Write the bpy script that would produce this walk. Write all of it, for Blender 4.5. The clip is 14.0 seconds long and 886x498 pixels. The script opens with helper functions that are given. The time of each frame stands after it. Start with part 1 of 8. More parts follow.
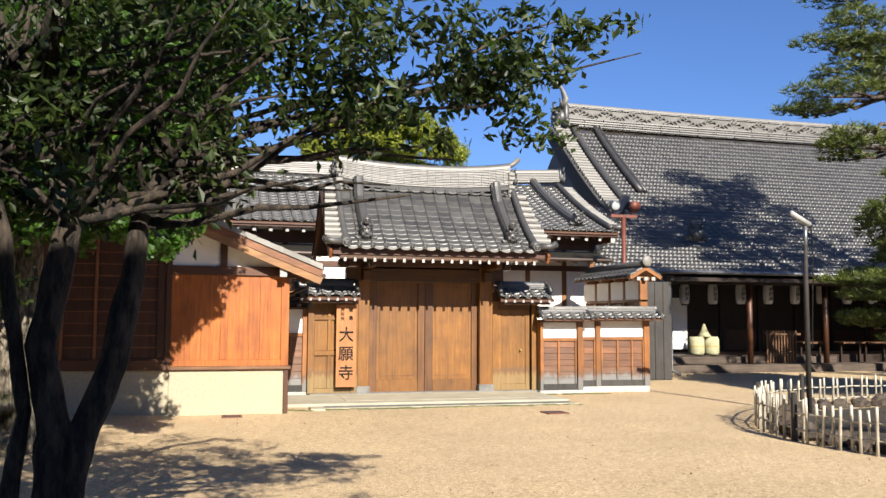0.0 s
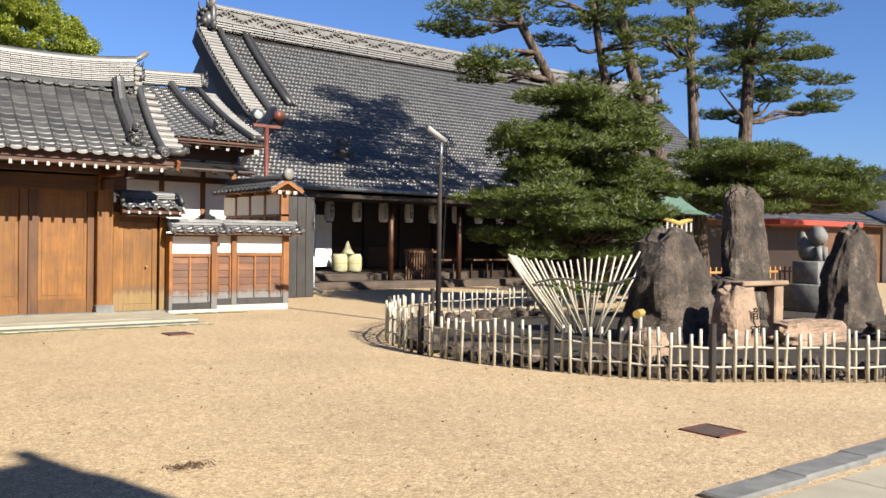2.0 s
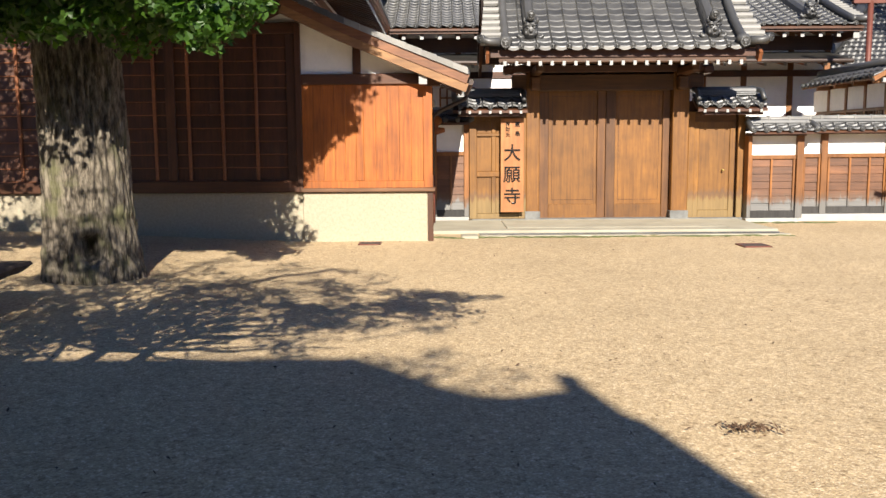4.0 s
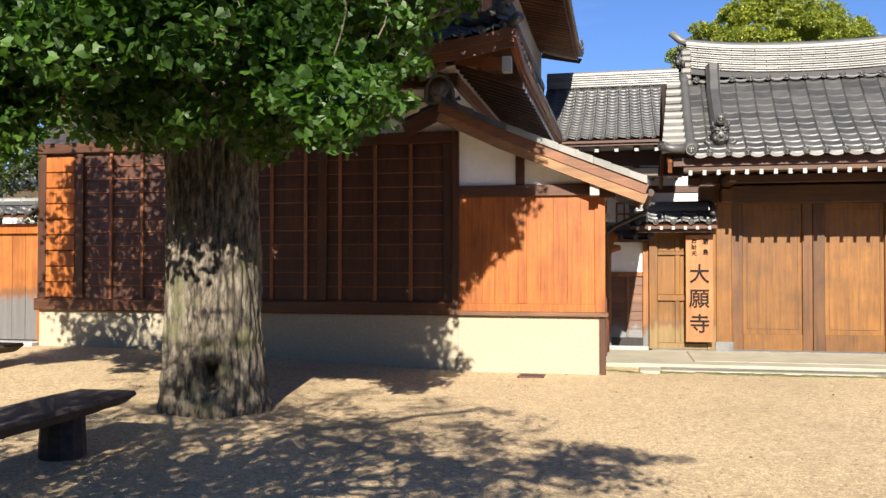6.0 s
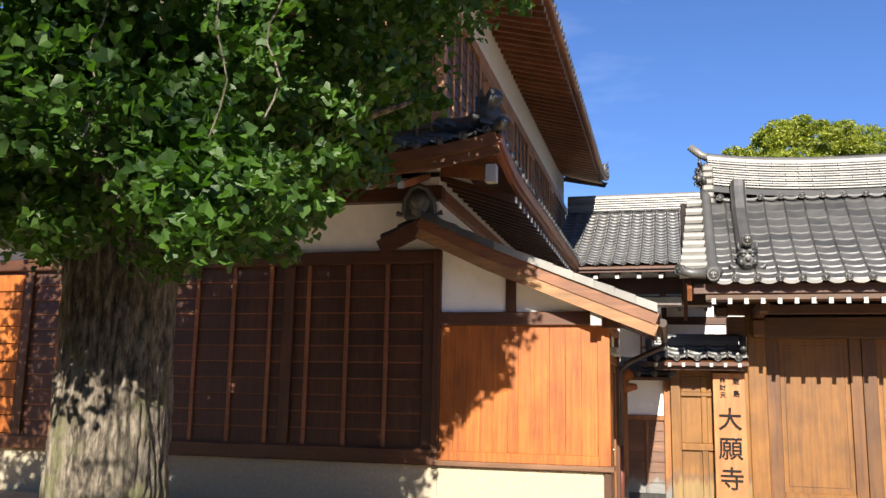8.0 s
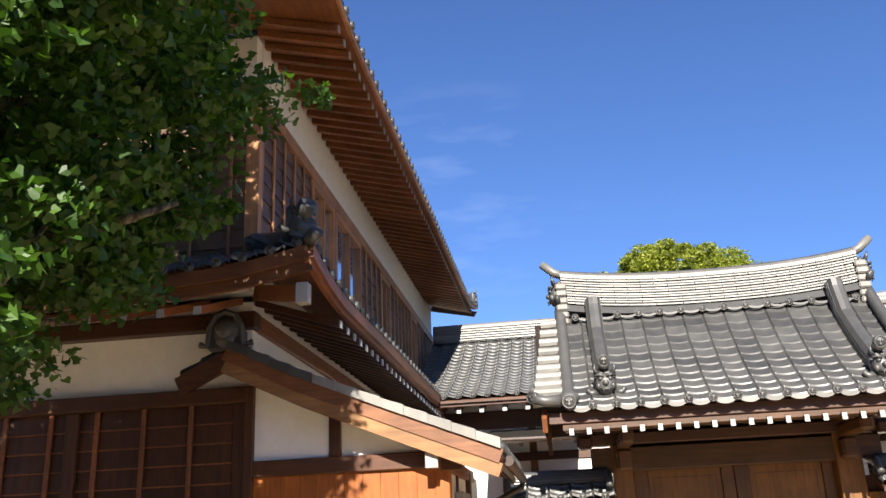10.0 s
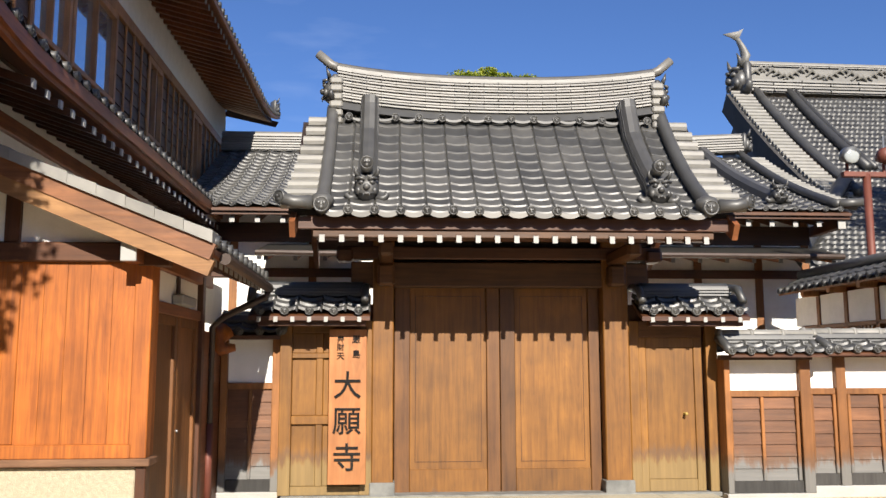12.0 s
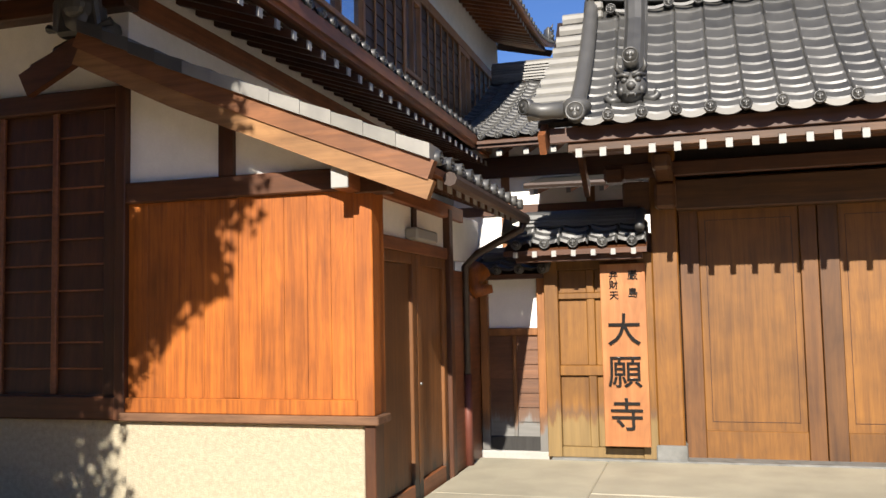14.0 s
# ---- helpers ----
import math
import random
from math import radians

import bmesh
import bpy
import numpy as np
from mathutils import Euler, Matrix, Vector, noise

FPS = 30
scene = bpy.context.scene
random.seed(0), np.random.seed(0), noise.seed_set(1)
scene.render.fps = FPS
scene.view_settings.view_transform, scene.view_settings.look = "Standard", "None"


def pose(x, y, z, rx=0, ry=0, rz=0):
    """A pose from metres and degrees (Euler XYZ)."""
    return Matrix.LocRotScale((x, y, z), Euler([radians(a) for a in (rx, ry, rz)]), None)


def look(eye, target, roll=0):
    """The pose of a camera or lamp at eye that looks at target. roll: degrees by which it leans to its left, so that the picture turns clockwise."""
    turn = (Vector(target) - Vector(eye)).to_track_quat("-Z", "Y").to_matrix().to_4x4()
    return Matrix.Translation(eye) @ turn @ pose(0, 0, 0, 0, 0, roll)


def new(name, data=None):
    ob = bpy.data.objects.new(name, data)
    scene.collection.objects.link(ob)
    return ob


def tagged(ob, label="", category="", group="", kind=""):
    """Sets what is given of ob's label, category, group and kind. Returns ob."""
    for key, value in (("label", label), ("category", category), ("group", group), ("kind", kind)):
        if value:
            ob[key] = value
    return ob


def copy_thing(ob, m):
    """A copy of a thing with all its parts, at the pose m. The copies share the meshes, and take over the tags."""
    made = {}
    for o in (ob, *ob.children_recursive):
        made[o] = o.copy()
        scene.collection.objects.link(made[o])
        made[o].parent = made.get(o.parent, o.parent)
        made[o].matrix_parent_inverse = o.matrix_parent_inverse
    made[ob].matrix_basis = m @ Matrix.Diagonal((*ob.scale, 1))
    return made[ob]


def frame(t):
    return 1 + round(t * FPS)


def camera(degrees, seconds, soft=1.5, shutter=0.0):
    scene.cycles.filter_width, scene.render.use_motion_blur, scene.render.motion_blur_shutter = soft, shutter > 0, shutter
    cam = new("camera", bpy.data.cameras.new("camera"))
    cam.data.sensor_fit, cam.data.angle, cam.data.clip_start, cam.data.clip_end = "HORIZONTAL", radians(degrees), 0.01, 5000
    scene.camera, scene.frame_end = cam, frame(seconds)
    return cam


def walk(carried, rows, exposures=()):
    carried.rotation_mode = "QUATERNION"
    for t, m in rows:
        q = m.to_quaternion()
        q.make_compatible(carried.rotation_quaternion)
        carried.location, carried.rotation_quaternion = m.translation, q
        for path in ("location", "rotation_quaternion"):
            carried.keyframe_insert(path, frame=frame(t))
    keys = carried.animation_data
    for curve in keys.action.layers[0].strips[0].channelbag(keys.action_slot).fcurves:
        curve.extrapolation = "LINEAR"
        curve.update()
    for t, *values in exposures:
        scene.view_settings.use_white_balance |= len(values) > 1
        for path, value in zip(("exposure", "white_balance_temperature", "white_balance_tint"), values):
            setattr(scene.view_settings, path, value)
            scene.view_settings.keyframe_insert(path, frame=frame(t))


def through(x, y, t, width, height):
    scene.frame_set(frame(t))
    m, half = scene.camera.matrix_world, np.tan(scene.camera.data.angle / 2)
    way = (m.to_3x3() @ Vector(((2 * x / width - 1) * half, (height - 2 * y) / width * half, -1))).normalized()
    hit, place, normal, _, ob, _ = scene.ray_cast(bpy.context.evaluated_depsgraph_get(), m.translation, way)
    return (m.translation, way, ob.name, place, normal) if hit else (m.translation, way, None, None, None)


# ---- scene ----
cam = camera(54.5, 14.0)
PATH = [
    (0, (-0.136, -0.044, 1.703), (0.375, 1.883, 1.864), 0.3),
    (0.5, (0.059, 0.199, 1.653), (0.748, 2.074, 1.745), 0.8),
    (1, (0.249, 0.436, 1.626), (1.132, 2.23, 1.684), 0.9),
    (1.5, (0.466, 0.695, 1.603), (1.632, 2.32, 1.63), -0.2),
    (2, (0.706, 0.801, 1.585), (1.923, 2.388, 1.569), 0.8),
    (2.5, (0.883, 0.896, 1.571), (1.908, 2.612, 1.506), 0.1),
    (3, (1.078, 1.341, 1.534), (1.77, 3.214, 1.429), -0.6),
    (3.5, (1.241, 1.735, 1.511), (1.507, 3.712, 1.359), -0.7),
    (4, (1.315, 2.127, 1.529), (1.313, 4.112, 1.286), -0.4),
    (4.2, (1.317, 2.321, 1.542), (1.242, 4.3, 1.262), -0.2),
    (6.3, (1.403, 3.931, 1.506), (0.945, 5.878, 1.555), 1.2),
    (6.5, (1.446, 4.087, 1.515), (0.962, 6.027, 1.552), 1.9),
    (7, (1.558, 4.539, 1.535), (1.102, 6.486, 1.6), 1.4),
    (7.5, (1.688, 4.986, 1.57), (1.206, 6.921, 1.722), 0.5),
    (7.7, (1.737, 5.171, 1.59), (1.233, 7.093, 1.815), 0.7),
    (9.8, (2.197, 6.705, 1.757), (1.869, 8.565, 2.416), -2.4),
    (10, (2.272, 6.854, 1.755), (2.034, 8.733, 2.396), -2.6),
    (10.5, (2.507, 7.215, 1.723), (2.486, 9.138, 2.274), -1.0),
    (11, (2.727, 7.553, 1.706), (2.884, 9.489, 2.181), -0.2),
    (11.5, (2.905, 7.923, 1.65), (3.063, 9.883, 2.016), -0.7),
    (11.9, (3.048, 8.207, 1.623), (3.169, 10.184, 1.903), -0.2),
    (12, (3.075, 8.276, 1.621), (3.199, 10.255, 1.88), -0.1),
    (12.5, (3.171, 8.689, 1.62), (3.294, 10.676, 1.807), -0.1),
    (13, (3.253, 9.055, 1.601), (3.263, 11.049, 1.748), -0.6),
    (13.5, (3.296, 9.446, 1.587), (3.089, 11.431, 1.716), -0.3),
    (14, (3.304, 9.84, 1.571), (2.739, 11.753, 1.714), -1.2),
]
walk(cam, [(t, look(eye, target, roll)) for t, eye, target, roll in PATH], [(0.0, 1.22), (3.0, 1.18), (6.5, 1.3), (10.0, 1.5), (10.6, 1.4), (11.0, 1.32), (12.5, 0.93), (13.5, 0.88), (14.0, 1.08)])

# ---------------------------------------------------------------- light
SUN_WAY = Vector((-0.1, 1.0, -0.62)).normalized()
world = bpy.data.worlds.new("world")
scene.world = world
world.use_nodes = True
_wn = world.node_tree
_sky = _wn.nodes.new("ShaderNodeTexSky")
_sky.sky_type, _sky.sun_disc = "NISHITA", False
_sky.sun_elevation = math.asin(-SUN_WAY.z)
_sky.sun_rotation = math.atan2(-SUN_WAY.x, -SUN_WAY.y)
_sky.air_density, _sky.dust_density, _sky.ozone_density = 1.0, 0.5, 3.0
_wn.nodes["Background"].inputs[1].default_value = 0.045
_tint = _wn.nodes.new("ShaderNodeMix")
_tint.data_type, _tint.blend_type = "RGBA", "MULTIPLY"
_tint.inputs["Factor"].default_value = 1.0
_tint.inputs[7].default_value = (0.74, 0.96, 1.42, 1.0)
_wn.links.new(_sky.outputs[0], _tint.inputs[6])
# a few thin wisps of cirrus low over the residence
_dir = _wn.nodes.new("ShaderNodeTexCoord").outputs["Generated"]
_near = _wn.nodes.new("ShaderNodeVectorMath")
_near.operation = "DOT_PRODUCT"
_near.inputs[1].default_value = (-0.11, 0.925, 0.364)
_wn.links.new(_dir, _near.inputs[0])
_range = _wn.nodes.new("ShaderNodeMapRange")
_range.inputs["From Min"].default_value, _range.inputs["From Max"].default_value = 0.985, 0.998
_wn.links.new(_near.outputs["Value"], _range.inputs["Value"])
_stretch = _wn.nodes.new("ShaderNodeMapping")
_stretch.inputs["Rotation"].default_value, _stretch.inputs["Scale"].default_value = (0, radians(14), 0), (7, 7, 30)
_wn.links.new(_dir, _stretch.inputs["Vector"])
_wisp = _wn.nodes.new("ShaderNodeTexNoise")
_wisp.inputs["Scale"].default_value, _wisp.inputs["Detail"].default_value = 1.0, 6.0
_wn.links.new(_stretch.outputs[0], _wisp.inputs["Vector"])
_thin = _wn.nodes.new("ShaderNodeMapRange")
_thin.inputs["From Min"].default_value, _thin.inputs["From Max"].default_value, _thin.inputs["To Max"].default_value = 0.52, 0.82, 0.09
_wn.links.new(_wisp.outputs["Fac"], _thin.inputs["Value"])
_amount = _wn.nodes.new("ShaderNodeMath")
_amount.operation = "MULTIPLY"
_wn.links.new(_range.outputs[0], _amount.inputs[0])
_wn.links.new(_thin.outputs[0], _amount.inputs[1])
_cloud = _wn.nodes.new("ShaderNodeMix")
_cloud.data_type = "RGBA"
_cloud.inputs[7].default_value = (14.0, 15.0, 17.0, 1.0)
_wn.links.new(_amount.outputs[0], _cloud.inputs["Factor"])
_wn.links.new(_tint.outputs[2], _cloud.inputs[6])
_wn.links.new(_cloud.outputs[2], _wn.nodes["Background"].inputs[0])
sun_data = bpy.data.lights.new("sun", "SUN")
sun_data.energy, sun_data.angle, sun_data.color = 5.0, radians(0.5), (1.0, 0.92, 0.8)
sun = new("sun", sun_data)
sun.rotation_euler = SUN_WAY.to_track_quat("-Z", "Y").to_euler()
sun.location = (0, -30, 40)


# ---------------------------------------------------------------- materials
def mat_base(name, rough=0.6, metal=0.0):
    m = bpy.data.materials.new(name)
    m.use_nodes = True
    nt = m.node_tree
    b = nt.nodes["Principled BSDF"]
    b.inputs["Roughness"].default_value = rough
    b.inputs["Metallic"].default_value = metal
    return m, nt, b


def n_noise(nt, vec, scale, detail=4.0, rough=0.55):
    n = nt.nodes.new("ShaderNodeTexNoise")
    n.inputs["Scale"].default_value, n.inputs["Detail"].default_value, n.inputs["Roughness"].default_value = scale, detail, rough
    if vec is not None:
        nt.links.new(vec, n.inputs["Vector"])
    return n.outputs["Fac"]


def n_ramp(nt, fac, stops):
    r = nt.nodes.new("ShaderNodeValToRGB")
    els = r.color_ramp.elements
    while len(els) < len(stops):
        els.new(0.5)
    for e, (p, c) in zip(els, stops):
        e.position, e.color = p, (*c, 1.0)
    nt.links.new(fac, r.inputs[0])
    return r.outputs[0]


def n_mix(nt, fac, a, b, kind="MIX"):
    m = nt.nodes.new("ShaderNodeMix")
    m.data_type, m.blend_type = "RGBA", kind
    for sock, val in ((m.inputs["Factor"], fac), (m.inputs[6], a), (m.inputs[7], b)):
        if isinstance(val, (int, float)):
            sock.default_value = val
        elif isinstance(val, tuple):
            sock.default_value = (*val, 1.0)
        else:
            nt.links.new(val, sock)
    return m.outputs[2]


def n_map(nt, vec, scale=(1, 1, 1)):
    m = nt.nodes.new("ShaderNodeMapping")
    m.inputs["Scale"].default_value = scale
    nt.links.new(vec, m.inputs["Vector"])
    return m.outputs[0]


def n_bump(nt, b, height, strength=0.3, dist=0.02):
    k = nt.nodes.new("ShaderNodeBump")
    k.inputs["Strength"].default_value, k.inputs["Distance"].default_value = strength, dist
    nt.links.new(height, k.inputs["Height"])
    nt.links.new(k.outputs[0], b.inputs["Normal"])


def n_math(nt, op, a, b=0.0, clamp=False):
    m = nt.nodes.new("ShaderNodeMath")
    m.operation, m.use_clamp = op, clamp
    for sock, val in ((m.inputs[0], a), (m.inputs[1], b)):
        if isinstance(val, (int, float)):
            sock.default_value = val
        else:
            nt.links.new(val, sock)
    return m.outputs[0]


def world_pos(nt):
    return nt.nodes.new("ShaderNodeNewGeometry").outputs["Position"]


def obj_random(nt):
    return nt.nodes.new("ShaderNodeObjectInfo").outputs["Random"]


def wood(name, dark, light, axis="z", rough=0.55, stain=None, vary=0.25, grain=26.0):
    """Planed timber: grain along an axis, blotches, and where stain=(height, colour) is given a weathered foot with a ragged tide line."""
    m, nt, b = mat_base(name, rough)
    pos = world_pos(nt)
    lo = 1.3
    sc = {"z": (grain, grain, lo), "x": (lo, grain, grain), "y": (grain, lo, grain)}[axis]
    g1 = n_noise(nt, n_map(nt, pos, sc), 1.0, 6.0, 0.6)
    g2 = n_noise(nt, pos, 2.3, 3.0)
    col = n_ramp(nt, g1, [(0.28, dark), (0.72, light)])
    blot = n_ramp(nt, g2, [(0.3, (0.62, 0.58, 0.55)), (0.7, (1.15, 1.12, 1.08))])
    col = n_mix(nt, 0.8, col, blot, "MULTIPLY")
    low = {"z": (5.0, 5.0, 0.55), "x": (0.55, 5.0, 5.0), "y": (5.0, 0.55, 5.0)}[axis]
    fig = nt.nodes.new("ShaderNodeTexNoise")
    fig.inputs["Scale"].default_value, fig.inputs["Detail"].default_value, fig.inputs["Distortion"].default_value = 1.0, 2.0, 1.4
    nt.links.new(n_map(nt, pos, low), fig.inputs["Vector"])
    rings = n_math(nt, "FRACT", n_math(nt, "MULTIPLY", fig.outputs["Fac"], 11.0))
    col = n_mix(nt, 0.34, col, n_ramp(nt, rings, [(0.0, (0.74, 0.7, 0.66)), (0.3, (1.06, 1.06, 1.05)), (0.8, (1.1, 1.1, 1.1)), (1.0, (0.78, 0.74, 0.7))]), "MULTIPLY")
    rnd = n_ramp(nt, obj_random(nt), [(0.0, (1 - vary,) * 3), (1.0, (1 + vary * 0.6,) * 3)])
    col = n_mix(nt, 1.0, col, rnd, "MULTIPLY")
    if stain:
        z = nt.nodes.new("ShaderNodeSeparateXYZ")
        nt.links.new(pos, z.inputs[0])
        ragged = n_noise(nt, n_map(nt, pos, (9, 9, 2)), 1.0, 4.0, 0.7)
        lift = n_math(nt, "ADD", z.outputs[2], n_math(nt, "MULTIPLY", n_math(nt, "SUBTRACT", ragged, 0.5), 0.45))
        below = n_math(nt, "MULTIPLY", n_math(nt, "SUBTRACT", stain[0], lift), 9.0, clamp=True)
        col = n_mix(nt, below, col, n_mix(nt, 0.7, stain[1], n_ramp(nt, g1, [(0.25, (0.6, 0.6, 0.6)), (0.75, (1.15, 1.15, 1.15))]), "MULTIPLY"))
        off = n_math(nt, "ABSOLUTE", n_math(nt, "SUBTRACT", lift, stain[0]))
        band = n_math(nt, "SUBTRACT", 1.0, n_math(nt, "MULTIPLY", off, 11.0), clamp=True)
        col = n_mix(nt, n_math(nt, "MULTIPLY", band, 0.75), col, (0.10, 0.055, 0.03))
    nt.links.new(col, b.inputs["Base Color"])
    n_bump(nt, b, g1, 0.25, 0.006)
    return m


def plain(name, colour, rough=0.7, metal=0.0, scale=6.0, vary=0.18, bump=0.15, dist=0.01, fine=60.0):
    """Any mottled surface: two scales of variation round one colour."""
    m, nt, b = mat_base(name, rough, metal)
    pos = world_pos(nt)
    a, f = n_noise(nt, pos, scale, 4.0), n_noise(nt, pos, fine, 3.0)
    lo, hi = tuple(c * (1 - vary) for c in colour), tuple(min(1.0, c * (1 + vary)) for c in colour)
    col = n_ramp(nt, a, [(0.3, lo), (0.7, hi)])
    col = n_mix(nt, 0.5, col, n_ramp(nt, f, [(0.3, (1 - vary,) * 3), (0.7, (1 + vary,) * 3)]), "MULTIPLY")
    nt.links.new(col, b.inputs["Base Color"])
    n_bump(nt, b, f, bump, dist)
    return m


def tile_clay(name, dark, light, rough=0.4):
    """Smoked silver-grey roof tile: a dull metallic sheen, each tile its own shade."""
    m, nt, b = mat_base(name, rough, 0.0)
    pos = world_pos(nt)
    isl = nt.nodes.new("ShaderNodeNewGeometry").outputs["Random Per Island"]
    pick = n_math(nt, "FRACT", n_math(nt, "ADD", isl, obj_random(nt)))
    col = n_ramp(nt, pick, [(0.0, dark), (0.5, tuple((p + q) / 2 for p, q in zip(dark, light))), (1.0, light)])
    blot = n_noise(nt, pos, 5.0, 4.0)
    col = n_mix(nt, 0.7, col, n_ramp(nt, blot, [(0.3, (0.72, 0.72, 0.74)), (0.7, (1.2, 1.2, 1.18))]), "MULTIPLY")
    nt.links.new(col, b.inputs["Base Color"])
    fine = n_noise(nt, pos, 70.0, 3.0)
    rr = nt.nodes.new("ShaderNodeMapRange")
    rr.inputs["To Min"].default_value, rr.inputs["To Max"].default_value = rough - 0.08, rough + 0.16
    nt.links.new(blot, rr.inputs["Value"])
    nt.links.new(rr.outputs[0], b.inputs["Roughness"])
    b.inputs["Specular IOR Level"].default_value = 0.7
    n_bump(nt, b, fine, 0.12, 0.004)
    return m


def leaf_mat(name, dark, light, through=0.35):
    m, nt, b = mat_base(name, 0.5)
    isl = nt.nodes.new("ShaderNodeNewGeometry").outputs["Random Per Island"]
    pos = world_pos(nt)
    col = n_ramp(nt, isl, [(0.0, dark), (0.6, tuple((p + q) / 2 for p, q in zip(dark, light))), (1.0, light)])
    col = n_mix(nt, 0.6, col, n_ramp(nt, n_noise(nt, pos, 1.2, 3.0), [(0.3, (0.7, 0.75, 0.6)), (0.7, (1.25, 1.2, 1.1))]), "MULTIPLY")
    nt.links.new(col, b.inputs["Base Color"])
    tr = nt.nodes.new("ShaderNodeBsdfTranslucent")
    nt.links.new(n_mix(nt, 1.0, col, (1.3, 1.5, 0.6), "MULTIPLY"), tr.inputs[0])
    ms = nt.nodes.new("ShaderNodeMixShader")
    ms.inputs[0].default_value = through
    nt.links.new(b.outputs[0], ms.inputs[1])
    nt.links.new(tr.outputs[0], ms.inputs[2])
    nt.links.new(ms.outputs[0], nt.nodes["Material Output"].inputs[0])
    return m


def gravel_mat():
    m, nt, b = mat_base("raked_pale_gravel", 0.85)
    pos = world_pos(nt)
    v = nt.nodes.new("ShaderNodeTexVoronoi")
    v.inputs["Scale"].default_value = 95.0
    nt.links.new(pos, v.inputs["Vector"])
    sep = nt.nodes.new("ShaderNodeSeparateColor")
    nt.links.new(v.outputs["Color"], sep.inputs[0])
    col = n_ramp(nt, sep.outputs[0], [(0.0, (0.262, 0.19, 0.111)), (0.35, (0.4, 0.303, 0.181)), (0.8, (0.467, 0.365, 0.224)), (1.0, (0.59, 0.49, 0.346))])
    big = n_noise(nt, pos, 0.5, 5.0, 0.6)
    col = n_mix(nt, 0.7, col, n_ramp(nt, big, [(0.3, (0.84, 0.82, 0.78)), (0.7, (1.1, 1.08, 1.04))]), "MULTIPLY")
    mid = n_noise(nt, pos, 7.0, 4.0, 0.6)
    col = n_mix(nt, 0.6, col, n_ramp(nt, mid, [(0.3, (0.86, 0.84, 0.8)), (0.7, (1.1, 1.08, 1.05))]), "MULTIPLY")
    v2 = nt.nodes.new("ShaderNodeTexVoronoi")
    v2.inputs["Scale"].default_value = 34.0
    nt.links.new(pos, v2.inputs["Vector"])
    sep2 = nt.nodes.new("ShaderNodeSeparateColor")
    nt.links.new(v2.outputs["Color"], sep2.inputs[0])
    col = n_mix(nt, 1.0, col, n_ramp(nt, sep2.outputs[0], [(0.0, (0.72, 0.68, 0.62)), (0.16, (0.98, 0.97, 0.95)), (0.8, (1.08, 1.07, 1.06)), (1.0, (1.3, 1.3, 1.3))]), "MULTIPLY")
    nt.links.new(col, b.inputs["Base Color"])
    h = n_math(nt, "ADD", n_math(nt, "MULTIPLY", v.outputs["Distance"], -1.0), n_math(nt, "MULTIPLY", mid, 0.5))
    n_bump(nt, b, h, 0.5, 0.008)
    return m


def bark_mat(name, dark, light, scale=7.0, moss=None):
    m, nt, b = mat_base(name, 0.9)
    pos = world_pos(nt)
    v = n_noise(nt, n_map(nt, pos, (scale, scale, scale * 0.28)), 1.6, 6.0, 0.7)
    deep = tuple(c * 0.35 for c in dark)
    col = n_ramp(nt, v, [(0.36, deep), (0.45, dark), (0.54, tuple((p + q) / 2 for p, q in zip(dark, light))), (0.66, light)])
    if moss:
        col = n_mix(nt, n_ramp(nt, n_noise(nt, pos, 3.0, 5.0), [(0.52, (0, 0, 0)), (0.66, (0.7, 0.7, 0.7))]), col, moss)
    nt.links.new(col, b.inputs["Base Color"])
    n_bump(nt, b, v, 0.9, 0.04)
    return m


WOOD_GATE = wood("gate_timber", (0.133, 0.0512, 0.00561), (0.236, 0.1, 0.0126), "z", stain=(0.0, (0.154, 0.0977, 0.0172)))
WOOD_WING = wood("wing_timber", (0.137, 0.0554, 0.00663), (0.229, 0.102, 0.0146), "z", stain=(0.55, (0.2, 0.128, 0.046)))
WOOD_GATE_X = wood("gate_beam_timber", (0.0643, 0.0265, 0.00759), (0.126, 0.0531, 0.0171), "x")
WOOD_SIGN = wood("sign_board_timber", (0.292, 0.107, 0.0289), (0.383, 0.166, 0.0578), "z", vary=0.05, grain=14.0)
WOOD_ORANGE = wood("orange_panel_timber", (0.2, 0.052, 0.006), (0.43, 0.13, 0.014), "z", vary=0.1)
WOOD_SILL = wood("weathered_sill_timber", (0.09, 0.042, 0.02), (0.2, 0.105, 0.055), "x", rough=0.7)
WOOD_DARK = wood("dark_red_timber", (0.042, 0.0148, 0.006), (0.088, 0.032, 0.012), "z", rough=0.5)
WOOD_DARK_X = wood("dark_red_beam_timber", (0.045, 0.016, 0.0065), (0.095, 0.035, 0.013), "x", rough=0.5)
WOOD_DARK_Y = wood("dark_red_rafter_timber", (0.165, 0.059, 0.023), (0.3, 0.11, 0.041), "y", rough=0.5)
WOOD_BOARD = wood("lapped_board_timber", (0.106, 0.0412, 0.0145), (0.174, 0.0723, 0.0281), "x", stain=(0.5, (0.145, 0.14, 0.131)))
WOOD_WALLPOST = wood("wall_post_timber", (0.187, 0.0717, 0.0165), (0.286, 0.118, 0.0319), "z", stain=(0.46, (0.143, 0.137, 0.127)))
WOOD_UPPER = wood("upper_board_timber", (0.079, 0.0394, 0.0193), (0.176, 0.0922, 0.0439), "y")
WOOD_FRAME = wood("window_frame_timber", (0.309, 0.143, 0.0536), (0.5, 0.238, 0.0952), "z")
WOOD_BARGE = wood("barge_board_timber", (0.203, 0.0963, 0.0338), (0.334, 0.176, 0.0676), "x")
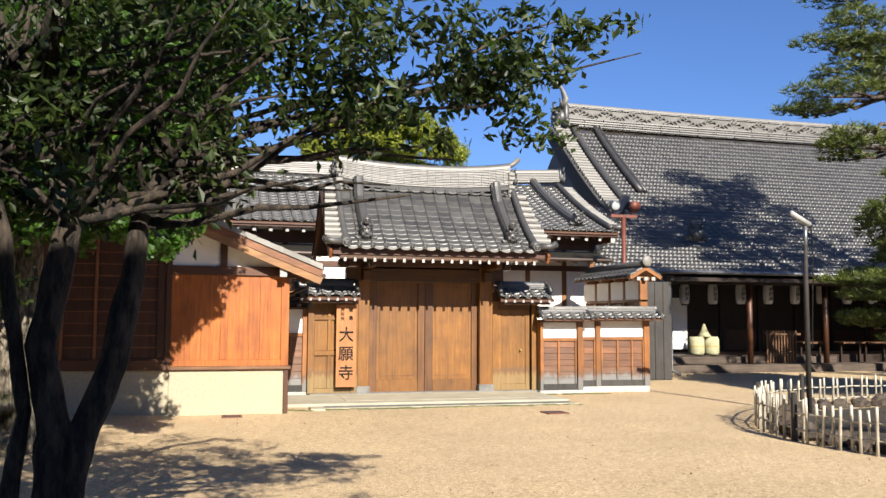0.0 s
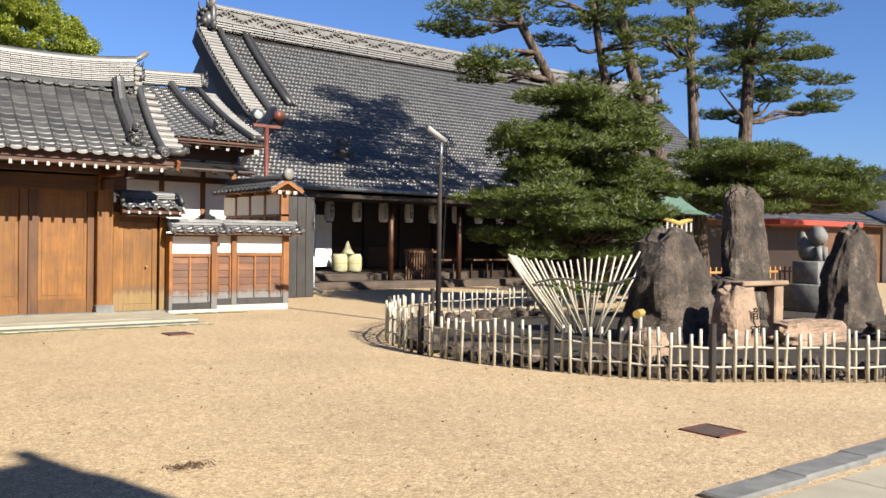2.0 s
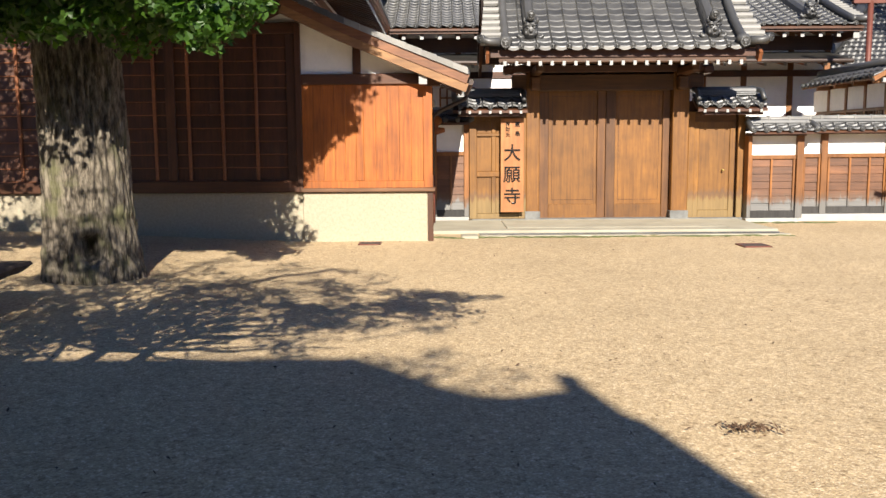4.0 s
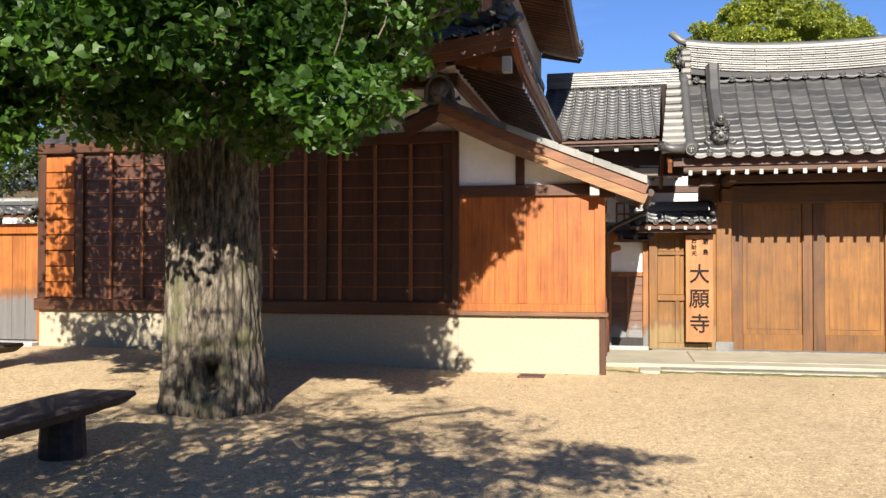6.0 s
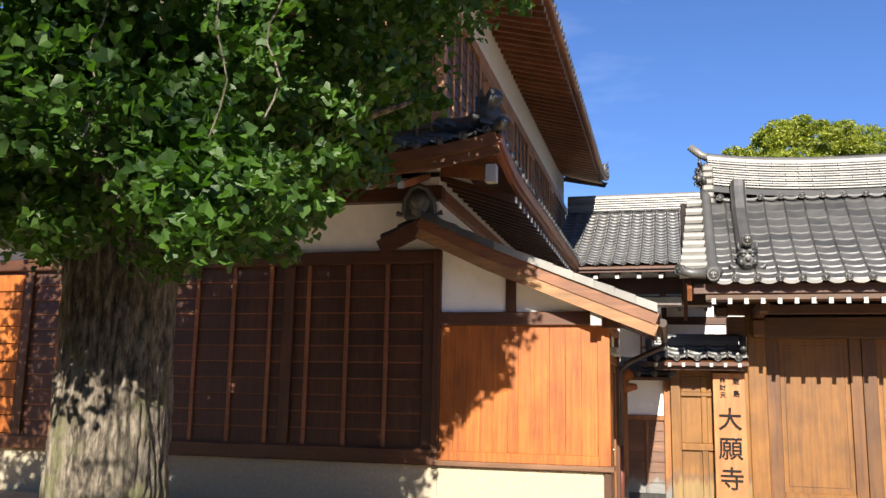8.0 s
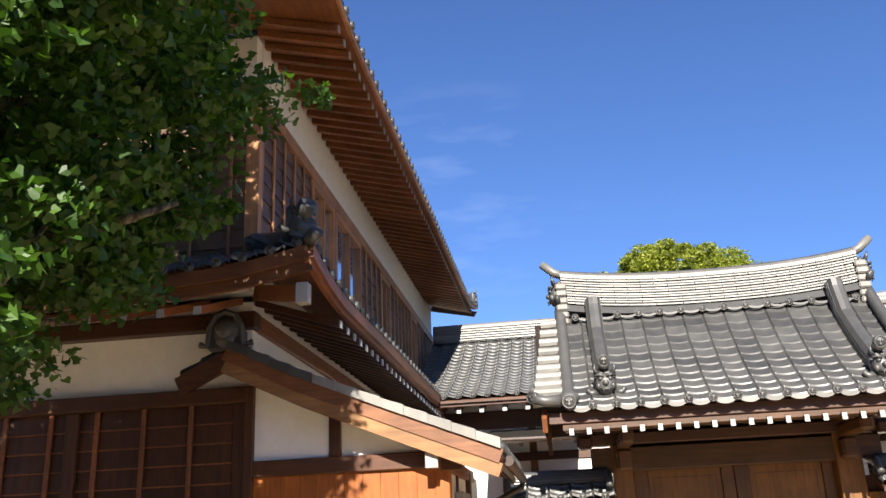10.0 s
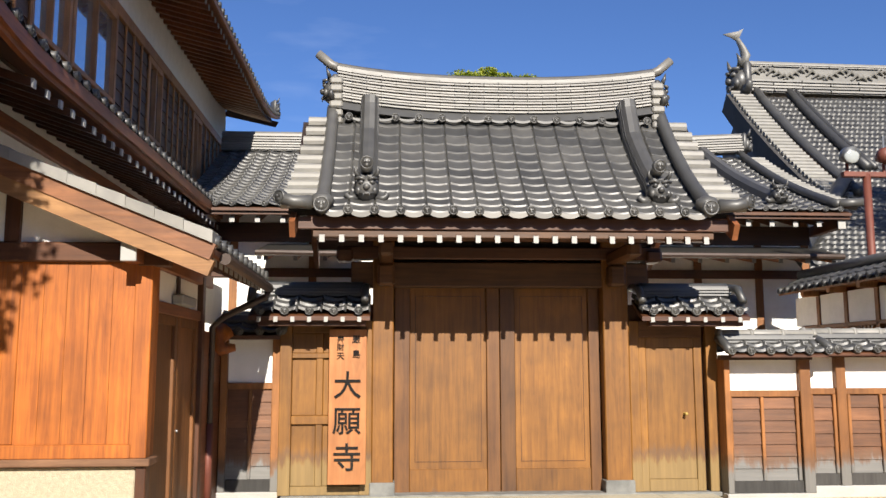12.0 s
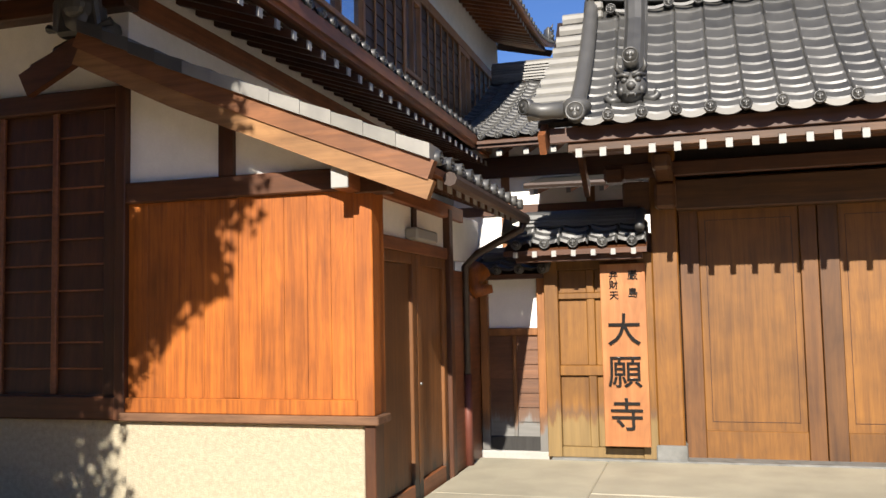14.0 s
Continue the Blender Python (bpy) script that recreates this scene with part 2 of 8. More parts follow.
WOOD_GREY = wood("silvered_timber", (0.0247, 0.0238, 0.0229), (0.0474, 0.0457, 0.044), "z", rough=0.75)
# Near-black, so that porch and eave shade is held in the timber colour.
WOOD_HALL_SHADE = wood("old_hall_timber_shade_dark", (0.0111, 0.00529, 0.00309), (0.0287, 0.0143, 0.00777), "z")
WOOD_BENCH = wood("bench_timber", (0.0407, 0.0294, 0.0226), (0.0901, 0.0698, 0.0542), "x", rough=0.8)
PLASTER = plain("white_lime_plaster", (0.79, 0.77, 0.73), 0.85, vary=0.05, bump=0.05)
PAINT_WHITE = plain("white_painted_timber_end", (0.302, 0.299, 0.286), 0.6, vary=0.04)
WASHED = plain("washed_aggregate_concrete", (0.352, 0.308, 0.222), 0.9, scale=26.0, vary=0.13, bump=0.6, fine=85.0)
CONCRETE = plain("pale_concrete", (0.362, 0.348, 0.323), 0.85, scale=2.5, vary=0.12, bump=0.2)
SLAB = plain("granite_paving", (0.328, 0.301, 0.227), 0.75, scale=2.0, vary=0.14, bump=0.2, fine=120.0)
GRANITE = plain("speckled_granite", (0.149, 0.149, 0.14), 0.7, vary=0.3, fine=160.0)


def rock_mat():
    """Dark weathered stone: cloudy blotches, fine pits, pale lichen patches."""
    m, nt, b = mat_base("weathered_garden_rock", 0.9)
    pos = world_pos(nt)
    cloud, pit, lichen = n_noise(nt, pos, 2.2, 8.0, 0.68), n_noise(nt, pos, 26.0, 6.0, 0.7), n_noise(nt, pos, 3.4, 7.0, 0.72)
    col = n_ramp(nt, cloud, [(0.34, (0.022, 0.017, 0.013)), (0.5, (0.06, 0.047, 0.036)), (0.66, (0.13, 0.1, 0.076))])
    col = n_mix(nt, n_ramp(nt, lichen, [(0.57, (0, 0, 0)), (0.66, (0.75, 0.75, 0.75))]), col, (0.2, 0.17, 0.135))
    col = n_mix(nt, 0.8, col, n_ramp(nt, pit, [(0.32, (0.45, 0.44, 0.43)), (0.6, (1.15, 1.15, 1.15))]), "MULTIPLY")
    nt.links.new(col, b.inputs["Base Color"])
    n_bump(nt, b, n_math(nt, "ADD", cloud, n_math(nt, "MULTIPLY", pit, 0.35)), 0.9, 0.09)
    return m


ROCK = rock_mat()
ROCK_PALE = plain("pale_brown_stone", (0.252, 0.175, 0.119), 0.85, scale=2.0, vary=0.3, bump=0.4, dist=0.03, fine=22.0)
TILE = tile_clay("smoked_roof_tile", (0.034, 0.034, 0.0338), (0.069, 0.0675, 0.0645), 0.42)
TILE_HALL = tile_clay("old_roof_tile", (0.023, 0.023, 0.0236), (0.047, 0.0465, 0.045), 0.45)
WOOD_EAVE = wood("eave_board_timber", (0.11, 0.042, 0.016), (0.2, 0.082, 0.032), "x", rough=0.5)
WOOD_STILE = wood("door_stile_timber", (0.0735, 0.0275, 0.00544), (0.134, 0.056, 0.0124), "z")
WOOD_DOOR = wood("annex_door_timber", (0.11, 0.042, 0.01), (0.2, 0.082, 0.021), "z", stain=(0.3, (0.03, 0.026, 0.02)))
TILE_PALE = tile_clay("pale_ridge_tile", (0.095, 0.09, 0.081), (0.185, 0.175, 0.158), 0.45)
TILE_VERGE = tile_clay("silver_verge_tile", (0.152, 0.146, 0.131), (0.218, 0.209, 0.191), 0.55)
METAL_DARK = plain("dark_copper_sheet", (0.0549, 0.0517, 0.0465), 0.45, 0.6, vary=0.2)
IRON_RED = plain("red_oxide_painted_steel", (0.122, 0.0355, 0.0226), 0.55, 0.1)
STEEL = plain("galvanised_steel", (0.181, 0.187, 0.194), 0.4, 0.7)
PIPE = plain("brown_downpipe", (0.0452, 0.0291, 0.0226), 0.4, 0.2)
BLACK = plain("black_lacquer_ink", (0.00912, 0.00836, 0.00836), 0.25, vary=0.1)
BAMBOO = plain("bleached_bamboo", (0.4, 0.37, 0.3), 0.5, scale=3.0, vary=0.2, bump=0.1)
BAMBOO_DARK = plain("dark_fence_timber", (0.0248, 0.0204, 0.0172), 0.8, vary=0.3)
ROPE = plain("black_fence_twine", (0.03, 0.027, 0.025), 0.9)
PAPER = plain("white_paper_lantern", (0.58, 0.56, 0.52), 0.8, vary=0.06)
STRAW = plain("pale_straw_wrap", (0.34, 0.33, 0.2), 0.8, vary=0.2)
GREEN_COPPER = plain("verdigris_copper", (0.0851, 0.149, 0.117), 0.55, 0.15, vary=0.2)
RED_ROOF = plain("red_awning_cloth", (0.319, 0.0456, 0.0266), 0.7)
GOLD = plain("straw_gold_trim", (0.355, 0.246, 0.0646), 0.6)
MOSS = plain("mossy_soil", (0.0969, 0.11, 0.0388), 0.95, scale=9.0, vary=0.4, bump=0.6, dist=0.02, fine=80.0)
LEAF_DRY = plain("dry_leaf", (0.0836, 0.0456, 0.0228), 0.8)
GRAVEL = gravel_mat()
BARK_GINKGO = bark_mat("ginkgo_bark", (0.075, 0.06, 0.042), (0.26, 0.22, 0.165), 13.0, (0.11, 0.11, 0.0439))
BARK_PINE = bark_mat("pine_bark", (0.0452, 0.031, 0.0233), (0.162, 0.12, 0.0901), 8.0)
BARK_SHRUB = bark_mat("shrub_bark", (0.018, 0.013, 0.009), (0.072, 0.054, 0.036), 12.0)
LEAF_GINKGO = leaf_mat("ginkgo_leaf", (0.024, 0.066, 0.0094), (0.082, 0.168, 0.022), 0.42)
LEAF_SHRUB = leaf_mat("shrub_leaf", (0.014, 0.027, 0.006), (0.05, 0.078, 0.014))
LEAF_CAMPHOR = leaf_mat("camphor_leaf", (0.1, 0.13, 0.014), (0.33, 0.35, 0.04))
NEEDLE = leaf_mat("pine_needle", (0.028, 0.048, 0.008), (0.125, 0.15, 0.024), 0.25)
FAR_HILL = plain("wooded_hill", (0.0388, 0.0646, 0.0646), 0.95, scale=0.05, vary=0.3, fine=0.6)
GLASS = mat_base("window_glass", 0.04)[0]
GLASS.node_tree.nodes["Principled BSDF"].inputs["Base Color"].default_value = (0.55, 0.62, 0.7, 1)
GLASS.node_tree.nodes["Principled BSDF"].inputs["Metallic"].default_value = 0.85
LENS = mat_base("lamp_lens", 0.1)[0]
LENS.node_tree.nodes["Principled BSDF"].inputs["Base Color"].default_value = (0.3, 0.32, 0.32, 1)


# ---------------------------------------------------------------- mesh tools
class Shape:
    """Collects vertices and faces for one mesh."""

    def __init__(self):
        self.v, self.f = [], []

    def add(self, verts, faces):
        o = len(self.v)
        self.v += [tuple(p) for p in verts]
        self.f += [tuple(o + i for i in f) for f in faces]
        return self

    def box(self, x0, y0, z0, x1, y1, z1, c=0.006):
        """A box with chamfered edges."""
        c = min(c, 0.3 * min(abs(x1 - x0), abs(y1 - y0), abs(z1 - z0)))
        lo, hi = (min(x0, x1), min(y0, y1), min(z0, z1)), (max(x0, x1), max(y0, y1), max(z0, z1))
        verts, idx = [], {}
        for sx in (0, 1):
            for sy in (0, 1):
                for sz in (0, 1):
                    s = (sx, sy, sz)
                    for ax in range(3):
                        p = [hi[k] if s[k] else lo[k] for k in range(3)]
                        for k in range(3):
                            if k != ax:
                                p[k] += -c if s[k] else c
                        idx[s, ax] = len(verts)
                        verts.append(p)
        faces = []
        for ax in range(3):
            a, b = [k for k in range(3) if k != ax]
            for s in (0, 1):
                q = []
                for va, vb in ((0, 0), (1, 0), (1, 1), (0, 1)):
                    t = [0, 0, 0]
                    t[ax], t[a], t[b] = s, va, vb
                    q.append(idx[tuple(t), ax])
                flip = (s == 0) ^ (ax == 1)
                faces.append(tuple(reversed(q)) if flip else tuple(q))
        for ax in range(3):
            a, b = [k for k in range(3) if k != ax]
            for va in (0, 1):
                for vb in (0, 1):
                    t0, t1 = [0, 0, 0], [0, 0, 0]
                    t0[a], t0[b], t1[a], t1[b], t1[ax] = va, vb, va, vb, 1
                    t0, t1 = tuple(t0), tuple(t1)
                    faces.append((idx[t0, a], idx[t1, a], idx[t1, b], idx[t0, b]))
        for s in ((x, y, z) for x in (0, 1) for y in (0, 1) for z in (0, 1)):
            faces.append((idx[s, 0], idx[s, 1], idx[s, 2]))
        return self.add(verts, faces)

    def tube(self, pts, radii, n=8, caps=True, squash=1.0):
        """A round bar along points."""
        pts = [Vector(p) for p in pts]
        if isinstance(radii, (int, float)):
            radii = [radii] * len(pts)
        verts, faces = [], []
        side = None
        for i, p in enumerate(pts):
            d = (pts[min(i + 1, len(pts) - 1)] - pts[max(i - 1, 0)])
            d = d.normalized() if d.length > 1e-9 else Vector((0, 0, 1))
            if side is None:
                side = d.cross(Vector((0, 0, 1)) if abs(d.z) < 0.9 else Vector((1, 0, 0))).normalized()
            side = (side - d * side.dot(d)).normalized()
            up = side.cross(d)
            for k in range(n):
                a = 2 * math.pi * k / n
                verts.append(p + (side * math.cos(a) + up * math.sin(a) * squash) * radii[i])
        for i in range(len(pts) - 1):
            for k in range(n):
                a, b = i * n + k, i * n + (k + 1) % n
                faces.append((a, b, b + n, a + n))
        if caps:
            faces.append(tuple(reversed(range(n))))
            faces.append(tuple(range((len(pts) - 1) * n, len(pts) * n)))
        return self.add(verts, faces)

    def sweep(self, pts, section, side=(0, 1, 0)):
        """A closed section of (across, up) carried along points; across is the given side."""
        side = Vector(side).normalized()
        pts = [Vector(p) for p in pts]
        n = len(section)
        verts, faces = [], []
        for i, p in enumerate(pts):
            d = (pts[min(i + 1, len(pts) - 1)] - pts[max(i - 1, 0)]).normalized()
            up = d.cross(side).normalized()
            if up.z < 0:
                up = -up
            for a, b in section:
                verts.append(p + side * a + up * b)
        for i in range(len(pts) - 1):
            for k in range(n):
                a, b = i * n + k, i * n + (k + 1) % n
                faces.append((a, b, b + n, a + n))
        faces.append(tuple(reversed(range(n))))
        faces.append(tuple(range((len(pts) - 1) * n, len(pts) * n)))
        return self.add(verts, faces)

    def blob(self, c, r, n=8, m=6, rough=0.0, seed=0.0):
        """An uneven ellipsoid."""
        c = Vector(c)
        r = Vector(r) if not isinstance(r, (int, float)) else Vector((r, r, r))
        verts = [c + Vector((0, 0, -r.z))]
        for j in range(1, m):
            th = math.pi * j / m
            for i in range(n):
                a = 2 * math.pi * i / n
                d = Vector((math.sin(th) * math.cos(a), math.sin(th) * math.sin(a), -math.cos(th)))
                k = 1 + rough * noise.noise(d * 1.7 + Vector((seed, seed * 2, 0)))
                verts.append(c + Vector((d.x * r.x, d.y * r.y, d.z * r.z)) * k)
        verts.append(c + Vector((0, 0, r.z)))
        faces = [(0, 1 + (i + 1) % n, 1 + i) for i in range(n)]
        for j in range(m - 2):
            for i in range(n):
                a, b = 1 + j * n + i, 1 + j * n + (i + 1) % n
                faces.append((a, b, b + n, a + n))
        top, o = len(verts) - 1, 1 + (m - 2) * n
        faces += [(o + i, o + (i + 1) % n, top) for i in range(n)]
        return self.add(verts, faces)

    def mesh(self, name, material, smooth=False):
        me = bpy.data.meshes.new(name)
        me.from_pydata(self.v, [], self.f)
        bm = bmesh.new()
        bm.from_mesh(me)
        bmesh.ops.recalc_face_normals(bm, faces=bm.faces)
        bm.to_mesh(me)
        bm.free()
        if smooth:
            me.polygons.foreach_set("use_smooth", [True] * len(me.polygons))
        me.materials.append(material)
        return me


def part(name, shape, material, parent=None, label="", smooth=False):
    """One mesh object, under a thing or a part."""
    ob = new(name, shape if isinstance(shape, bpy.types.Mesh) else shape.mesh(name, material, smooth))
    if parent is not None:
        ob.parent = parent
    if label:
        ob["label"] = label
    return ob


def thing(name, label, category, group="", kind="", at=(0, 0, 0)):
    ob = new(name)
    ob.empty_display_size = 0.1
    ob.location = at
    return tagged(ob, label, category, group, kind)


def box_part(name, dims, material, parent=None, label="", c=0.006):
    return part(name, Shape().box(*dims, c), material, parent, label)


def text_mesh(name, body, size, depth, material):
    """Writing as a mesh, in the built-in font, lying in the xz plane and facing -y."""
    cu = bpy.data.curves.new(name, "FONT")
    cu.body, cu.size, cu.extrude, cu.bevel_depth = body, size, depth, depth * 0.5
    cu.align_x, cu.align_y, cu.resolution_u = "CENTER", "CENTER", 3
    tmp = bpy.data.objects.new(name, cu)
    scene.collection.objects.link(tmp)
    bpy.context.view_layer.update()
    me = bpy.data.meshes.new_from_object(tmp.evaluated_get(bpy.context.evaluated_depsgraph_get()))
    bpy.data.objects.remove(tmp)
    me.transform(Matrix.Rotation(radians(90), 4, "X"))
    me.materials.clear()
    me.materials.append(material)
    return me


# ---------------------------------------------------------------- roof tools
def resample(prof, step):
    """Points at even steps along a profile of (inward, height), from the eave up."""
    out, rest, last = [prof[0]], step, prof[0]
    for q in prof[1:]:
        while True:
            d = math.dist(last, q)
            if d < rest:
                rest -= d
                last = q
                break
            k = rest / d
            last = (last[0] + (q[0] - last[0]) * k, last[1] + (q[1] - last[1]) * k)
            out.append(last)
            rest = step
    return out


def curve_profile(run, z0, z1, sag=0.12, n=14):
    """A concave slope from the eave (0, z0) up to (run, z1)."""
    return [(run * i / n, z0 + (z1 - z0) * ((1 - sag) * i / n + sag * (i / n) ** 2.2)) for i in range(n + 1)]


TILE_V = (0.0, 0.035, 0.1, 0.25, 0.45, 0.65, 0.83, 0.93, 1.0)


def wave(v, amp):
    """A shallow pan between rolls, with a narrow joint at each side."""
    if v <= 0.0 or v >= 1.0:
        return -0.35 * amp
    if v < 0.5:
        return amp * (1 - v / 0.5) ** 1.5
    return amp * 0.8 * ((v - 0.5) / 0.5) ** 1.7


def tile_verts(p, q, width, amp, k=8, step=0.012, thick=0.012):
    """One pan tile from its lower edge p to its upper edge q, as (across, inward, height)."""
    dx, dz = q[0] - p[0], q[1] - p[1]
    ln = math.hypot(dx, dz)
    nx, nz = -dz / ln, dx / ln
    q = (q[0] + dx / ln * 0.03, q[1] + dz / ln * 0.03)
    rows = []
    p2 = (p[0] + dx / ln * step, p[1] + dz / ln * step)
    for base, off in ((p, step - thick), (p2, step), (p2, step), (q, -0.004)):
        rows.append([(width * w, base[0] + nx * (off + wave(w, amp)), base[1] + nz * (off + wave(w, amp))) for w in (TILE_V if k == 8 else [i / k for i in range(k + 1)])])
    verts = rows[0] + rows[1] + rows[2] + rows[3]
    n = k + 1
    faces = [(i, i + 1, n + i + 1, n + i) for i in range(k)] + [(2 * n + i, 2 * n + i + 1, 3 * n + i + 1, 3 * n + i) for i in range(k)]
    return verts, faces


def tiled_slope(name, parent, prof, u0, u1, place, width=0.27, row=0.24, amp=0.045, material=None, single=False, span=None, k=8, label="", step=0.024):
    """Pan tiles over one slope. place(u, inward, height) gives the world point; span(inward) narrows the run of a row.
    single: every tile an object of its own, with one shared mesh a row; otherwise one joined mesh."""
    material = material or TILE
    pts = resample(prof, row)
    cols = max(1, round((u1 - u0) / width))
    width = (u1 - u0) / cols
    big_v, big_f = [], []
    for i in range(len(pts) - 1):
        verts, faces = tile_verts(pts[i], pts[i + 1], width, amp, k, step, step)
        a, b = (u0, u1) if span is None else span(pts[i][0])
        js = [j for j in range(cols) if u0 + j * width >= a - width * 0.5 and u0 + (j + 1) * width <= b + width * 0.5]
        if single:
            sh = Shape().add([place(*v) for v in verts], faces)
            me = sh.mesh("roof_tile", material, True)
            for j in js:
                ob = part("roof_tile", me, material, parent)
                ob.location = Vector(place(u0 + j * width, 0, 0)) - Vector(place(0, 0, 0))
        else:
            for j in js:
                o = len(big_v)
                big_v += [place(v[0] + u0 + j * width, v[1], v[2]) for v in verts]
                big_f += [tuple(o + t for t in f) for f in faces]
    if not single:
        me = bpy.data.meshes.new(name)
        me.from_pydata(big_v, [], big_f)
        me.polygons.foreach_set("use_smooth", [True] * len(me.polygons))
        me.materials.append(material)
        ob = new(name, me)
        ob.parent = parent
        tagged(ob, label, kind="stuff")
        return ob


def deck(name, parent, prof, u0, u1, place, material, drop=0.05, thick=0.05):
    """The boarding under the tiles."""
    sh = Shape()
    n = len(prof)
    verts = []
    for d in (drop, drop + thick):
        for u in (u0, u1):
            verts += [place(u, h, z - d) for h, z in prof]
    faces = []
    for i in range(n - 1):
        faces += [(i, i + 1, n + i + 1, n + i), (2 * n + i, 3 * n + i, 3 * n + i + 1, 2 * n + i + 1),
                  (i, 2 * n + i, 2 * n + i + 1, i + 1), (n + i, n + i + 1, 3 * n + i + 1, 3 * n + i)]
    faces += [(0, n, 3 * n, 2 * n), (n - 1, 3 * n - 1, 4 * n - 1, 2 * n - 1)]
    sh.add(verts, faces)
    return part(name, sh, material, parent)


def disc_mesh(r=0.056, depth=0.05):
    """A round eave-tile end with a raised rim and three drops, facing -y."""
    sh = Shape()
    sh.tube([(0, 0, 0), (0, depth, 0)], r * 0.9, 14)
    n = 14
    ring = []
    for rr, yy in ((r, depth), (r, -0.004), (r * 0.8, -0.006), (r * 0.78, 0.0)):
        ring.append([(rr * math.cos(2 * math.pi * i / n), yy, rr * math.sin(2 * math.pi * i / n)) for i in range(n)])
    verts = [p for q in ring for p in q]
    sh.add(verts, [(a * n + i, a * n + (i + 1) % n, (a + 1) * n + (i + 1) % n, (a + 1) * n + i) for a in range(3) for i in range(n)])
    for i in range(3):
        a = 2 * math.pi * i / 3 + 0.5
        sh.blob((r * 0.36 * math.cos(a), -0.002, r * 0.36 * math.sin(a)), (r * 0.26, 0.007, r * 0.26), 6, 4)
    return sh


DISC = disc_mesh(0.05).mesh("eave_disc", TILE, True)
DISC_BIG = disc_mesh(0.085, 0.08).mesh("verge_disc", TILE, True)


def eave_discs(parent, u0, u1, place, width=0.27, turn=0.0, drop=0.0, mesh=None, every=1):
    cols = max(1, round((u1 - u0) / width))
    width = (u1 - u0) / cols
    for j in range(0, cols + 1, every):
        ob = part("eave_disc", mesh or DISC, TILE_PALE, parent)
        ob.matrix_basis = Matrix.Translation(Vector(place(u0 + j * width, 0, 0)) + Vector((0, 0, drop))) @ Matrix.Rotation(turn, 4, "Z")


def lip_mesh(width, drop=0.05, material=None):
    """The down-turned front of one eave tile: a crescent under the pan."""
    n = 8
    v, f = [], []
    for y in (0.0, 0.02):
        for i in range(n + 1):
            u = i / n
            sag = 0.035 * (2 * u - 1) ** 2
            v += [(width * u, y, sag), (width * u, y, sag - drop * (1 - 0.55 * abs(2 * u - 1) ** 3))]
    m = 2 * (n + 1)
    for i in range(n):
        a = 2 * i
        f += [(a, a + 1, a + 3, a + 2), (m + a, m + a + 2, m + a + 3, m + a + 1), (a, a + 2, m + a + 2, m + a), (a + 1, m + a + 1, m + a + 3, a + 3)]
    return Shape().add(v, f).mesh("eave_lip", material or TILE_PALE)


def eave_lips(parent, u0, u1, place, width=0.27, drop=0.05, material=None):
    cols = max(1, round((u1 - u0) / width))
    width = (u1 - u0) / cols
    me = lip_mesh(width, drop, material)
    for j in range(cols):
        part("eave_lip", me, TILE_PALE, parent).location = place(u0 + j * width, 0, 0)


def ridge_bar(name, parent, pts, layers, half, height, side, material, lift=None, label=""):
    """A ridge of thin stacked tiles with a round cap."""
    rd = new(name)
    rd.parent = parent
    if label:
        rd["label"] = label
    t = height / (layers + 1)
    for i in range(layers):
        w = half * (1.0 - 0.03 * i) + (0.014 if i % 2 else 0.0)
        z = i * t
        sh = Shape().sweep([Vector(p) + Vector((0, 0, z)) for p in pts], [(-w * 0.84, 0), (w * 0.84, 0), (w * 0.84, t * 0.4), (w, t * 0.4), (w - 0.006, t * 0.97), (-w + 0.006, t * 0.97), (-w, t * 0.4), (-w * 0.84, t * 0.4)], side)
        if len(pts) > 8:
            sec = [(-w * 0.84, 0), (w * 0.84, 0), (w * 0.84, t * 0.4), (w, t * 0.4), (w - 0.006, t * 0.97), (-w + 0.006, t * 0.97), (-w, t * 0.4), (-w * 0.84, t * 0.4)]
            cuts = sorted({0, len(pts) - 1} | set(range(1 + i % 2, len(pts) - 1, 2)))
            for a, b in zip(cuts, cuts[1:]):
                run = [Vector(p) + Vector((0, 0, z)) for p in pts[a:b + 1]]
                run[0], run[-1] = run[0].lerp(run[1], 0.02), run[-1].lerp(run[-2], 0.02)
                part("ridge_tile", Shape().sweep(run, sec, side), material, rd)
        else:
            part("ridge_course", sh, material, rd)
    r = half * 0.62
    cap = [(r * math.cos(a), r * 0.9 * math.sin(a)) for a in [math.pi * k / 8 for k in range(9)]]
    part("ridge_roll", Shape().sweep([Vector(p) + Vector((0, 0, layers * t)) for p in pts], cap, side), material, rd)
    return rd


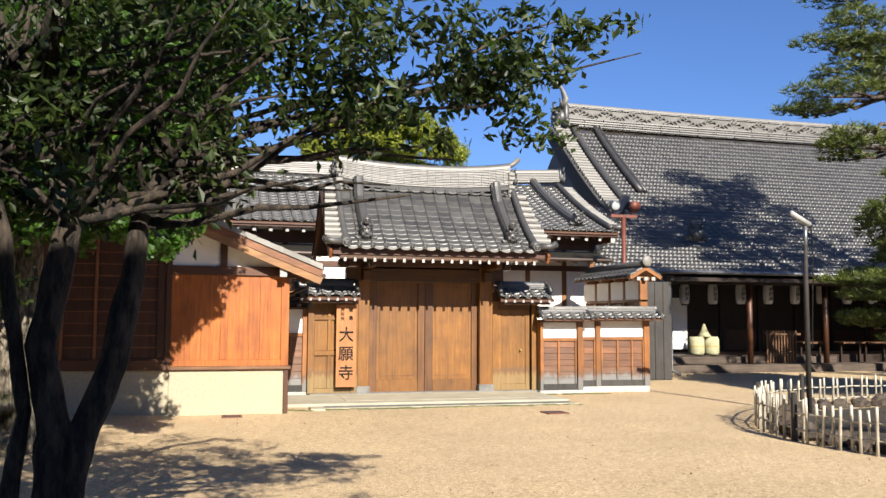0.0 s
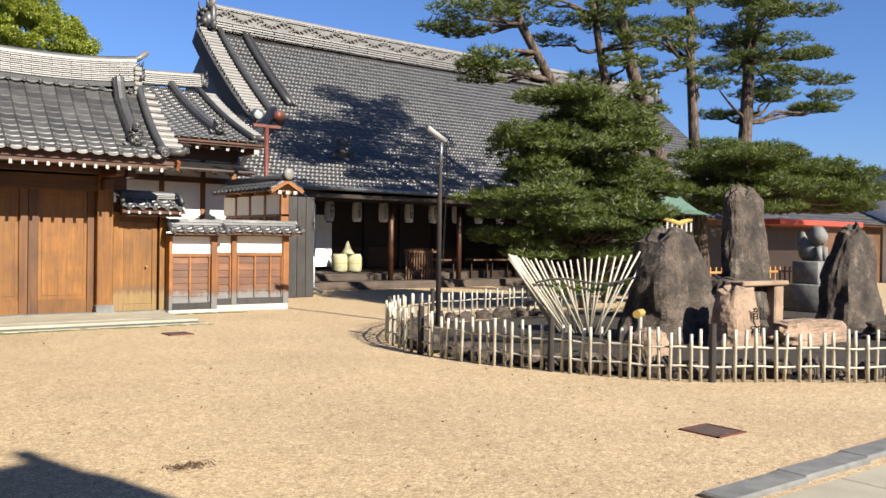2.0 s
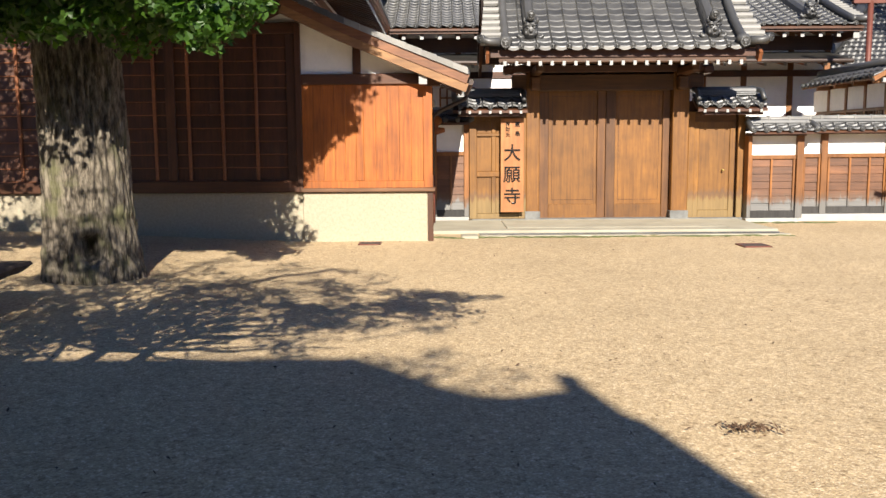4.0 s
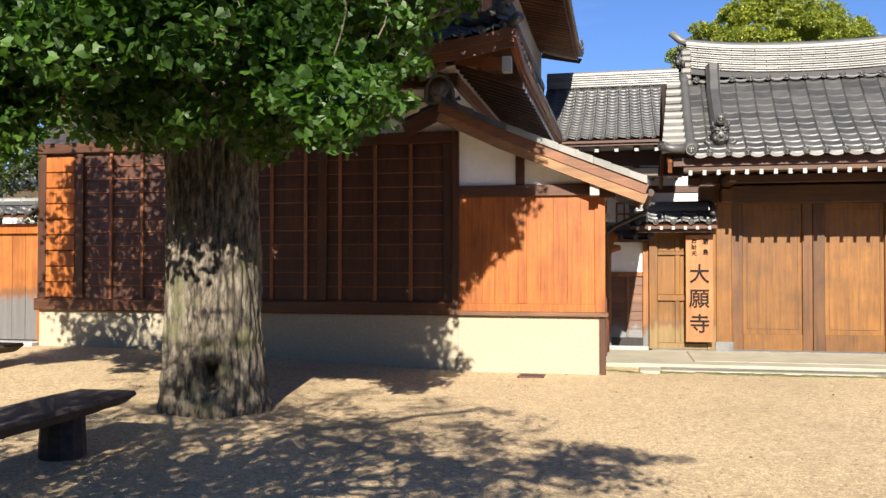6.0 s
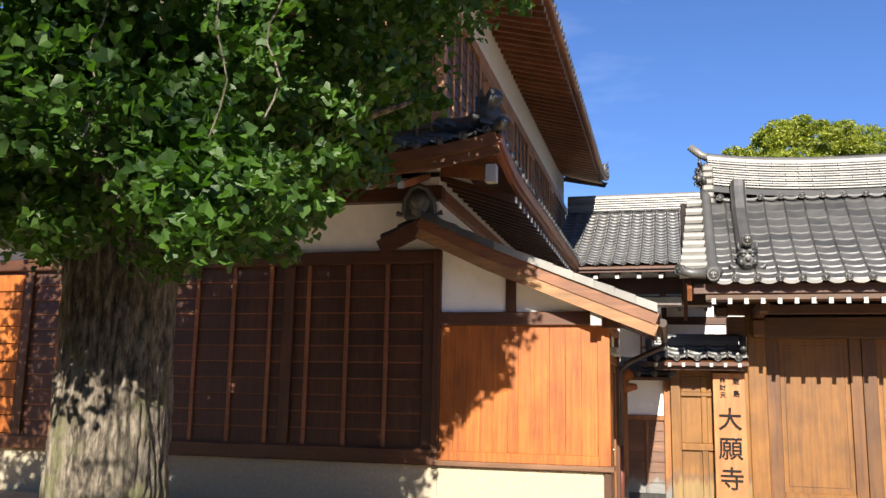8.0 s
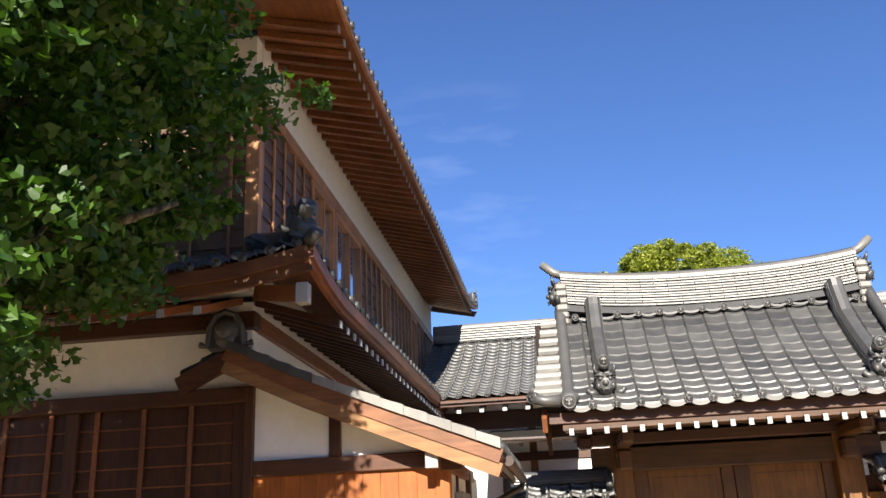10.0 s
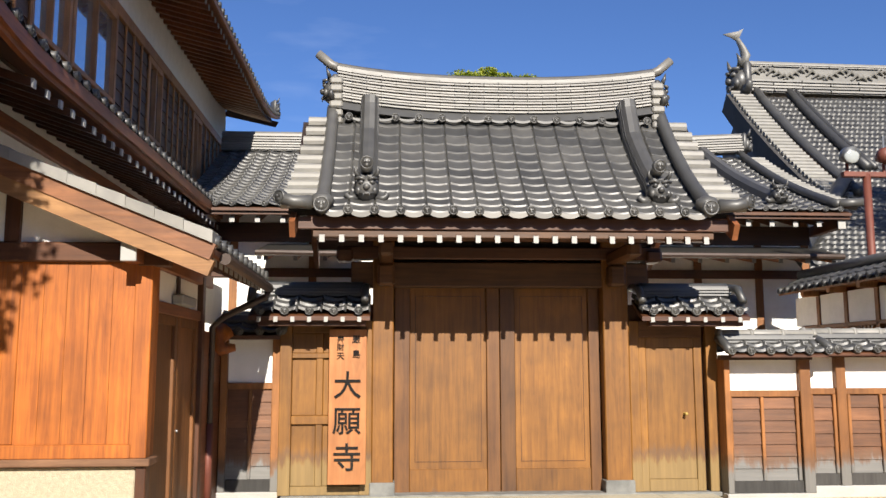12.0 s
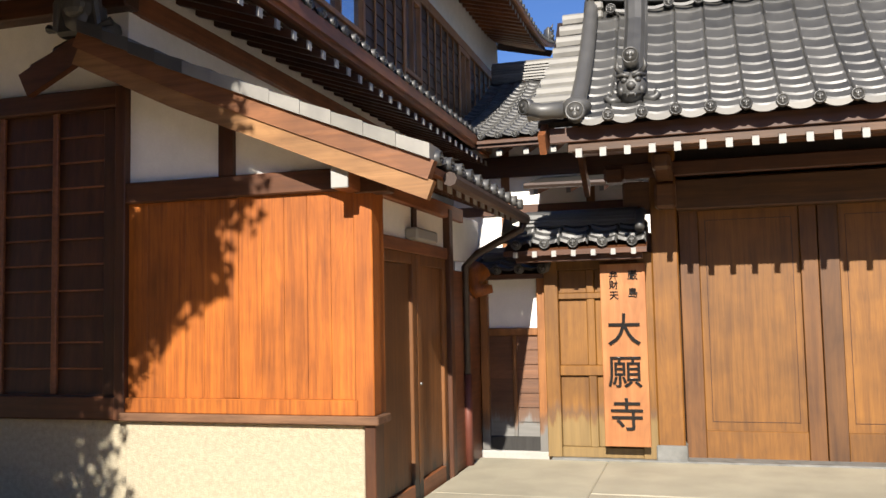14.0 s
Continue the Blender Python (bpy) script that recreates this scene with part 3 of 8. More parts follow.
def oni_mesh(s=1.0, material=None):
    """A demon-mask ridge-end tile facing -y: shield, brows, snout, horns and curled feet."""
    sh = Shape()
    sh.box(-0.13 * s, 0.0, 0.0, 0.13 * s, 0.07 * s, 0.3 * s, 0.03 * s)
    sh.blob((0, -0.01 * s, 0.13 * s), (0.125 * s, 0.09 * s, 0.13 * s), 10, 8)
    for k in (-1, 1):
        sh.blob((k * 0.055 * s, -0.075 * s, 0.185 * s), (0.032 * s, 0.03 * s, 0.026 * s), 8, 6)
        sh.tube([(k * 0.015 * s, -0.09 * s, 0.215 * s), (k * 0.07 * s, -0.085 * s, 0.235 * s), (k * 0.12 * s, -0.05 * s, 0.225 * s)], 0.018 * s, 6)
        sh.tube([(k * 0.08 * s, -0.02 * s, 0.25 * s), (k * 0.12 * s, -0.04 * s, 0.31 * s), (k * 0.11 * s, -0.06 * s, 0.37 * s)], [0.03 * s, 0.02 * s, 0.004 * s], 6)
        sh.blob((k * 0.085 * s, -0.06 * s, 0.1 * s), (0.035 * s, 0.035 * s, 0.045 * s), 8, 6)
        sh.tube([(k * 0.1 * s, 0.01 * s, 0.04 * s), (k * 0.18 * s, 0.0, 0.03 * s), (k * 0.215 * s, 0.0, 0.065 * s), (k * 0.19 * s, 0.0, 0.1 * s)], [0.045 * s, 0.04 * s, 0.03 * s, 0.012 * s], 7)
        sh.tube([(k * 0.03 * s, -0.1 * s, 0.07 * s), (k * 0.035 * s, -0.11 * s, 0.03 * s)], [0.012 * s, 0.003 * s], 5)
    sh.blob((0, -0.1 * s, 0.135 * s), (0.04 * s, 0.035 * s, 0.035 * s), 8, 6)
    sh.tube([(-0.075 * s, -0.075 * s, 0.075 * s), (0, -0.105 * s, 0.06 * s), (0.075 * s, -0.075 * s, 0.075 * s)], 0.016 * s, 6)
    return sh.mesh("ridge_end_mask", material or TILE, True)


ONI = oni_mesh()


def rafters(parent, u0, u1, place, run, z_out, z_in, spacing, w=0.07, h=0.085, material=None, tip=None, turn_y=False):
    """Rafters from the eave inward, each with a painted end."""
    material = material or WOOD_DARK_Y
    n = max(1, round((u1 - u0) / spacing))
    sh_me, tip_me = None, None
    base = Vector(place(0, 0, 0))

    def bar(a, b, za, zb, grow=0.0):
        sh = Shape()
        ww, hh = w / 2 + grow, h + grow
        vs = []
        for i, zz in ((a, za), (b, zb)):
            vs += [place(-ww, i, zz - hh), place(ww, i, zz - hh), place(ww, i, zz + grow), place(-ww, i, zz + grow)]
        return sh.add(vs, [(0, 1, 2, 3), (4, 7, 6, 5), (0, 4, 5, 1), (1, 5, 6, 2), (2, 6, 7, 3), (3, 7, 4, 0)])

    sh_me = bar(0.0, run, z_out, z_in).mesh("rafter", material)
    if tip is not None:
        dz = (z_in - z_out) / run * 0.012
        tip_me = bar(-0.012, 0.01, z_out - dz, z_out + dz, 0.002).mesh("rafter_end", tip)
    for i in range(n + 1):
        off = Vector(place(u0 + (u1 - u0) * i / n, 0, 0)) - base
        ob = part("rafter", sh_me, material, parent)
        ob.location = off
        if tip_me:
            part("painted_end", tip_me, tip, ob, "white-painted end")


# ---------------------------------------------------------------- ground
def ground_z(x, y):
    def sm(t):
        t = min(1.0, max(0.0, t))
        return t * t * (3 - 2 * t)
    return 0.22 * sm(-x / 7.0) * sm((y - 7.0) / 7.0) + 0.03 * sm((y - 11.0) / 4.0)


def grid_ground():
    xs = [-400, -150, -60, -30] + [-20 + 0.5 * i for i in range(91)] + [40, 60, 150, 400]
    ys = [-400, -150, -60, -25] + [-15 + 0.5 * i for i in range(81)] + [40, 60, 150, 500]
    verts = []
    for y in ys:
        for x in xs:
            near = -20 <= x <= 25 and -15 <= y <= 25
            verts.append((x, y, ground_z(x, y) + (0.012 * noise.noise(Vector((x * 0.8, y * 0.8, 0))) if near else 0.0)))
    n = len(xs)
    faces = [(j * n + i, j * n + i + 1, (j + 1) * n + i + 1, (j + 1) * n + i) for j in range(len(ys) - 1) for i in range(n - 1)]
    sh = Shape().add(verts, faces)
    ob = part("ground", sh, GRAVEL, None, "", True)
    return tagged(ob, "pale sandy gravel courtyard, raked and sunlit", "ground", kind="structure")


grid_ground()

# ---------------------------------------------------------------- gate
GX0, GX1 = 2.38, 6.42          # tiled width of the gate roof
EAVE_Y, RIDGE_Y = 16.97, 18.6
EAVE_Z, RIDGE_Z = 3.13, 4.60
POST_Y = 18.455


def gate():
    g = thing("temple_gate", "ochre timber temple gate with closed doors and grey tiled roof", "gate", at=(0, 0, 0))
    # posts on granite blocks
    for x0, x1 in ((2.88, 3.13), (5.63, 5.94)):
        p = box_part("post", (x0, POST_Y, 0.2, x1, POST_Y + 0.3, 3.1), WOOD_GATE, g, "", 0.012)
        box_part("foot_stone", (x0 - 0.02, POST_Y - 0.03, 0.05, x1 + 0.02, POST_Y + 0.33, 0.24), GRANITE, p, "speckled granite foot block", 0.01)
    # two door leaves, framed and panelled
    for x0, x1, s0, s1 in ((3.14, 4.403, 0.185, 0.155), (4.411, 5.625, 0.18, 0.135)):
        d = box_part("door", (x0 + s0, POST_Y + 0.215, 0.3, x1 - s1, POST_Y + 0.245, 2.52), WOOD_GATE, g, "closed ochre plank door leaf")
        box_part("stile", (x0, POST_Y + 0.18, 0.09, x0 + s0, POST_Y + 0.27, 2.52), WOOD_STILE, d)
        box_part("stile", (x1 - s1, POST_Y + 0.18, 0.09, x1, POST_Y + 0.27, 2.52), WOOD_STILE, d)
        box_part("bottom_rail", (x0 + s0, POST_Y + 0.19, 0.09, x1 - s1, POST_Y + 0.265, 0.36), WOOD_GATE, d)
        pa, pb = x0 + s0 + 0.07, x1 - s1 - 0.07
        box_part("panel_bead", (pa, POST_Y + 0.211, 0.44, pb, POST_Y + 0.217, 0.446), WOOD_DARK, d, "", 0.001)
        box_part("panel_bead", (pa, POST_Y + 0.211, 2.4, pb, POST_Y + 0.217, 2.406), WOOD_DARK, d, "", 0.001)
        box_part("panel_bead", (pa - 0.006, POST_Y + 0.211, 0.44, pa, POST_Y + 0.217, 2.406), WOOD_DARK, d, "", 0.001)
        box_part("panel_bead", (pb, POST_Y + 0.211, 0.44, pb + 0.006, POST_Y + 0.217, 2.406), WOOD_DARK, d, "", 0.001)
    # Dark board added behind the leaves to stop light leaking through the gaps.
    box_part("door_backing", (3.05, POST_Y + 0.275, 0.1, 5.75, POST_Y + 0.3, 3.2), WOOD_HALL_SHADE, g)
    box_part("threshold", (1.85, POST_Y - 0.06, 0.05, 7.02, POST_Y + 0.4, 0.1), GRANITE, g, "granite threshold", 0.008)
    # beams
    box_part("lintel", (2.62, POST_Y + 0.02, 2.5, 6.2, POST_Y + 0.3, 2.8), WOOD_GATE_X, g, "", 0.015)
    # Tie beam and noses take darker timber to stand in for eave shade.
    b = box_part("tie_beam", (2.45, POST_Y - 0.02, 2.83, 6.36, POST_Y + 0.22, 2.98), WOOD_DARK_X, g, "", 0.015)
    for x in (2.45, 6.16):
        box_part("beam_nose", (x, POST_Y - 0.08, 2.8, x + 0.2, POST_Y + 0.24, 2.95), WOOD_DARK_X, b, "", 0.03)
    for x in (3.035, 5.77):
        arm = box_part("bracket_arm", (x - 0.08, 17.5, 2.76, x + 0.08, POST_Y + 0.2, 2.92), WOOD_GATE_X, g, "", 0.03)
        box_part("bracket_block", (x - 0.1, POST_Y - 0.22, 2.5, x + 0.1, POST_Y - 0.004, 2.755), WOOD_GATE_X, arm, "", 0.03)
        box_part("strut", (x - 0.1, POST_Y + 0.02, 2.95, x + 0.1, POST_Y + 0.24, 4.2), WOOD_DARK, g)
    box_part("eave_purlin", (2.3, 17.25, 2.9, 6.5, 17.42, 3.06), WOOD_DARK_X, g, "", 0.015)
    # Near-black transom and front boarding carry the deep eave shade in their colour.
    box_part("transom_board", (3.1, POST_Y + 0.2, 2.95, 5.7, POST_Y + 0.24, 3.95), WOOD_HALL_SHADE, g)
    place = lambda u, h, z: (u, EAVE_Y + h, z)
    back = lambda u, h, z: (u, 2 * RIDGE_Y - EAVE_Y - h, z)
    prof = curve_profile(RIDGE_Y - EAVE_Y - 0.06, EAVE_Z, RIDGE_Z, 0.35)
    under = [(h, z - 0.04) for h, z in prof[2:]]
    deck("roof_boarding", g, under, GX0 - 0.36, GX1 + 0.36, place, WOOD_HALL_SHADE)
    deck("roof_boarding", g, under, GX0 - 0.36, GX1 + 0.36, back, WOOD_DARK_X)
    # Dark fascia and warmer hanging board paint the shaded and lit eave bands.
    box_part("fascia", (GX0 - 0.25, EAVE_Y + 0.14, EAVE_Z - 0.15, GX1 + 0.25, EAVE_Y + 0.2, EAVE_Z - 0.02), WOOD_DARK_X, g)
    # Rafters use the darker timber so under-eave shade is in their colour.
    rafters(g, GX0 + 0.0, GX1, lambda u, h, z: (u, EAVE_Y + 0.13 + h, z), 1.4, EAVE_Z - 0.215, EAVE_Z + 0.5, 0.203, 0.05, 0.065, WOOD_DARK, PAINT_WHITE)
    box_part("hanging_board", (GX0 - 0.1, EAVE_Y + 0.17, EAVE_Z - 0.23, GX1 + 0.1, EAVE_Y + 0.22, EAVE_Z - 0.15), WOOD_GATE_X, g)
    # verge tiles that stick out sideways, and the round verge roll
    pts = resample(prof, 0.1)
    for side, x0 in ((-1, GX0), (1, GX1)):
        for i, (h, z) in enumerate(pts[1:-1]):
            sh = Shape()
            a = x0 + side * 0.02
            big = i % 2 == 0
            b = x0 + side * ((0.42 if big else 0.33) - 0.008 * i)
            sh.tube([(a, EAVE_Y + h, z + (0.07 if big else 0.03)), (b, EAVE_Y + h, z + (0.065 if big else 0.025))], [0.066, 0.072] if big else [0.05, 0.05], 10)
            part("verge_tile", sh, TILE_VERGE, g, smooth=False)
        sh = Shape().tube([(x0, EAVE_Y + h - 0.02, z + 0.085) for h, z in prof], 0.075, 10)
        part("verge_roll", sh, TILE, g, smooth=True)
        e = part("verge_disc", DISC_BIG, TILE, g)
        e.location = (x0, EAVE_Y - 0.06, EAVE_Z + 0.075)
        part("corner_cap", Shape().blob((x0, EAVE_Y + 0.06, EAVE_Z + 0.13), (0.13, 0.11, 0.09), 10, 8), TILE, g, smooth=True)
        tip = Shape().tube([(x0 + side * 0.1, EAVE_Y + 0.0, EAVE_Z + 0.1), (x0 + side * 0.28, EAVE_Y - 0.02, EAVE_Z + 0.1), (x0 + side * 0.42, EAVE_Y - 0.04, EAVE_Z + 0.14)], [0.075, 0.065, 0.06], 10)
        part("corner_roll", tip, TILE, g, smooth=True)
        c = part("corner_disc", DISC_BIG, TILE, g)
        c.matrix_basis = Matrix.Translation((x0 + side * 0.43, EAVE_Y - 0.06, EAVE_Z + 0.145)) @ Matrix.Rotation(radians(35 * side), 4, "Z") @ Matrix.Scale(0.85, 4)
        # gable boards
        gs = Shape()
        outer = [(x0 + side * 0.3, EAVE_Y + h + 0.06, z - 0.16) for h, z in prof] + [(x0 + side * 0.3, 2 * RIDGE_Y - EAVE_Y - h - 0.06, z - 0.16) for h, z in reversed(prof)]
        gs.sweep(outer, [(-0.03, -0.1), (0.03, -0.1), (0.03, 0.08), (-0.03, 0.08)], (1, 0, 0))
        part("gable_board", gs, WOOD_DARK_Y, g)
        # descending ridge with its mask
        xr = x0 - side * 0.45
        path = [(xr, EAVE_Y + h, z + 0.04) for h, z in prof if 0.33 < h < 1.28]
        path = [(xr, path[0][1], path[0][2])] + path + [(xr, RIDGE_Y - 0.27, RIDGE_Z - 0.1), (xr, RIDGE_Y - 0.22, RIDGE_Z + 0.02), (xr, RIDGE_Y - 0.19, RIDGE_Z + 0.14)]
        rb = Shape()
        rb.sweep(path, [(-0.11, 0), (0.11, 0), (0.11, 0.03), (0.095, 0.034), (0.108, 0.04), (0.106, 0.07), (0.09, 0.074), (0.102, 0.08), (0.098, 0.11), (0.084, 0.114), (0.092, 0.12), (0.06, 0.17), (0.0, 0.185), (-0.06, 0.17), (-0.092, 0.12), (-0.084, 0.114), (-0.098, 0.11), (-0.102, 0.08), (-0.09, 0.074), (-0.106, 0.07), (-0.108, 0.04), (-0.095, 0.034), (-0.11, 0.03)], (1, 0, 0))
        dr = part("descending_ridge", rb, TILE, g, "dark grey rounded descending ridge")
        m = part("ridge_mask", ONI, TILE, dr, "grey clay demon-mask tile")
        m.matrix_basis = Matrix.Translation((xr, EAVE_Y + 0.27, EAVE_Z + 0.17))
        k = part("mask_roll", Shape().tube([(xr, EAVE_Y + 0.2, EAVE_Z + 0.56), (xr, EAVE_Y + 0.45, EAVE_Z + 0.5)], [0.07, 0.06], 12), TILE, dr, smooth=True)
        e = part("mask_disc", DISC_BIG, TILE, dr)
        e.matrix_basis = Matrix.Translation((xr, EAVE_Y + 0.18, EAVE_Z + 0.565)) @ Matrix.Rotation(radians(12), 4, "X") @ Matrix.Scale(0.86, 4)
    # main ridge, sagging in the middle
    n = 22
    xa, xb = GX0 + 0.04, GX1 - 0.04
    rp = [(xa + (xb - xa) * i / n, RIDGE_Y, RIDGE_Z + 0.02 + 0.14 * abs(2 * i / n - 1) ** 2.4) for i in range(n + 1)]
    ridge_bar("main_ridge", g, rp, 11, 0.17, 0.46, (0, 1, 0), TILE_PALE, label="stacked pale grey ridge tiles")
    cap = Shape().tube([(p[0], p[1], p[2] + 0.47) for p in rp], 0.06, 8)
    part("ridge_cap", cap, TILE, g, smooth=True)
    base = Shape().sweep([(p[0], p[1], p[2] - 0.1) for p in rp], [(-0.2, 0), (0.2, 0), (0.14, 0.11), (-0.14, 0.11)], (0, 1, 0))
    part("ridge_base", base, TILE_HALL, g)
    for side, x0 in ((-1, xa), (1, xb)):
        e = Shape()
        z0 = RIDGE_Z + 0.16
        e.tube([(x0 - side * 0.1, RIDGE_Y, z0 + 0.42), (x0 + side * 0.08, RIDGE_Y, z0 + 0.5), (x0 + side * 0.24, RIDGE_Y, z0 + 0.64)], [0.06, 0.06, 0.055], 10)
        part("ridge_horn", e, TILE_PALE, g, "upturned round ridge-end tile", smooth=True)
        m = part("ridge_mask", ONI, TILE_PALE, g, "carved ridge-end mask")
        m.matrix_basis = Matrix.Translation((x0 + side * 0.06, RIDGE_Y, z0 + 0.0)) @ Matrix.Rotation(radians(90 * side), 4, "Z") @ Matrix.Scale(1.15, 4)
        for i in range(7):
            st = Shape().box(x0 - 0.08, RIDGE_Y - 0.2 - 0.015 * (i % 2), RIDGE_Z - 0.24 + i * 0.1, x0 + 0.08, RIDGE_Y + 0.1, RIDGE_Z - 0.15 + i * 0.1, 0.02)
            part("ridge_end_tile", st, TILE_VERGE, g)
    # back slope joined, front discs and crest discs
    tiled_slope("back_tiles", g, prof, GX0, GX1, back)
    eave_discs(g, GX0, GX1, lambda u, h, z: (u, EAVE_Y - 0.03, EAVE_Z + 0.03))
    eave_discs(g, GX0 + 0.2, GX1 - 0.2, lambda u, h, z: (u, RIDGE_Y - 0.24, RIDGE_Z - 0.06))
    eave_lips(g, GX0, GX1, lambda u, h, z: (u, EAVE_Y - 0.015, EAVE_Z + 0.0))
    eave_lips(g, GX0 + 0.2, GX1 - 0.2, lambda u, h, z: (u, RIDGE_Y - 0.235, RIDGE_Z - 0.085), 0.27, 0.03, TILE)
    # side wings
    for nm, x0, x1 in (("left", 1.81, 2.88), ("right", 5.94, 7.01)):
        w = new("side_wing")
        w.parent = g
        y = POST_Y + 0.02
        if nm == "left":
            box_part("wing_post", (x0, y - 0.02, 0.1, x0 + 0.14, y + 0.12, 2.1), WOOD_WING, w)
            box_part("wing_post", (x1 - 0.14, y - 0.02, 0.1, x1, y + 0.12, 2.1), WOOD_WING, w)
            for za, zb in ((0.1, 0.2), (0.9, 1.0), (1.66, 1.72), (1.95, 2.1)):
                box_part("rail", (x0 + 0.14, y, za, x1 - 0.14, y + 0.09, zb), WOOD_WING, w)
            for za, zb in ((0.2, 0.9), (1.0, 1.66), (1.72, 1.95)):
                for xa_, xb_ in ((x0 + 0.14, x0 + 0.42), (x0 + 0.5, x1 - 0.14)):
                    box_part("panel", (xa_, y + 0.04, za, xb_, y + 0.06, zb), WOOD_WING, w)
                box_part("stile", (x0 + 0.42, y + 0.01, za, x0 + 0.5, y + 0.08, zb), WOOD_WING, w)
        else:
            box_part("wing_post", (x1 - 0.14, y - 0.02, 0.1, x1, y + 0.12, 2.1), WOOD_WING, w)
            box_part("wing_post", (x0 - 0.0, y - 0.01, 0.1, x0 + 0.12, y + 0.1, 2.1), WOOD_WING, w)
            box_part("rail", (x0 + 0.12, y, 1.9, x1 - 0.18, y + 0.1, 2.1), WOOD_GATE_X, w)
            d = box_part("side_door", (x0 + 0.21, y + 0.035, 0.24, x1 - 0.28, y + 0.06, 1.78), WOOD_WING, w, "closed plain timber side door")
            box_part("door_stile", (x0 + 0.12, y + 0.02, 0.1, x0 + 0.21, y + 0.08, 1.9), WOOD_WING, d)
            box_part("door_stile", (x1 - 0.28, y + 0.02, 0.1, x1 - 0.18, y + 0.08, 1.9), WOOD_WING, d)
            box_part("door_rail", (x0 + 0.21, y + 0.02, 0.1, x1 - 0.28, y + 0.08, 0.24), WOOD_WING, d)
            box_part("door_rail", (x0 + 0.21, y + 0.02, 1.78, x1 - 0.28, y + 0.08, 1.9), WOOD_WING, d)
            kn = Shape().tube([(x1 - 0.41, y + 0.04, 1.0), (x1 - 0.41, y - 0.03, 1.0)], [0.018, 0.014], 10)
            kn.blob((x1 - 0.41, y - 0.04, 1.0), 0.02, 8, 6)
            part("door_knob", kn, GOLD, d, "small brass knob")
        box_part("dark_infill", (x0, y + 0.1, 0.1, x1, y + 0.14, 2.3), WOOD_DARK, w)
        # little roof
        xa_, xb_ = (1.5, 2.86) if nm == "left" else (5.98, 7.25)
        pr = [(0.0, 2.18), (0.2, 2.27), (0.42, 2.4)]
        pl = lambda u, h, z: (u, 18.02 + h, z)
        deck("wing_roof_boarding", w, pr, xa_, xb_, pl, WOOD_DARK_X)
        tiled_slope("wing_roof_tiles", w, pr, xa_, xb_, pl, 0.26, 0.15, 0.04)
        eave_discs(w, xa_ + 0.13, xb_ - 0.13, lambda u, h, z: (u, 17.99, 2.19), 0.26)
        ridge_bar("wing_ridge", w, [(xa_ + 0.1, 18.45, 2.38), (xb_ - 0.1, 18.45, 2.38)], 3, 0.12, 0.14, (0, 1, 0), TILE, label="dark layered wing ridge")
        for xx in (xa_ + 0.02, xb_ - 0.06):
            tb = Shape().tube([(xx, 18.5, 2.5), (xx, 18.2, 2.46), (xx, 18.05, 2.3)], [0.05, 0.05, 0.045], 8)
            part("wing_verge", tb, TILE, w, smooth=True)
        box_part("wing_beam", (xa_ + 0.1, 18.1, 2.02, xb_ - 0.05, 18.2, 2.12), WOOD_DARK_X, w)
        rafters(w, xa_ + 0.12, xb_ - 0.12, pl, 0.35, 2.12, 2.26, 0.2, 0.04, 0.05, WOOD_DARK_Y, PAINT_WHITE)
    return g, prof, place


GATE, GATE_PROF, GATE_PLACE = gate()


def sign():
    s = thing("name_board", "tall orange-brown timber name board with carved black characters", "sign")
    box_part("board", (2.39, 18.30, 0.24, 2.82, 18.345, 1.99), WOOD_SIGN, s, "", 0.004)
    y = 18.292
    for ch, x, z, size in (("大", 2.605, 1.33, 0.33), ("願", 2.60, 0.93, 0.33), ("寺", 2.605, 0.52, 0.33),
                           ("厳", 2.70, 1.87, 0.1), ("島", 2.70, 1.70, 0.1), ("弁", 2.52, 1.87, 0.09), ("財", 2.52, 1.78, 0.09), ("天", 2.52, 1.68, 0.09)):
        me = text_mesh("character", ch, size, 0.005 if size > 0.2 else 0.002, BLACK)
        ob = part("character", me, BLACK, s, "carved black brush character")
        ob.location = (x, y, z)
    for x in (2.45, 2.76):
        box_part("hanger", (x - 0.012, 18.33, 1.9, x + 0.012, 18.48, 1.96), STEEL, s)
    return s


sign()


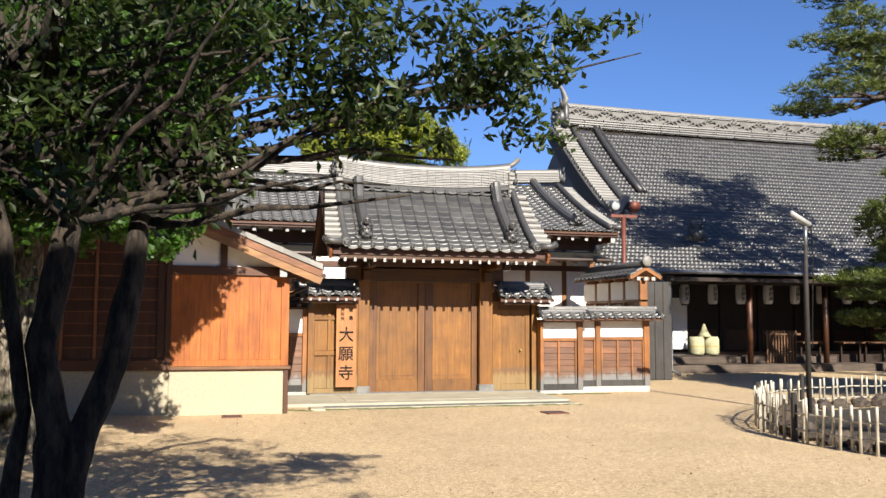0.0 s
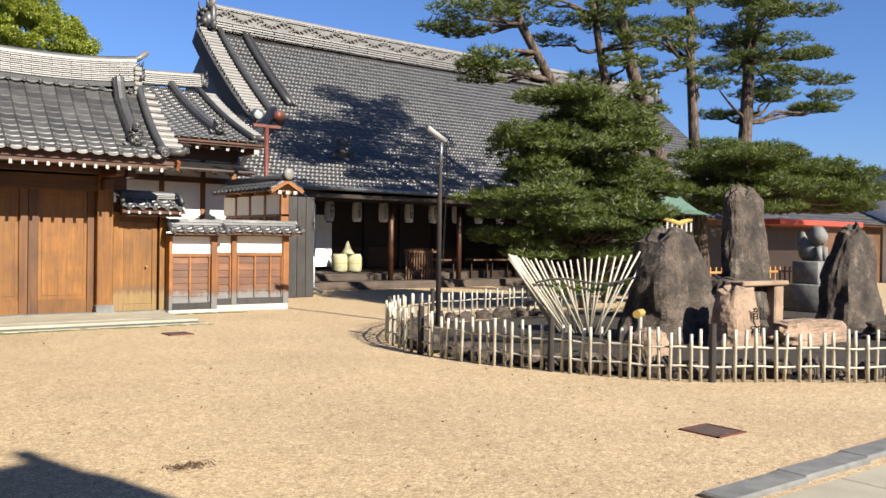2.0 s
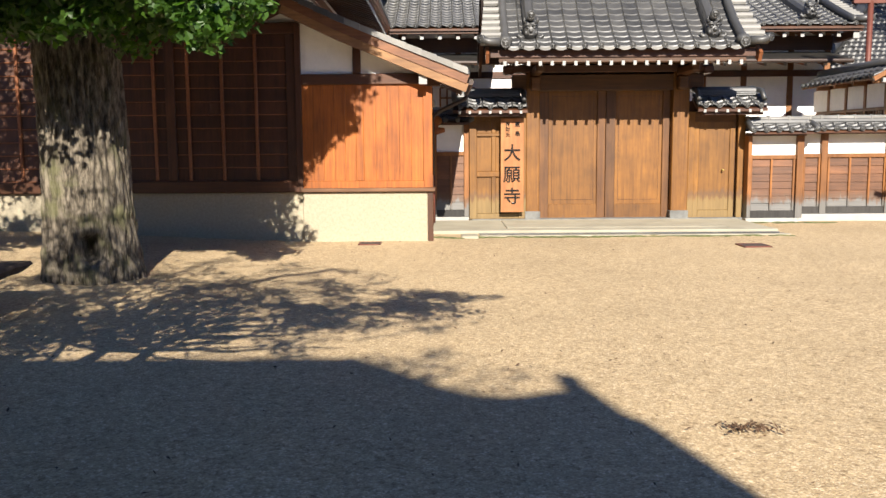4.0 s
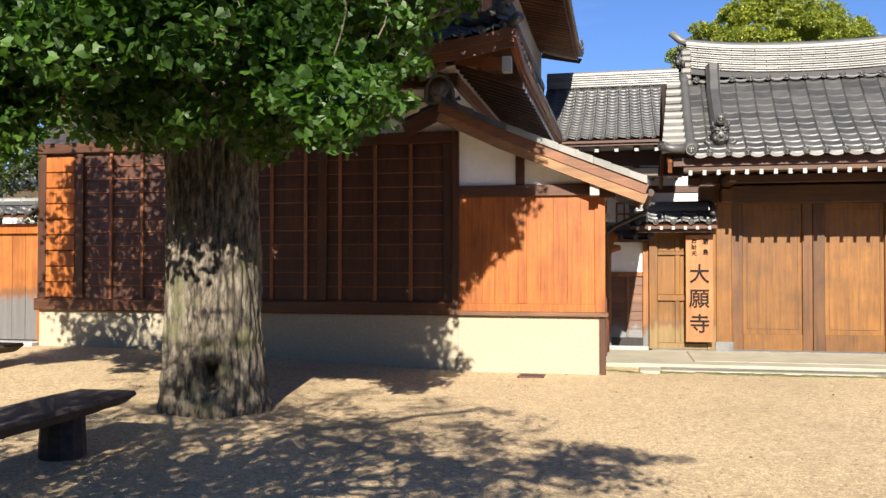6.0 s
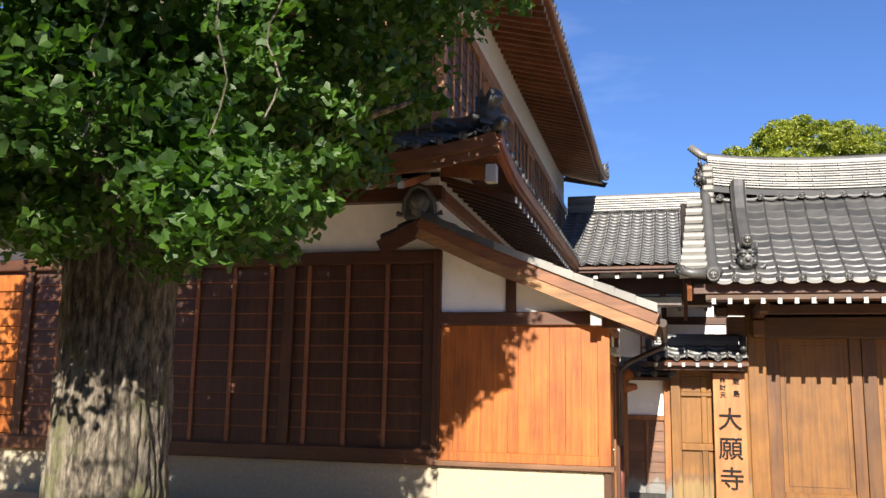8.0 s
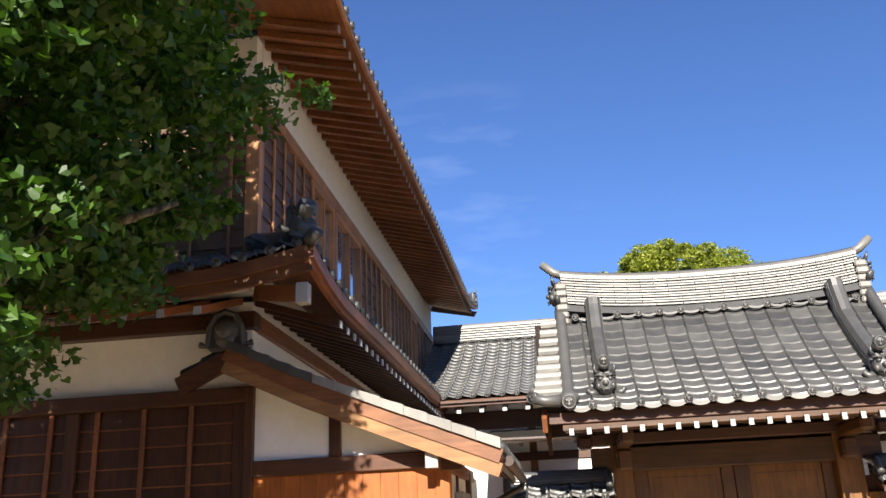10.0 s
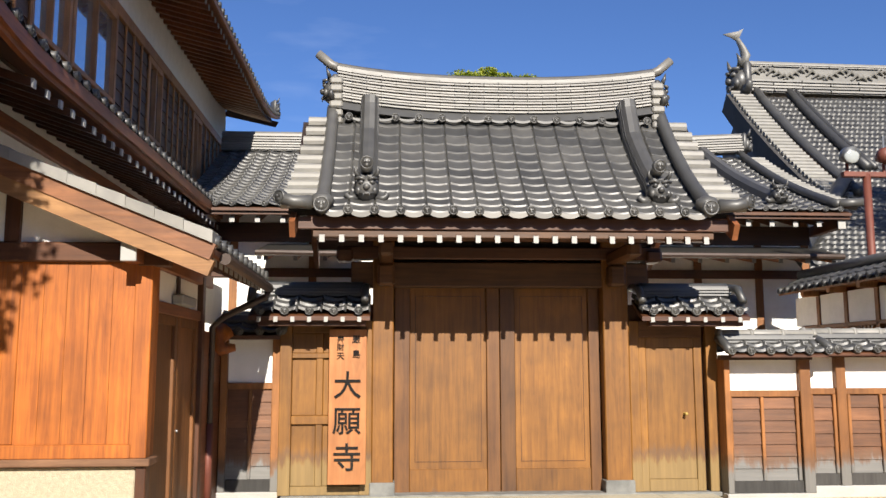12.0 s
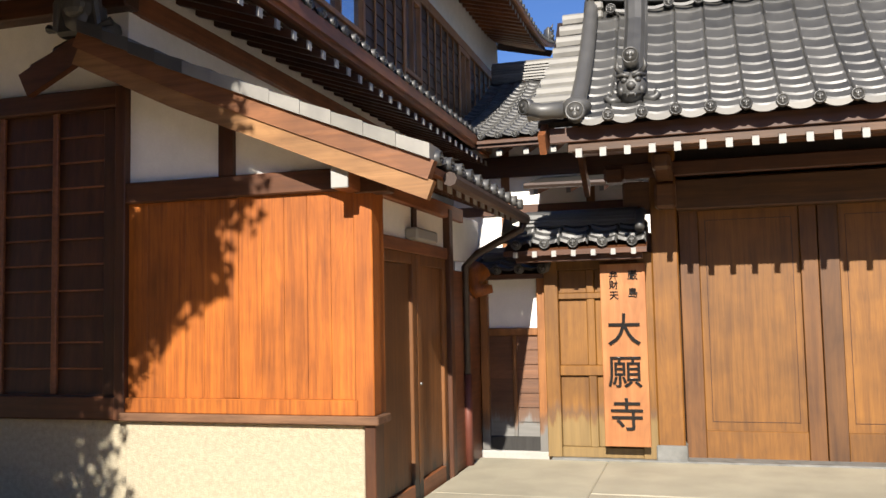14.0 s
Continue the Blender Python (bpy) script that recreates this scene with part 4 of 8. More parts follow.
def slab():
    t = thing("gate_step", "low pale granite paving step before the gate", "step", kind="structure")
    box_part("paving_slab", (1.12, 16.72, -0.05, 2.4, 18.42, 0.081), SLAB, t, "", 0.01)
    box_part("paving_slab", (2.404, 16.9, -0.05, 6.2, 18.42, 0.085), SLAB, t, "", 0.01)
    box_part("paving_slab", (6.204, 16.72, -0.05, 6.88, 18.42, 0.082), SLAB, t, "", 0.01)
    box_part("paving_slab", (2.404, 16.72, -0.05, 6.2, 16.896, 0.08), SLAB, t, "", 0.006)
    box_part("edge_slab", (1.12, 16.4, -0.05, 6.9, 16.716, 0.084), SLAB, t, "", 0.015)
    c = thing("drain_grating", "long narrow galvanised drain grating before the step", "drain")
    box_part("rim", (1.9, 16.14, -0.05, 6.9, 16.16, 0.045), STEEL, c, "", 0.003)
    box_part("rim", (1.9, 16.36, -0.05, 6.9, 16.38, 0.045), STEEL, c, "", 0.003)
    bars = Shape()
    for i in range(165):
        bars.box(1.92 + i * 0.03, 16.16, 0.01, 1.932 + i * 0.03, 16.36, 0.04)
    tagged(part("bar_grid", bars, STEEL, c), kind="stuff")
    box_part("border", (1.9, 16.0, -0.05, 6.95, 16.136, 0.04), SLAB, t, "", 0.01)
    k = box_part("drain_cover", (1.6, 15.75, -0.05, 1.87, 16.2, 0.06), SLAB, None, "", 0.01)
    tagged(k, "small sloping granite drain cover beside the step", "drain cover")
    m = Shape()
    random.seed(3)
    for _ in range(170):
        x = random.uniform(1.2, 8.6)
        y = (15.85 if x < 6.9 else 18.05) + random.gauss(0, 0.05)
        m.blob((x, y, 0.03), (random.uniform(0.05, 0.14), random.uniform(0.02, 0.06), 0.012), 6, 4, 0.5, x)
    tagged(part("moss_strip", m, MOSS), "thin moss growing along the step and wall foot", "moss", kind="stuff")


slab()


# ---------------------------------------------------------------- two-storey residence on the left
KX, KY = -0.9, 15.46          # its near right corner


def boarding(parent, x0, x1, y, z0, z1, battens, step=0.2, board=None, batten=None, bw=0.035):
    """Lapped horizontal boards with upright battens on a wall that faces -y."""
    n = max(1, round((z1 - z0) / step))
    h = (z1 - z0) / n
    for i in range(n):
        sh = Shape()
        za, zb = z0 + i * h, z0 + (i + 1) * h + 0.012
        sh.add([(x0, y - 0.022, za), (x1, y - 0.022, za), (x1, y - 0.006, zb), (x0, y - 0.006, zb), (x0, y + 0.01, za), (x1, y + 0.01, za), (x1, y + 0.01, zb), (x0, y + 0.01, zb)],
               [(0, 1, 2, 3), (4, 7, 6, 5), (0, 4, 5, 1), (1, 5, 6, 2), (2, 6, 7, 3), (3, 7, 4, 0)])
        b = part("board", sh, board or WOOD_BOARD, parent)
        if board is WOOD_DARK:
            # Lighter strip paints the sky light caught along each board edge.
            box_part("slat_edge", (x0, y - 0.03, za - 0.006, x1, y - 0.012, za + 0.008), WOOD_DARK_Y, b, "", 0.002)
    for x in battens:
        box_part("batten", (x - bw / 2, y - 0.05, z0, x + bw / 2, y - 0.015, z1), batten or WOOD_DARK, parent)


def residence():
    r = thing("temple_residence", "two-storey dark timber and white plaster temple residence with tiled eaves", "building")
    xl = -7.45
    # stone plinth and ground-floor walls
    part("plinth", Shape().box(xl, KY, -0.1, KX + 0.05, KY + 0.3, 0.8, 0.01), WASHED, r, "pale washed-aggregate concrete plinth")
    box_part("side_plinth", (KX - 0.25, KY + 0.3, -0.1, KX, 29.0, 0.8), WASHED, r)
    box_part("sill_beam", (xl - 0.05, KY - 0.07, 0.8, KX + 0.06, KY + 0.25, 0.98), WOOD_DARK_X, r, "", 0.012)
    box_part("wall_core", (xl + 0.02, KY + 0.06, 0.95, KX - 0.02, KY + 0.2, 4.3), PLASTER, r, "white plaster wall")
    gw = new("lattice_wall")
    gw.parent = r
    xs = [-1.02 - 0.52 * i for i in range(12)]
    boarding(gw, xl + 0.1, KX - 0.04, KY + 0.03, 0.98, 3.2, xs, 0.2, WOOD_DARK, WOOD_DARK_Y, 0.05)
    for x in (-1.0, -2.85, -4.7, -6.75, xl + 0.06):
        box_part("wall_post", (x - 0.07, KY - 0.034, 0.98, x + 0.07, KY + 0.1, 3.19), WOOD_DARK, r)
    box_part("head_beam", (xl, KY - 0.06, 3.2, KX + 0.03, KY + 0.1, 3.36), WOOD_DARK_X, r, "", 0.012)
    box_part("eave_beam", (xl, KY - 0.08, 3.98, KX + 0.05, KY + 0.1, 4.16), WOOD_DARK_X, r, "", 0.012)
    # lighter boarding at the far left end
    for i in range(9):
        box_part("bright_board", (xl + 0.13, KY - 0.03, 1.0 + i * 0.24, -6.75 - 0.08, KY + 0.02, 1.225 + i * 0.24), WOOD_ORANGE, r)
    # side wall, plaster with a long beam
    box_part("side_wall", (KX - 0.2, KY + 0.2, 0.8, KX - 0.03, 29.0, 4.4), PLASTER, r, "white plaster side wall")
    box_part("side_beam", (KX - 0.1, KY + 0.1, 3.98, KX + 0.03, 29.0, 4.16), WOOD_DARK_Y, r)
    box_part("side_rail", (KX - 0.1, KY + 0.1, 3.2, KX + 0.02, 29.0, 3.36), WOOD_DARK_Y, r)
    # pent roof round the ground floor
    ex, ey, ez = 0.07, 14.36, 4.31
    run_x, run_y, top = ex - KX, KY - ey, 4.84
    lift = lambda d: 0.2 * max(0.0, 1 - d / 1.6) ** 2
    fr = lambda u, h, z: (u, ey + h, z + lift(ex - u))
    sd = lambda u, h, z: (ex - h, u, z + lift(u - ey))
    pf = [(0, ez), (run_y * 0.5, ez + 0.23), (run_y, top)]
    ps = [(0, ez), (run_x * 0.5, ez + 0.23), (run_x, top)]
    tiled_slope("pent_front_tiles", r, pf, xl - 0.6, ex, fr, 0.27, 0.22, 0.045, TILE, False, lambda h: (-99, ex - h * run_x / run_y))
    tiled_slope("pent_side_tiles", r, ps, ey, 25.5, sd, 0.27, 0.22, 0.045, TILE, False, lambda h: (ey + h * run_y / run_x, 99))
    d = Shape()
    d.add([(xl - 0.6, ey + 0.05, ez - 0.05), (ex - 0.05, ey + 0.05, ez + 0.08), (KX, KY, top - 0.06), (xl - 0.6, KY, top - 0.06),
           (xl - 0.6, ey + 0.05, ez - 0.11), (ex - 0.05, ey + 0.05, ez + 0.02), (KX, KY, top - 0.12), (xl - 0.6, KY, top - 0.12)],
          [(0, 1, 2, 3), (4, 7, 6, 5), (0, 4, 5, 1), (1, 5, 6, 2), (2, 6, 7, 3), (3, 7, 4, 0)])
    d.add([(ex - 0.05, ey + 0.05, ez + 0.08), (ex - 0.05, 26, ez - 0.05), (KX, 26, top - 0.06), (KX, KY, top - 0.06),
           (ex - 0.05, ey + 0.05, ez + 0.02), (ex - 0.05, 26, ez - 0.11), (KX, 26, top - 0.12), (KX, KY, top - 0.12)],
          [(0, 1, 2, 3), (4, 7, 6, 5), (0, 4, 5, 1), (1, 5, 6, 2), (2, 6, 7, 3), (3, 7, 4, 0)])
    part("pent_boarding", d, WOOD_DARK_Y, r)
    fa = Shape()
    fa.sweep([fr(u, 0.03, ez - 0.05) for u in [xl - 0.6 + (ex - xl + 0.55) * i / 30 for i in range(31)]], [(-0.0, -0.21), (0.05, -0.21), (0.05, -0.11), (0.03, -0.11), (0.03, 0.03), (-0.04, 0.03), (-0.04, -0.1), (0.0, -0.1)], (0, 1, 0))
    part("pent_fascia", fa, WOOD_EAVE, r)
    fa = Shape()
    fa.sweep([sd(ey + 0.03 + (25.5 - ey) * i / 40, 0.03, ez - 0.05) for i in range(41)], [(0.0, -0.15), (-0.05, -0.15), (-0.05, -0.11), (-0.03, -0.11), (-0.03, 0.03), (0.04, 0.03), (0.04, -0.1), (0.0, -0.1)], (1, 0, 0))
    part("pent_fascia", fa, WOOD_DARK_Y, r)
    rafters(r, xl - 0.4, ex - 1.15, lambda u, h, z: (u, ey + 0.08 + h, z), 1.1, ez - 0.33, ez + 0.05, 0.37, 0.07, 0.08, WOOD_DARK_Y, PAINT_WHITE)
    rafters(r, ey + 1.2, 25.3, lambda u, h, z: (ex - 0.03 - h, u, z), 0.95, ez - 0.3, ez + 0.02, 0.3, 0.06, 0.075, WOOD_DARK_X, PAINT_WHITE)
    hip = Shape().sweep([(KX + 0.1, KY - 0.1, top - 0.42), (ex - 0.12, ey + 0.12, ez - 0.2)], [(-0.06, -0.16), (0.06, -0.16), (0.06, 0.0), (-0.06, 0.0)], (1, 1, 0))
    h = part("hip_rafter", hip, WOOD_DARK_Y, r)
    box_part("painted_end", (ex - 0.17, ey + 0.03, ez - 0.39, ex - 0.05, ey + 0.15, ez - 0.19), PAINT_WHITE, h, "white-painted rafter end")
    eave_discs(r, xl - 0.4, ex - 0.15, lambda u, h, z: fr(u, -0.02, ez + 0.03), 0.27)
    for i in range(41):
        y = ey + 0.2 + i * 0.27
        e = part("eave_disc", DISC, TILE_PALE, r)
        e.matrix_basis = Matrix.Translation(sd(y, -0.02, ez + 0.03)) @ Matrix.Rotation(radians(90), 4, "Z")
    hp = [(KX + (ex - KX) * t, KY + (ey - KY) * t, top + 0.1 - (top - ez) * t + lift(1.6 * (1 - t)) * 0.9 + 0.18 * t ** 4) for t in [i / 10 for i in range(10)]]
    # Hip pieces use the darker tile to paint the tree's shade on them.
    hr = part("hip_ridge", Shape().tube(hp, 0.12, 10), TILE_HALL, r, "swept hip ridge, tile darkened for tree shade", True)
    m = part("hip_mask", oni_mesh(1.05, TILE_HALL), TILE_HALL, hr)
    m.matrix_basis = Matrix.Translation((ex - 0.18, ey + 0.2, ez + 0.33)) @ Matrix.Rotation(radians(45), 4, "Z")
    part("hip_horn", Shape().tube([(ex - 0.3, ey + 0.33, ez + 0.42), (ex - 0.18, ey + 0.19, ez + 0.52), (ex - 0.06, ey + 0.06, ez + 0.62)], [0.1, 0.095, 0.09], 10), TILE_HALL, hr, smooth=True)
    part("hip_end_roll", Shape().tube([(ex - 0.1, ey + 0.1, ez + 0.2), (ex + 0.06, ey - 0.06, ez + 0.28)], 0.07, 10), TILE_HALL, hr, smooth=True)
    # upper storey
    box_part("upper_wall_front", (xl, KY + 0.02, 4.4, KX - 0.05, KY + 0.2, 7.6), PLASTER, r, "white plaster upper wall")
    box_part("upper_wall_side", (KX - 0.2, KY + 0.2, 4.3, KX - 0.04, 29.0, 7.74), PLASTER, r, "white plaster upper side wall")
    up = new("upper_cladding")
    up.parent = r
    z0, z1 = 4.7, 6.6
    wins = ((17.55, 18.7), (18.78, 20.45), (22.1, 22.95), (25.3, 26.1))
    segs, y = [], KY + 0.08
    for a, b in wins:
        segs.append((y, a))
        y = b
    segs.append((y, 28.9))
    nb = 9
    for a, b in segs:
        for i in range(nb):
            za = z0 + (z1 - z0) * i / nb
            zb = za + (z1 - z0) / nb + 0.012
            sh = Shape().add([(KX + 0.02, a, za), (KX + 0.02, b, za), (KX, b, zb), (KX, a, zb), (KX - 0.05, a, za), (KX - 0.05, b, za), (KX - 0.05, b, zb), (KX - 0.05, a, zb)],
                             [(0, 1, 2, 3), (4, 7, 6, 5), (0, 4, 5, 1), (1, 5, 6, 2), (2, 6, 7, 3), (3, 7, 4, 0)])
            part("board", sh, WOOD_UPPER, up)
        n = max(1, round((b - a) / 0.42))
        for i in range(n + 1):
            yy = a + (b - a) * i / n
            box_part("batten", (KX + 0.015, yy - 0.018, z0, KX + 0.045, yy + 0.018, z1), WOOD_FRAME, up)
    for a, b in wins:
        for i in range(5):
            za = z0 + 0.11 * i
            box_part("board", (KX - 0.05, a, za, KX + 0.015, b, za + 0.108), WOOD_UPPER, up)
        w = new("window")
        w.parent = r
        box_part("pane", (KX - 0.03, a + 0.07, 5.32, KX - 0.022, b - 0.07, 6.5), GLASS, w, "reflective window glass", 0.0005)
        for fa_ in ((a, a + 0.07, 5.25, 6.6), (b - 0.07, b, 5.25, 6.6), (a + 0.07, b - 0.07, 5.25, 5.32), (a + 0.07, b - 0.07, 6.5, 6.6), ((a + b) / 2 - 0.025, (a + b) / 2 + 0.025, 5.32, 6.5)):
            box_part("window_frame", (KX - 0.05, fa_[0], fa_[2], KX + 0.05, fa_[1], fa_[3]), WOOD_FRAME, w)
    boarding(up, xl, KX - 0.06, KY + 0.0, z0, z1, [-1.2 - 0.45 * i for i in range(14)], 0.2, WOOD_UPPER, WOOD_FRAME, 0.035)
    box_part("corner_post", (KX - 0.12, KY - 0.05, z0 - 0.1, KX + 0.04, KY + 0.1, 6.6), WOOD_FRAME, r)
    box_part("upper_beam", (KX - 0.06, KY, z1, KX + 0.06, 28.95, z1 + 0.17), WOOD_FRAME, r)
    box_part("upper_beam", (xl, KY - 0.06, z1, KX - 0.06, KY + 0.02, z1 + 0.17), WOOD_FRAME, r)
    # great upper eaves
    ux, uy, uz = 0.22, 13.9, 7.47
    inn = 7.74
    lu = lambda u: 0.46 * max(0.0, (u - 27.2) / 2.9) ** 2 + 0.3 * max(0.0, (16.0 - u) / 2.1) ** 2
    us = lambda u, h, z: (ux - h, u, z + lu(u))
    pu = [(0, uz), (1.2, uz + 0.55), (4.0, uz + 2.3)]
    tiled_slope("upper_side_tiles", r, pu, uy, 30.1, us, 0.27, 0.26, 0.045, TILE, False, lambda h: (uy + h, 30.1 - h))
    pfu = [(0, uz), (1.5, uz + 0.55), (4.0, uz + 2.3)]
    tiled_slope("upper_front_tiles", r, pfu, xl - 0.8, ux, lambda u, h, z: (u, uy + h, z), 0.27, 0.26, 0.045, TILE, False, lambda h: (-99, ux - h))
    ub = Shape()
    ys = [uy + (30.1 - uy) * i / 30 for i in range(31)]
    vs, fs = [], []
    for yy in ys:
        vs += [us(yy, 0.03, uz - 0.06), us(yy, 1.15, inn - 0.06), us(yy, 1.15, inn - 0.1), us(yy, 0.03, uz - 0.1)]
    for i in range(30):
        for k in range(4):
            fs.append((i * 4 + k, i * 4 + (k + 1) % 4, i * 4 + 4 + (k + 1) % 4, i * 4 + 4 + k))
    part("upper_soffit", ub.add(vs, fs), WOOD_DARK_Y, r, "red-brown boarded soffit")
    fb = Shape().add([(xl - 0.8, uy, uz - 0.06), (ux, uy, uz + 0.1), (KX, KY, inn), (xl - 0.8, KY, inn), (xl - 0.8, uy, uz - 0.12), (ux, uy, uz + 0.04), (KX, KY, inn - 0.06), (xl - 0.8, KY, inn - 0.06)],
                     [(0, 1, 2, 3), (4, 7, 6, 5), (0, 4, 5, 1), (1, 5, 6, 2), (2, 6, 7, 3), (3, 7, 4, 0)])
    part("upper_soffit", fb, WOOD_DARK_Y, r)
    for i in range(58):
        yy = uy + 1.3 + i * 0.255
        if yy > 29.4:
            break
        sh = Shape()
        a, b = Vector(us(yy, 0.1, uz - 0.1)), Vector(us(yy, 1.15, inn - 0.1))
        sh.add([a + Vector((0, -0.035, -0.09)), a + Vector((0, 0.035, -0.09)), a + Vector((0, 0.035, 0)), a + Vector((0, -0.035, 0)),
                b + Vector((0, -0.035, -0.09)), b + Vector((0, 0.035, -0.09)), b + Vector((0, 0.035, 0)), b + Vector((0, -0.035, 0))],
               [(0, 1, 2, 3), (4, 7, 6, 5), (0, 4, 5, 1), (1, 5, 6, 2), (2, 6, 7, 3), (3, 7, 4, 0)])
        rf = part("rafter", sh, WOOD_DARK_Y, r)
        box_part("rafter_tip", (a.x - 0.004, yy - 0.036, a.z - 0.088, a.x + 0.012, yy + 0.036, a.z - 0.004), PAINT_WHITE, rf, "", 0.002)
    part("upper_fascia", Shape().sweep([us(yy, 0.02, uz - 0.03) for yy in ys], [(-0.03, -0.06), (0.03, -0.06), (0.03, 0.03), (-0.03, 0.03)], (1, 0, 0)), WOOD_FRAME, r)
    for i in range(60):
        e = part("eave_disc", DISC, TILE_PALE, r)
        e.matrix_basis = Matrix.Translation(us(uy + 0.15 + i * 0.27, -0.03, uz + 0.04)) @ Matrix.Rotation(radians(90), 4, "Z")
    e = part("far_hip_mask", ONI, TILE_PALE, r)
    e.matrix_basis = Matrix.Translation(us(29.9, 0.1, uz + 0.05)) @ Matrix.Rotation(radians(120), 4, "Z") @ Matrix.Scale(1.1, 4)
    part("far_hip_rafter", Shape().sweep([us(28.95, 1.1, uz + 0.0), us(30.0, 0.1, uz - 0.22)], [(-0.07, -0.1), (0.07, -0.1), (0.07, 0.08), (-0.07, 0.08)], (1, 1, 0)), WOOD_DARK, r)
    box_part("back_wall", (xl, 28.8, 0, KX - 0.2, 29.0, 7.6), PLASTER, r)
    box_part("left_wall", (xl, KY + 0.2, 0, xl + 0.2, 28.8, 7.6), PLASTER, r)
    box_part("inner_core", (xl + 0.3, KY + 0.6, 0.1, KX - 0.5, 28.5, 7.4), WOOD_DARK, r)


residence()


# ---------------------------------------------------------------- entrance annex with the lean-to roof
def annex():
    a = thing("entrance_annex", "orange-panelled entrance annex with plaster band and sloping tiled roof", "building")
    y = KY - 0.04
    x0, x1 = -0.86, 1.13
    xs0 = x1 - 0.03
    part("plinth", Shape().box(x0, y + 0.0, -0.1, x1 - 0.06, y + 0.35, 0.8, 0.012), WASHED, a, "sunlit washed-aggregate concrete plinth")
    box_part("sill", (x0 - 0.02, y - 0.06, 0.8, x1 + 0.06, y + 0.2, 0.86), WOOD_SILL, a, "", 0.008)
    box_part("sill_rail", (x0, y - 0.03, 0.86, x1 - 0.1, y + 0.15, 0.97), WOOD_ORANGE, a)
    n = 5
    for s0, s1 in ((x0 + 0.02, -0.02), (0.1, x1 - 0.12)):
        for i in range(n):
            u0, u1 = s0 + (s1 - s0) * i / n, s0 + (s1 - s0) * (i + 1) / n
            box_part("panel_board", (u0 + 0.0008, y + 0.005, 0.97, u1 - 0.0008, y + 0.03, 2.43), WOOD_ORANGE, a, "", 0.0015)
    box_part("mid_post", (-0.02, y - 0.004, 0.97, 0.1, y + 0.1, 2.43), WOOD_ORANGE, a)
    box_part("corner_post", (x1 - 0.12, y - 0.02, 0.86, x1 + 0.02, y + 0.12, 2.46), WOOD_ORANGE, a)
    box_part("corner_post_foot", (x1 - 0.057, y - 0.02, 0.0, x1 + 0.025, y + 0.1, 0.8), WOOD_DARK, a)
    box_part("corner_post_foot", (xs0 - 0.08, y + 0.12, 0.0, xs0 + 0.02, 15.66, 0.86), WOOD_DARK, a)
    box_part("band_beam", (x0, y - 0.04, 2.43, x1 - 0.1, y + 0.12, 2.59), WOOD_DARK_X, a, "", 0.01)
    box_part("band_beam_end", (x1 - 0.1, y - 0.05, 2.4, x1 + 0.15, y + 0.1, 2.55), WOOD_DARK_X, a)
    box_part("king_strut", (-0.05, y - 0.03, 2.59, 0.07, y + 0.08, 3.05), WOOD_DARK, a)
    pl = Shape().add([(x0, y + 0.02, 2.59), (x1, y + 0.02, 2.59), (x1, y + 0.02, 2.66), (x0, y + 0.02, 3.5), (x0, y + 0.14, 2.59), (x1, y + 0.14, 2.59), (x1, y + 0.14, 2.66), (x0, y + 0.14, 3.5)],
                     [(0, 1, 2, 3), (4, 7, 6, 5), (0, 4, 5, 1), (1, 5, 6, 2), (2, 6, 7, 3), (3, 7, 4, 0)])
    part("gable_plaster", pl, PLASTER, a, "white plaster gable band")
    box_part("edge_post", (x0 - 0.07, y - 0.05, 0.8, x0 + 0.02, y + 0.12, 3.35), WOOD_DARK, a)
    # purlin ends
    for px, pz, s in ((0.06, 3.0, 0.07), (1.02, 2.47, 0.12)):
        p = box_part("purlin", (px - s / 2, 15.16, pz - s / 2, px + s / 2, 18.0, pz + s / 2 + 0.03), WOOD_DARK_Y, a)
        box_part("painted_end", (px - s / 2 - 0.002, 15.14, pz - s / 2 - 0.002, px + s / 2 + 0.002, 15.165, pz + s / 2 + 0.032), PAINT_WHITE, p, "white-painted purlin end")
    # roof, falling to the right
    rx, ex, rz, ez = -1.05, 1.69, 3.72, 2.55
    yb, ye = 15.08, 17.95
    prof = [(0, ez), (0.9, ez + 0.36), (1.9, ez + 0.77), (ex - rx, rz)]
    pl_ = lambda u, h, z: (ex - h, u, z)
    tiled_slope("annex_tiles", a, prof, yb + 0.1, ye, pl_, 0.27, 0.24, 0.045)
    deck("annex_boarding", a, prof, yb + 0.08, ye, pl_, WOOD_DARK_Y, 0.04, 0.05)
    tiled_slope("annex_left_tiles", a, [(0, 3.46), (0.5, rz)], yb + 0.1, KY - 0.1, lambda u, h, z: (rx - 0.5 + h, u, z), 0.27, 0.24, 0.045)
    path = [(ex - h, yb + 0.04, z) for h, z in prof]
    bb = Shape().sweep([(p[0], p[1], p[2] - 0.17) for p in path], [(-0.035, -0.1), (0.035, -0.1), (0.035, 0.03), (-0.035, 0.03)], (0, 1, 0))
    part("barge_board", bb, WOOD_BARGE, a, "sunlit honey-coloured barge board")
    bb = Shape().sweep([(p[0], p[1] - 0.02, p[2] - 0.07) for p in path], [(-0.03, -0.07), (0.05, -0.07), (0.05, 0.06), (-0.03, 0.06)], (0, 1, 0))
    part("barge_trim", bb, WOOD_EAVE, a)
    lb = Shape().sweep([(rx - 0.5, yb + 0.04, 3.36), (rx, yb + 0.04, rz - 0.12)], [(-0.03, -0.12), (0.03, -0.12), (0.03, 0.07), (-0.03, 0.07)], (0, 1, 0))
    part("barge_board", lb, WOOD_DARK_X, a)
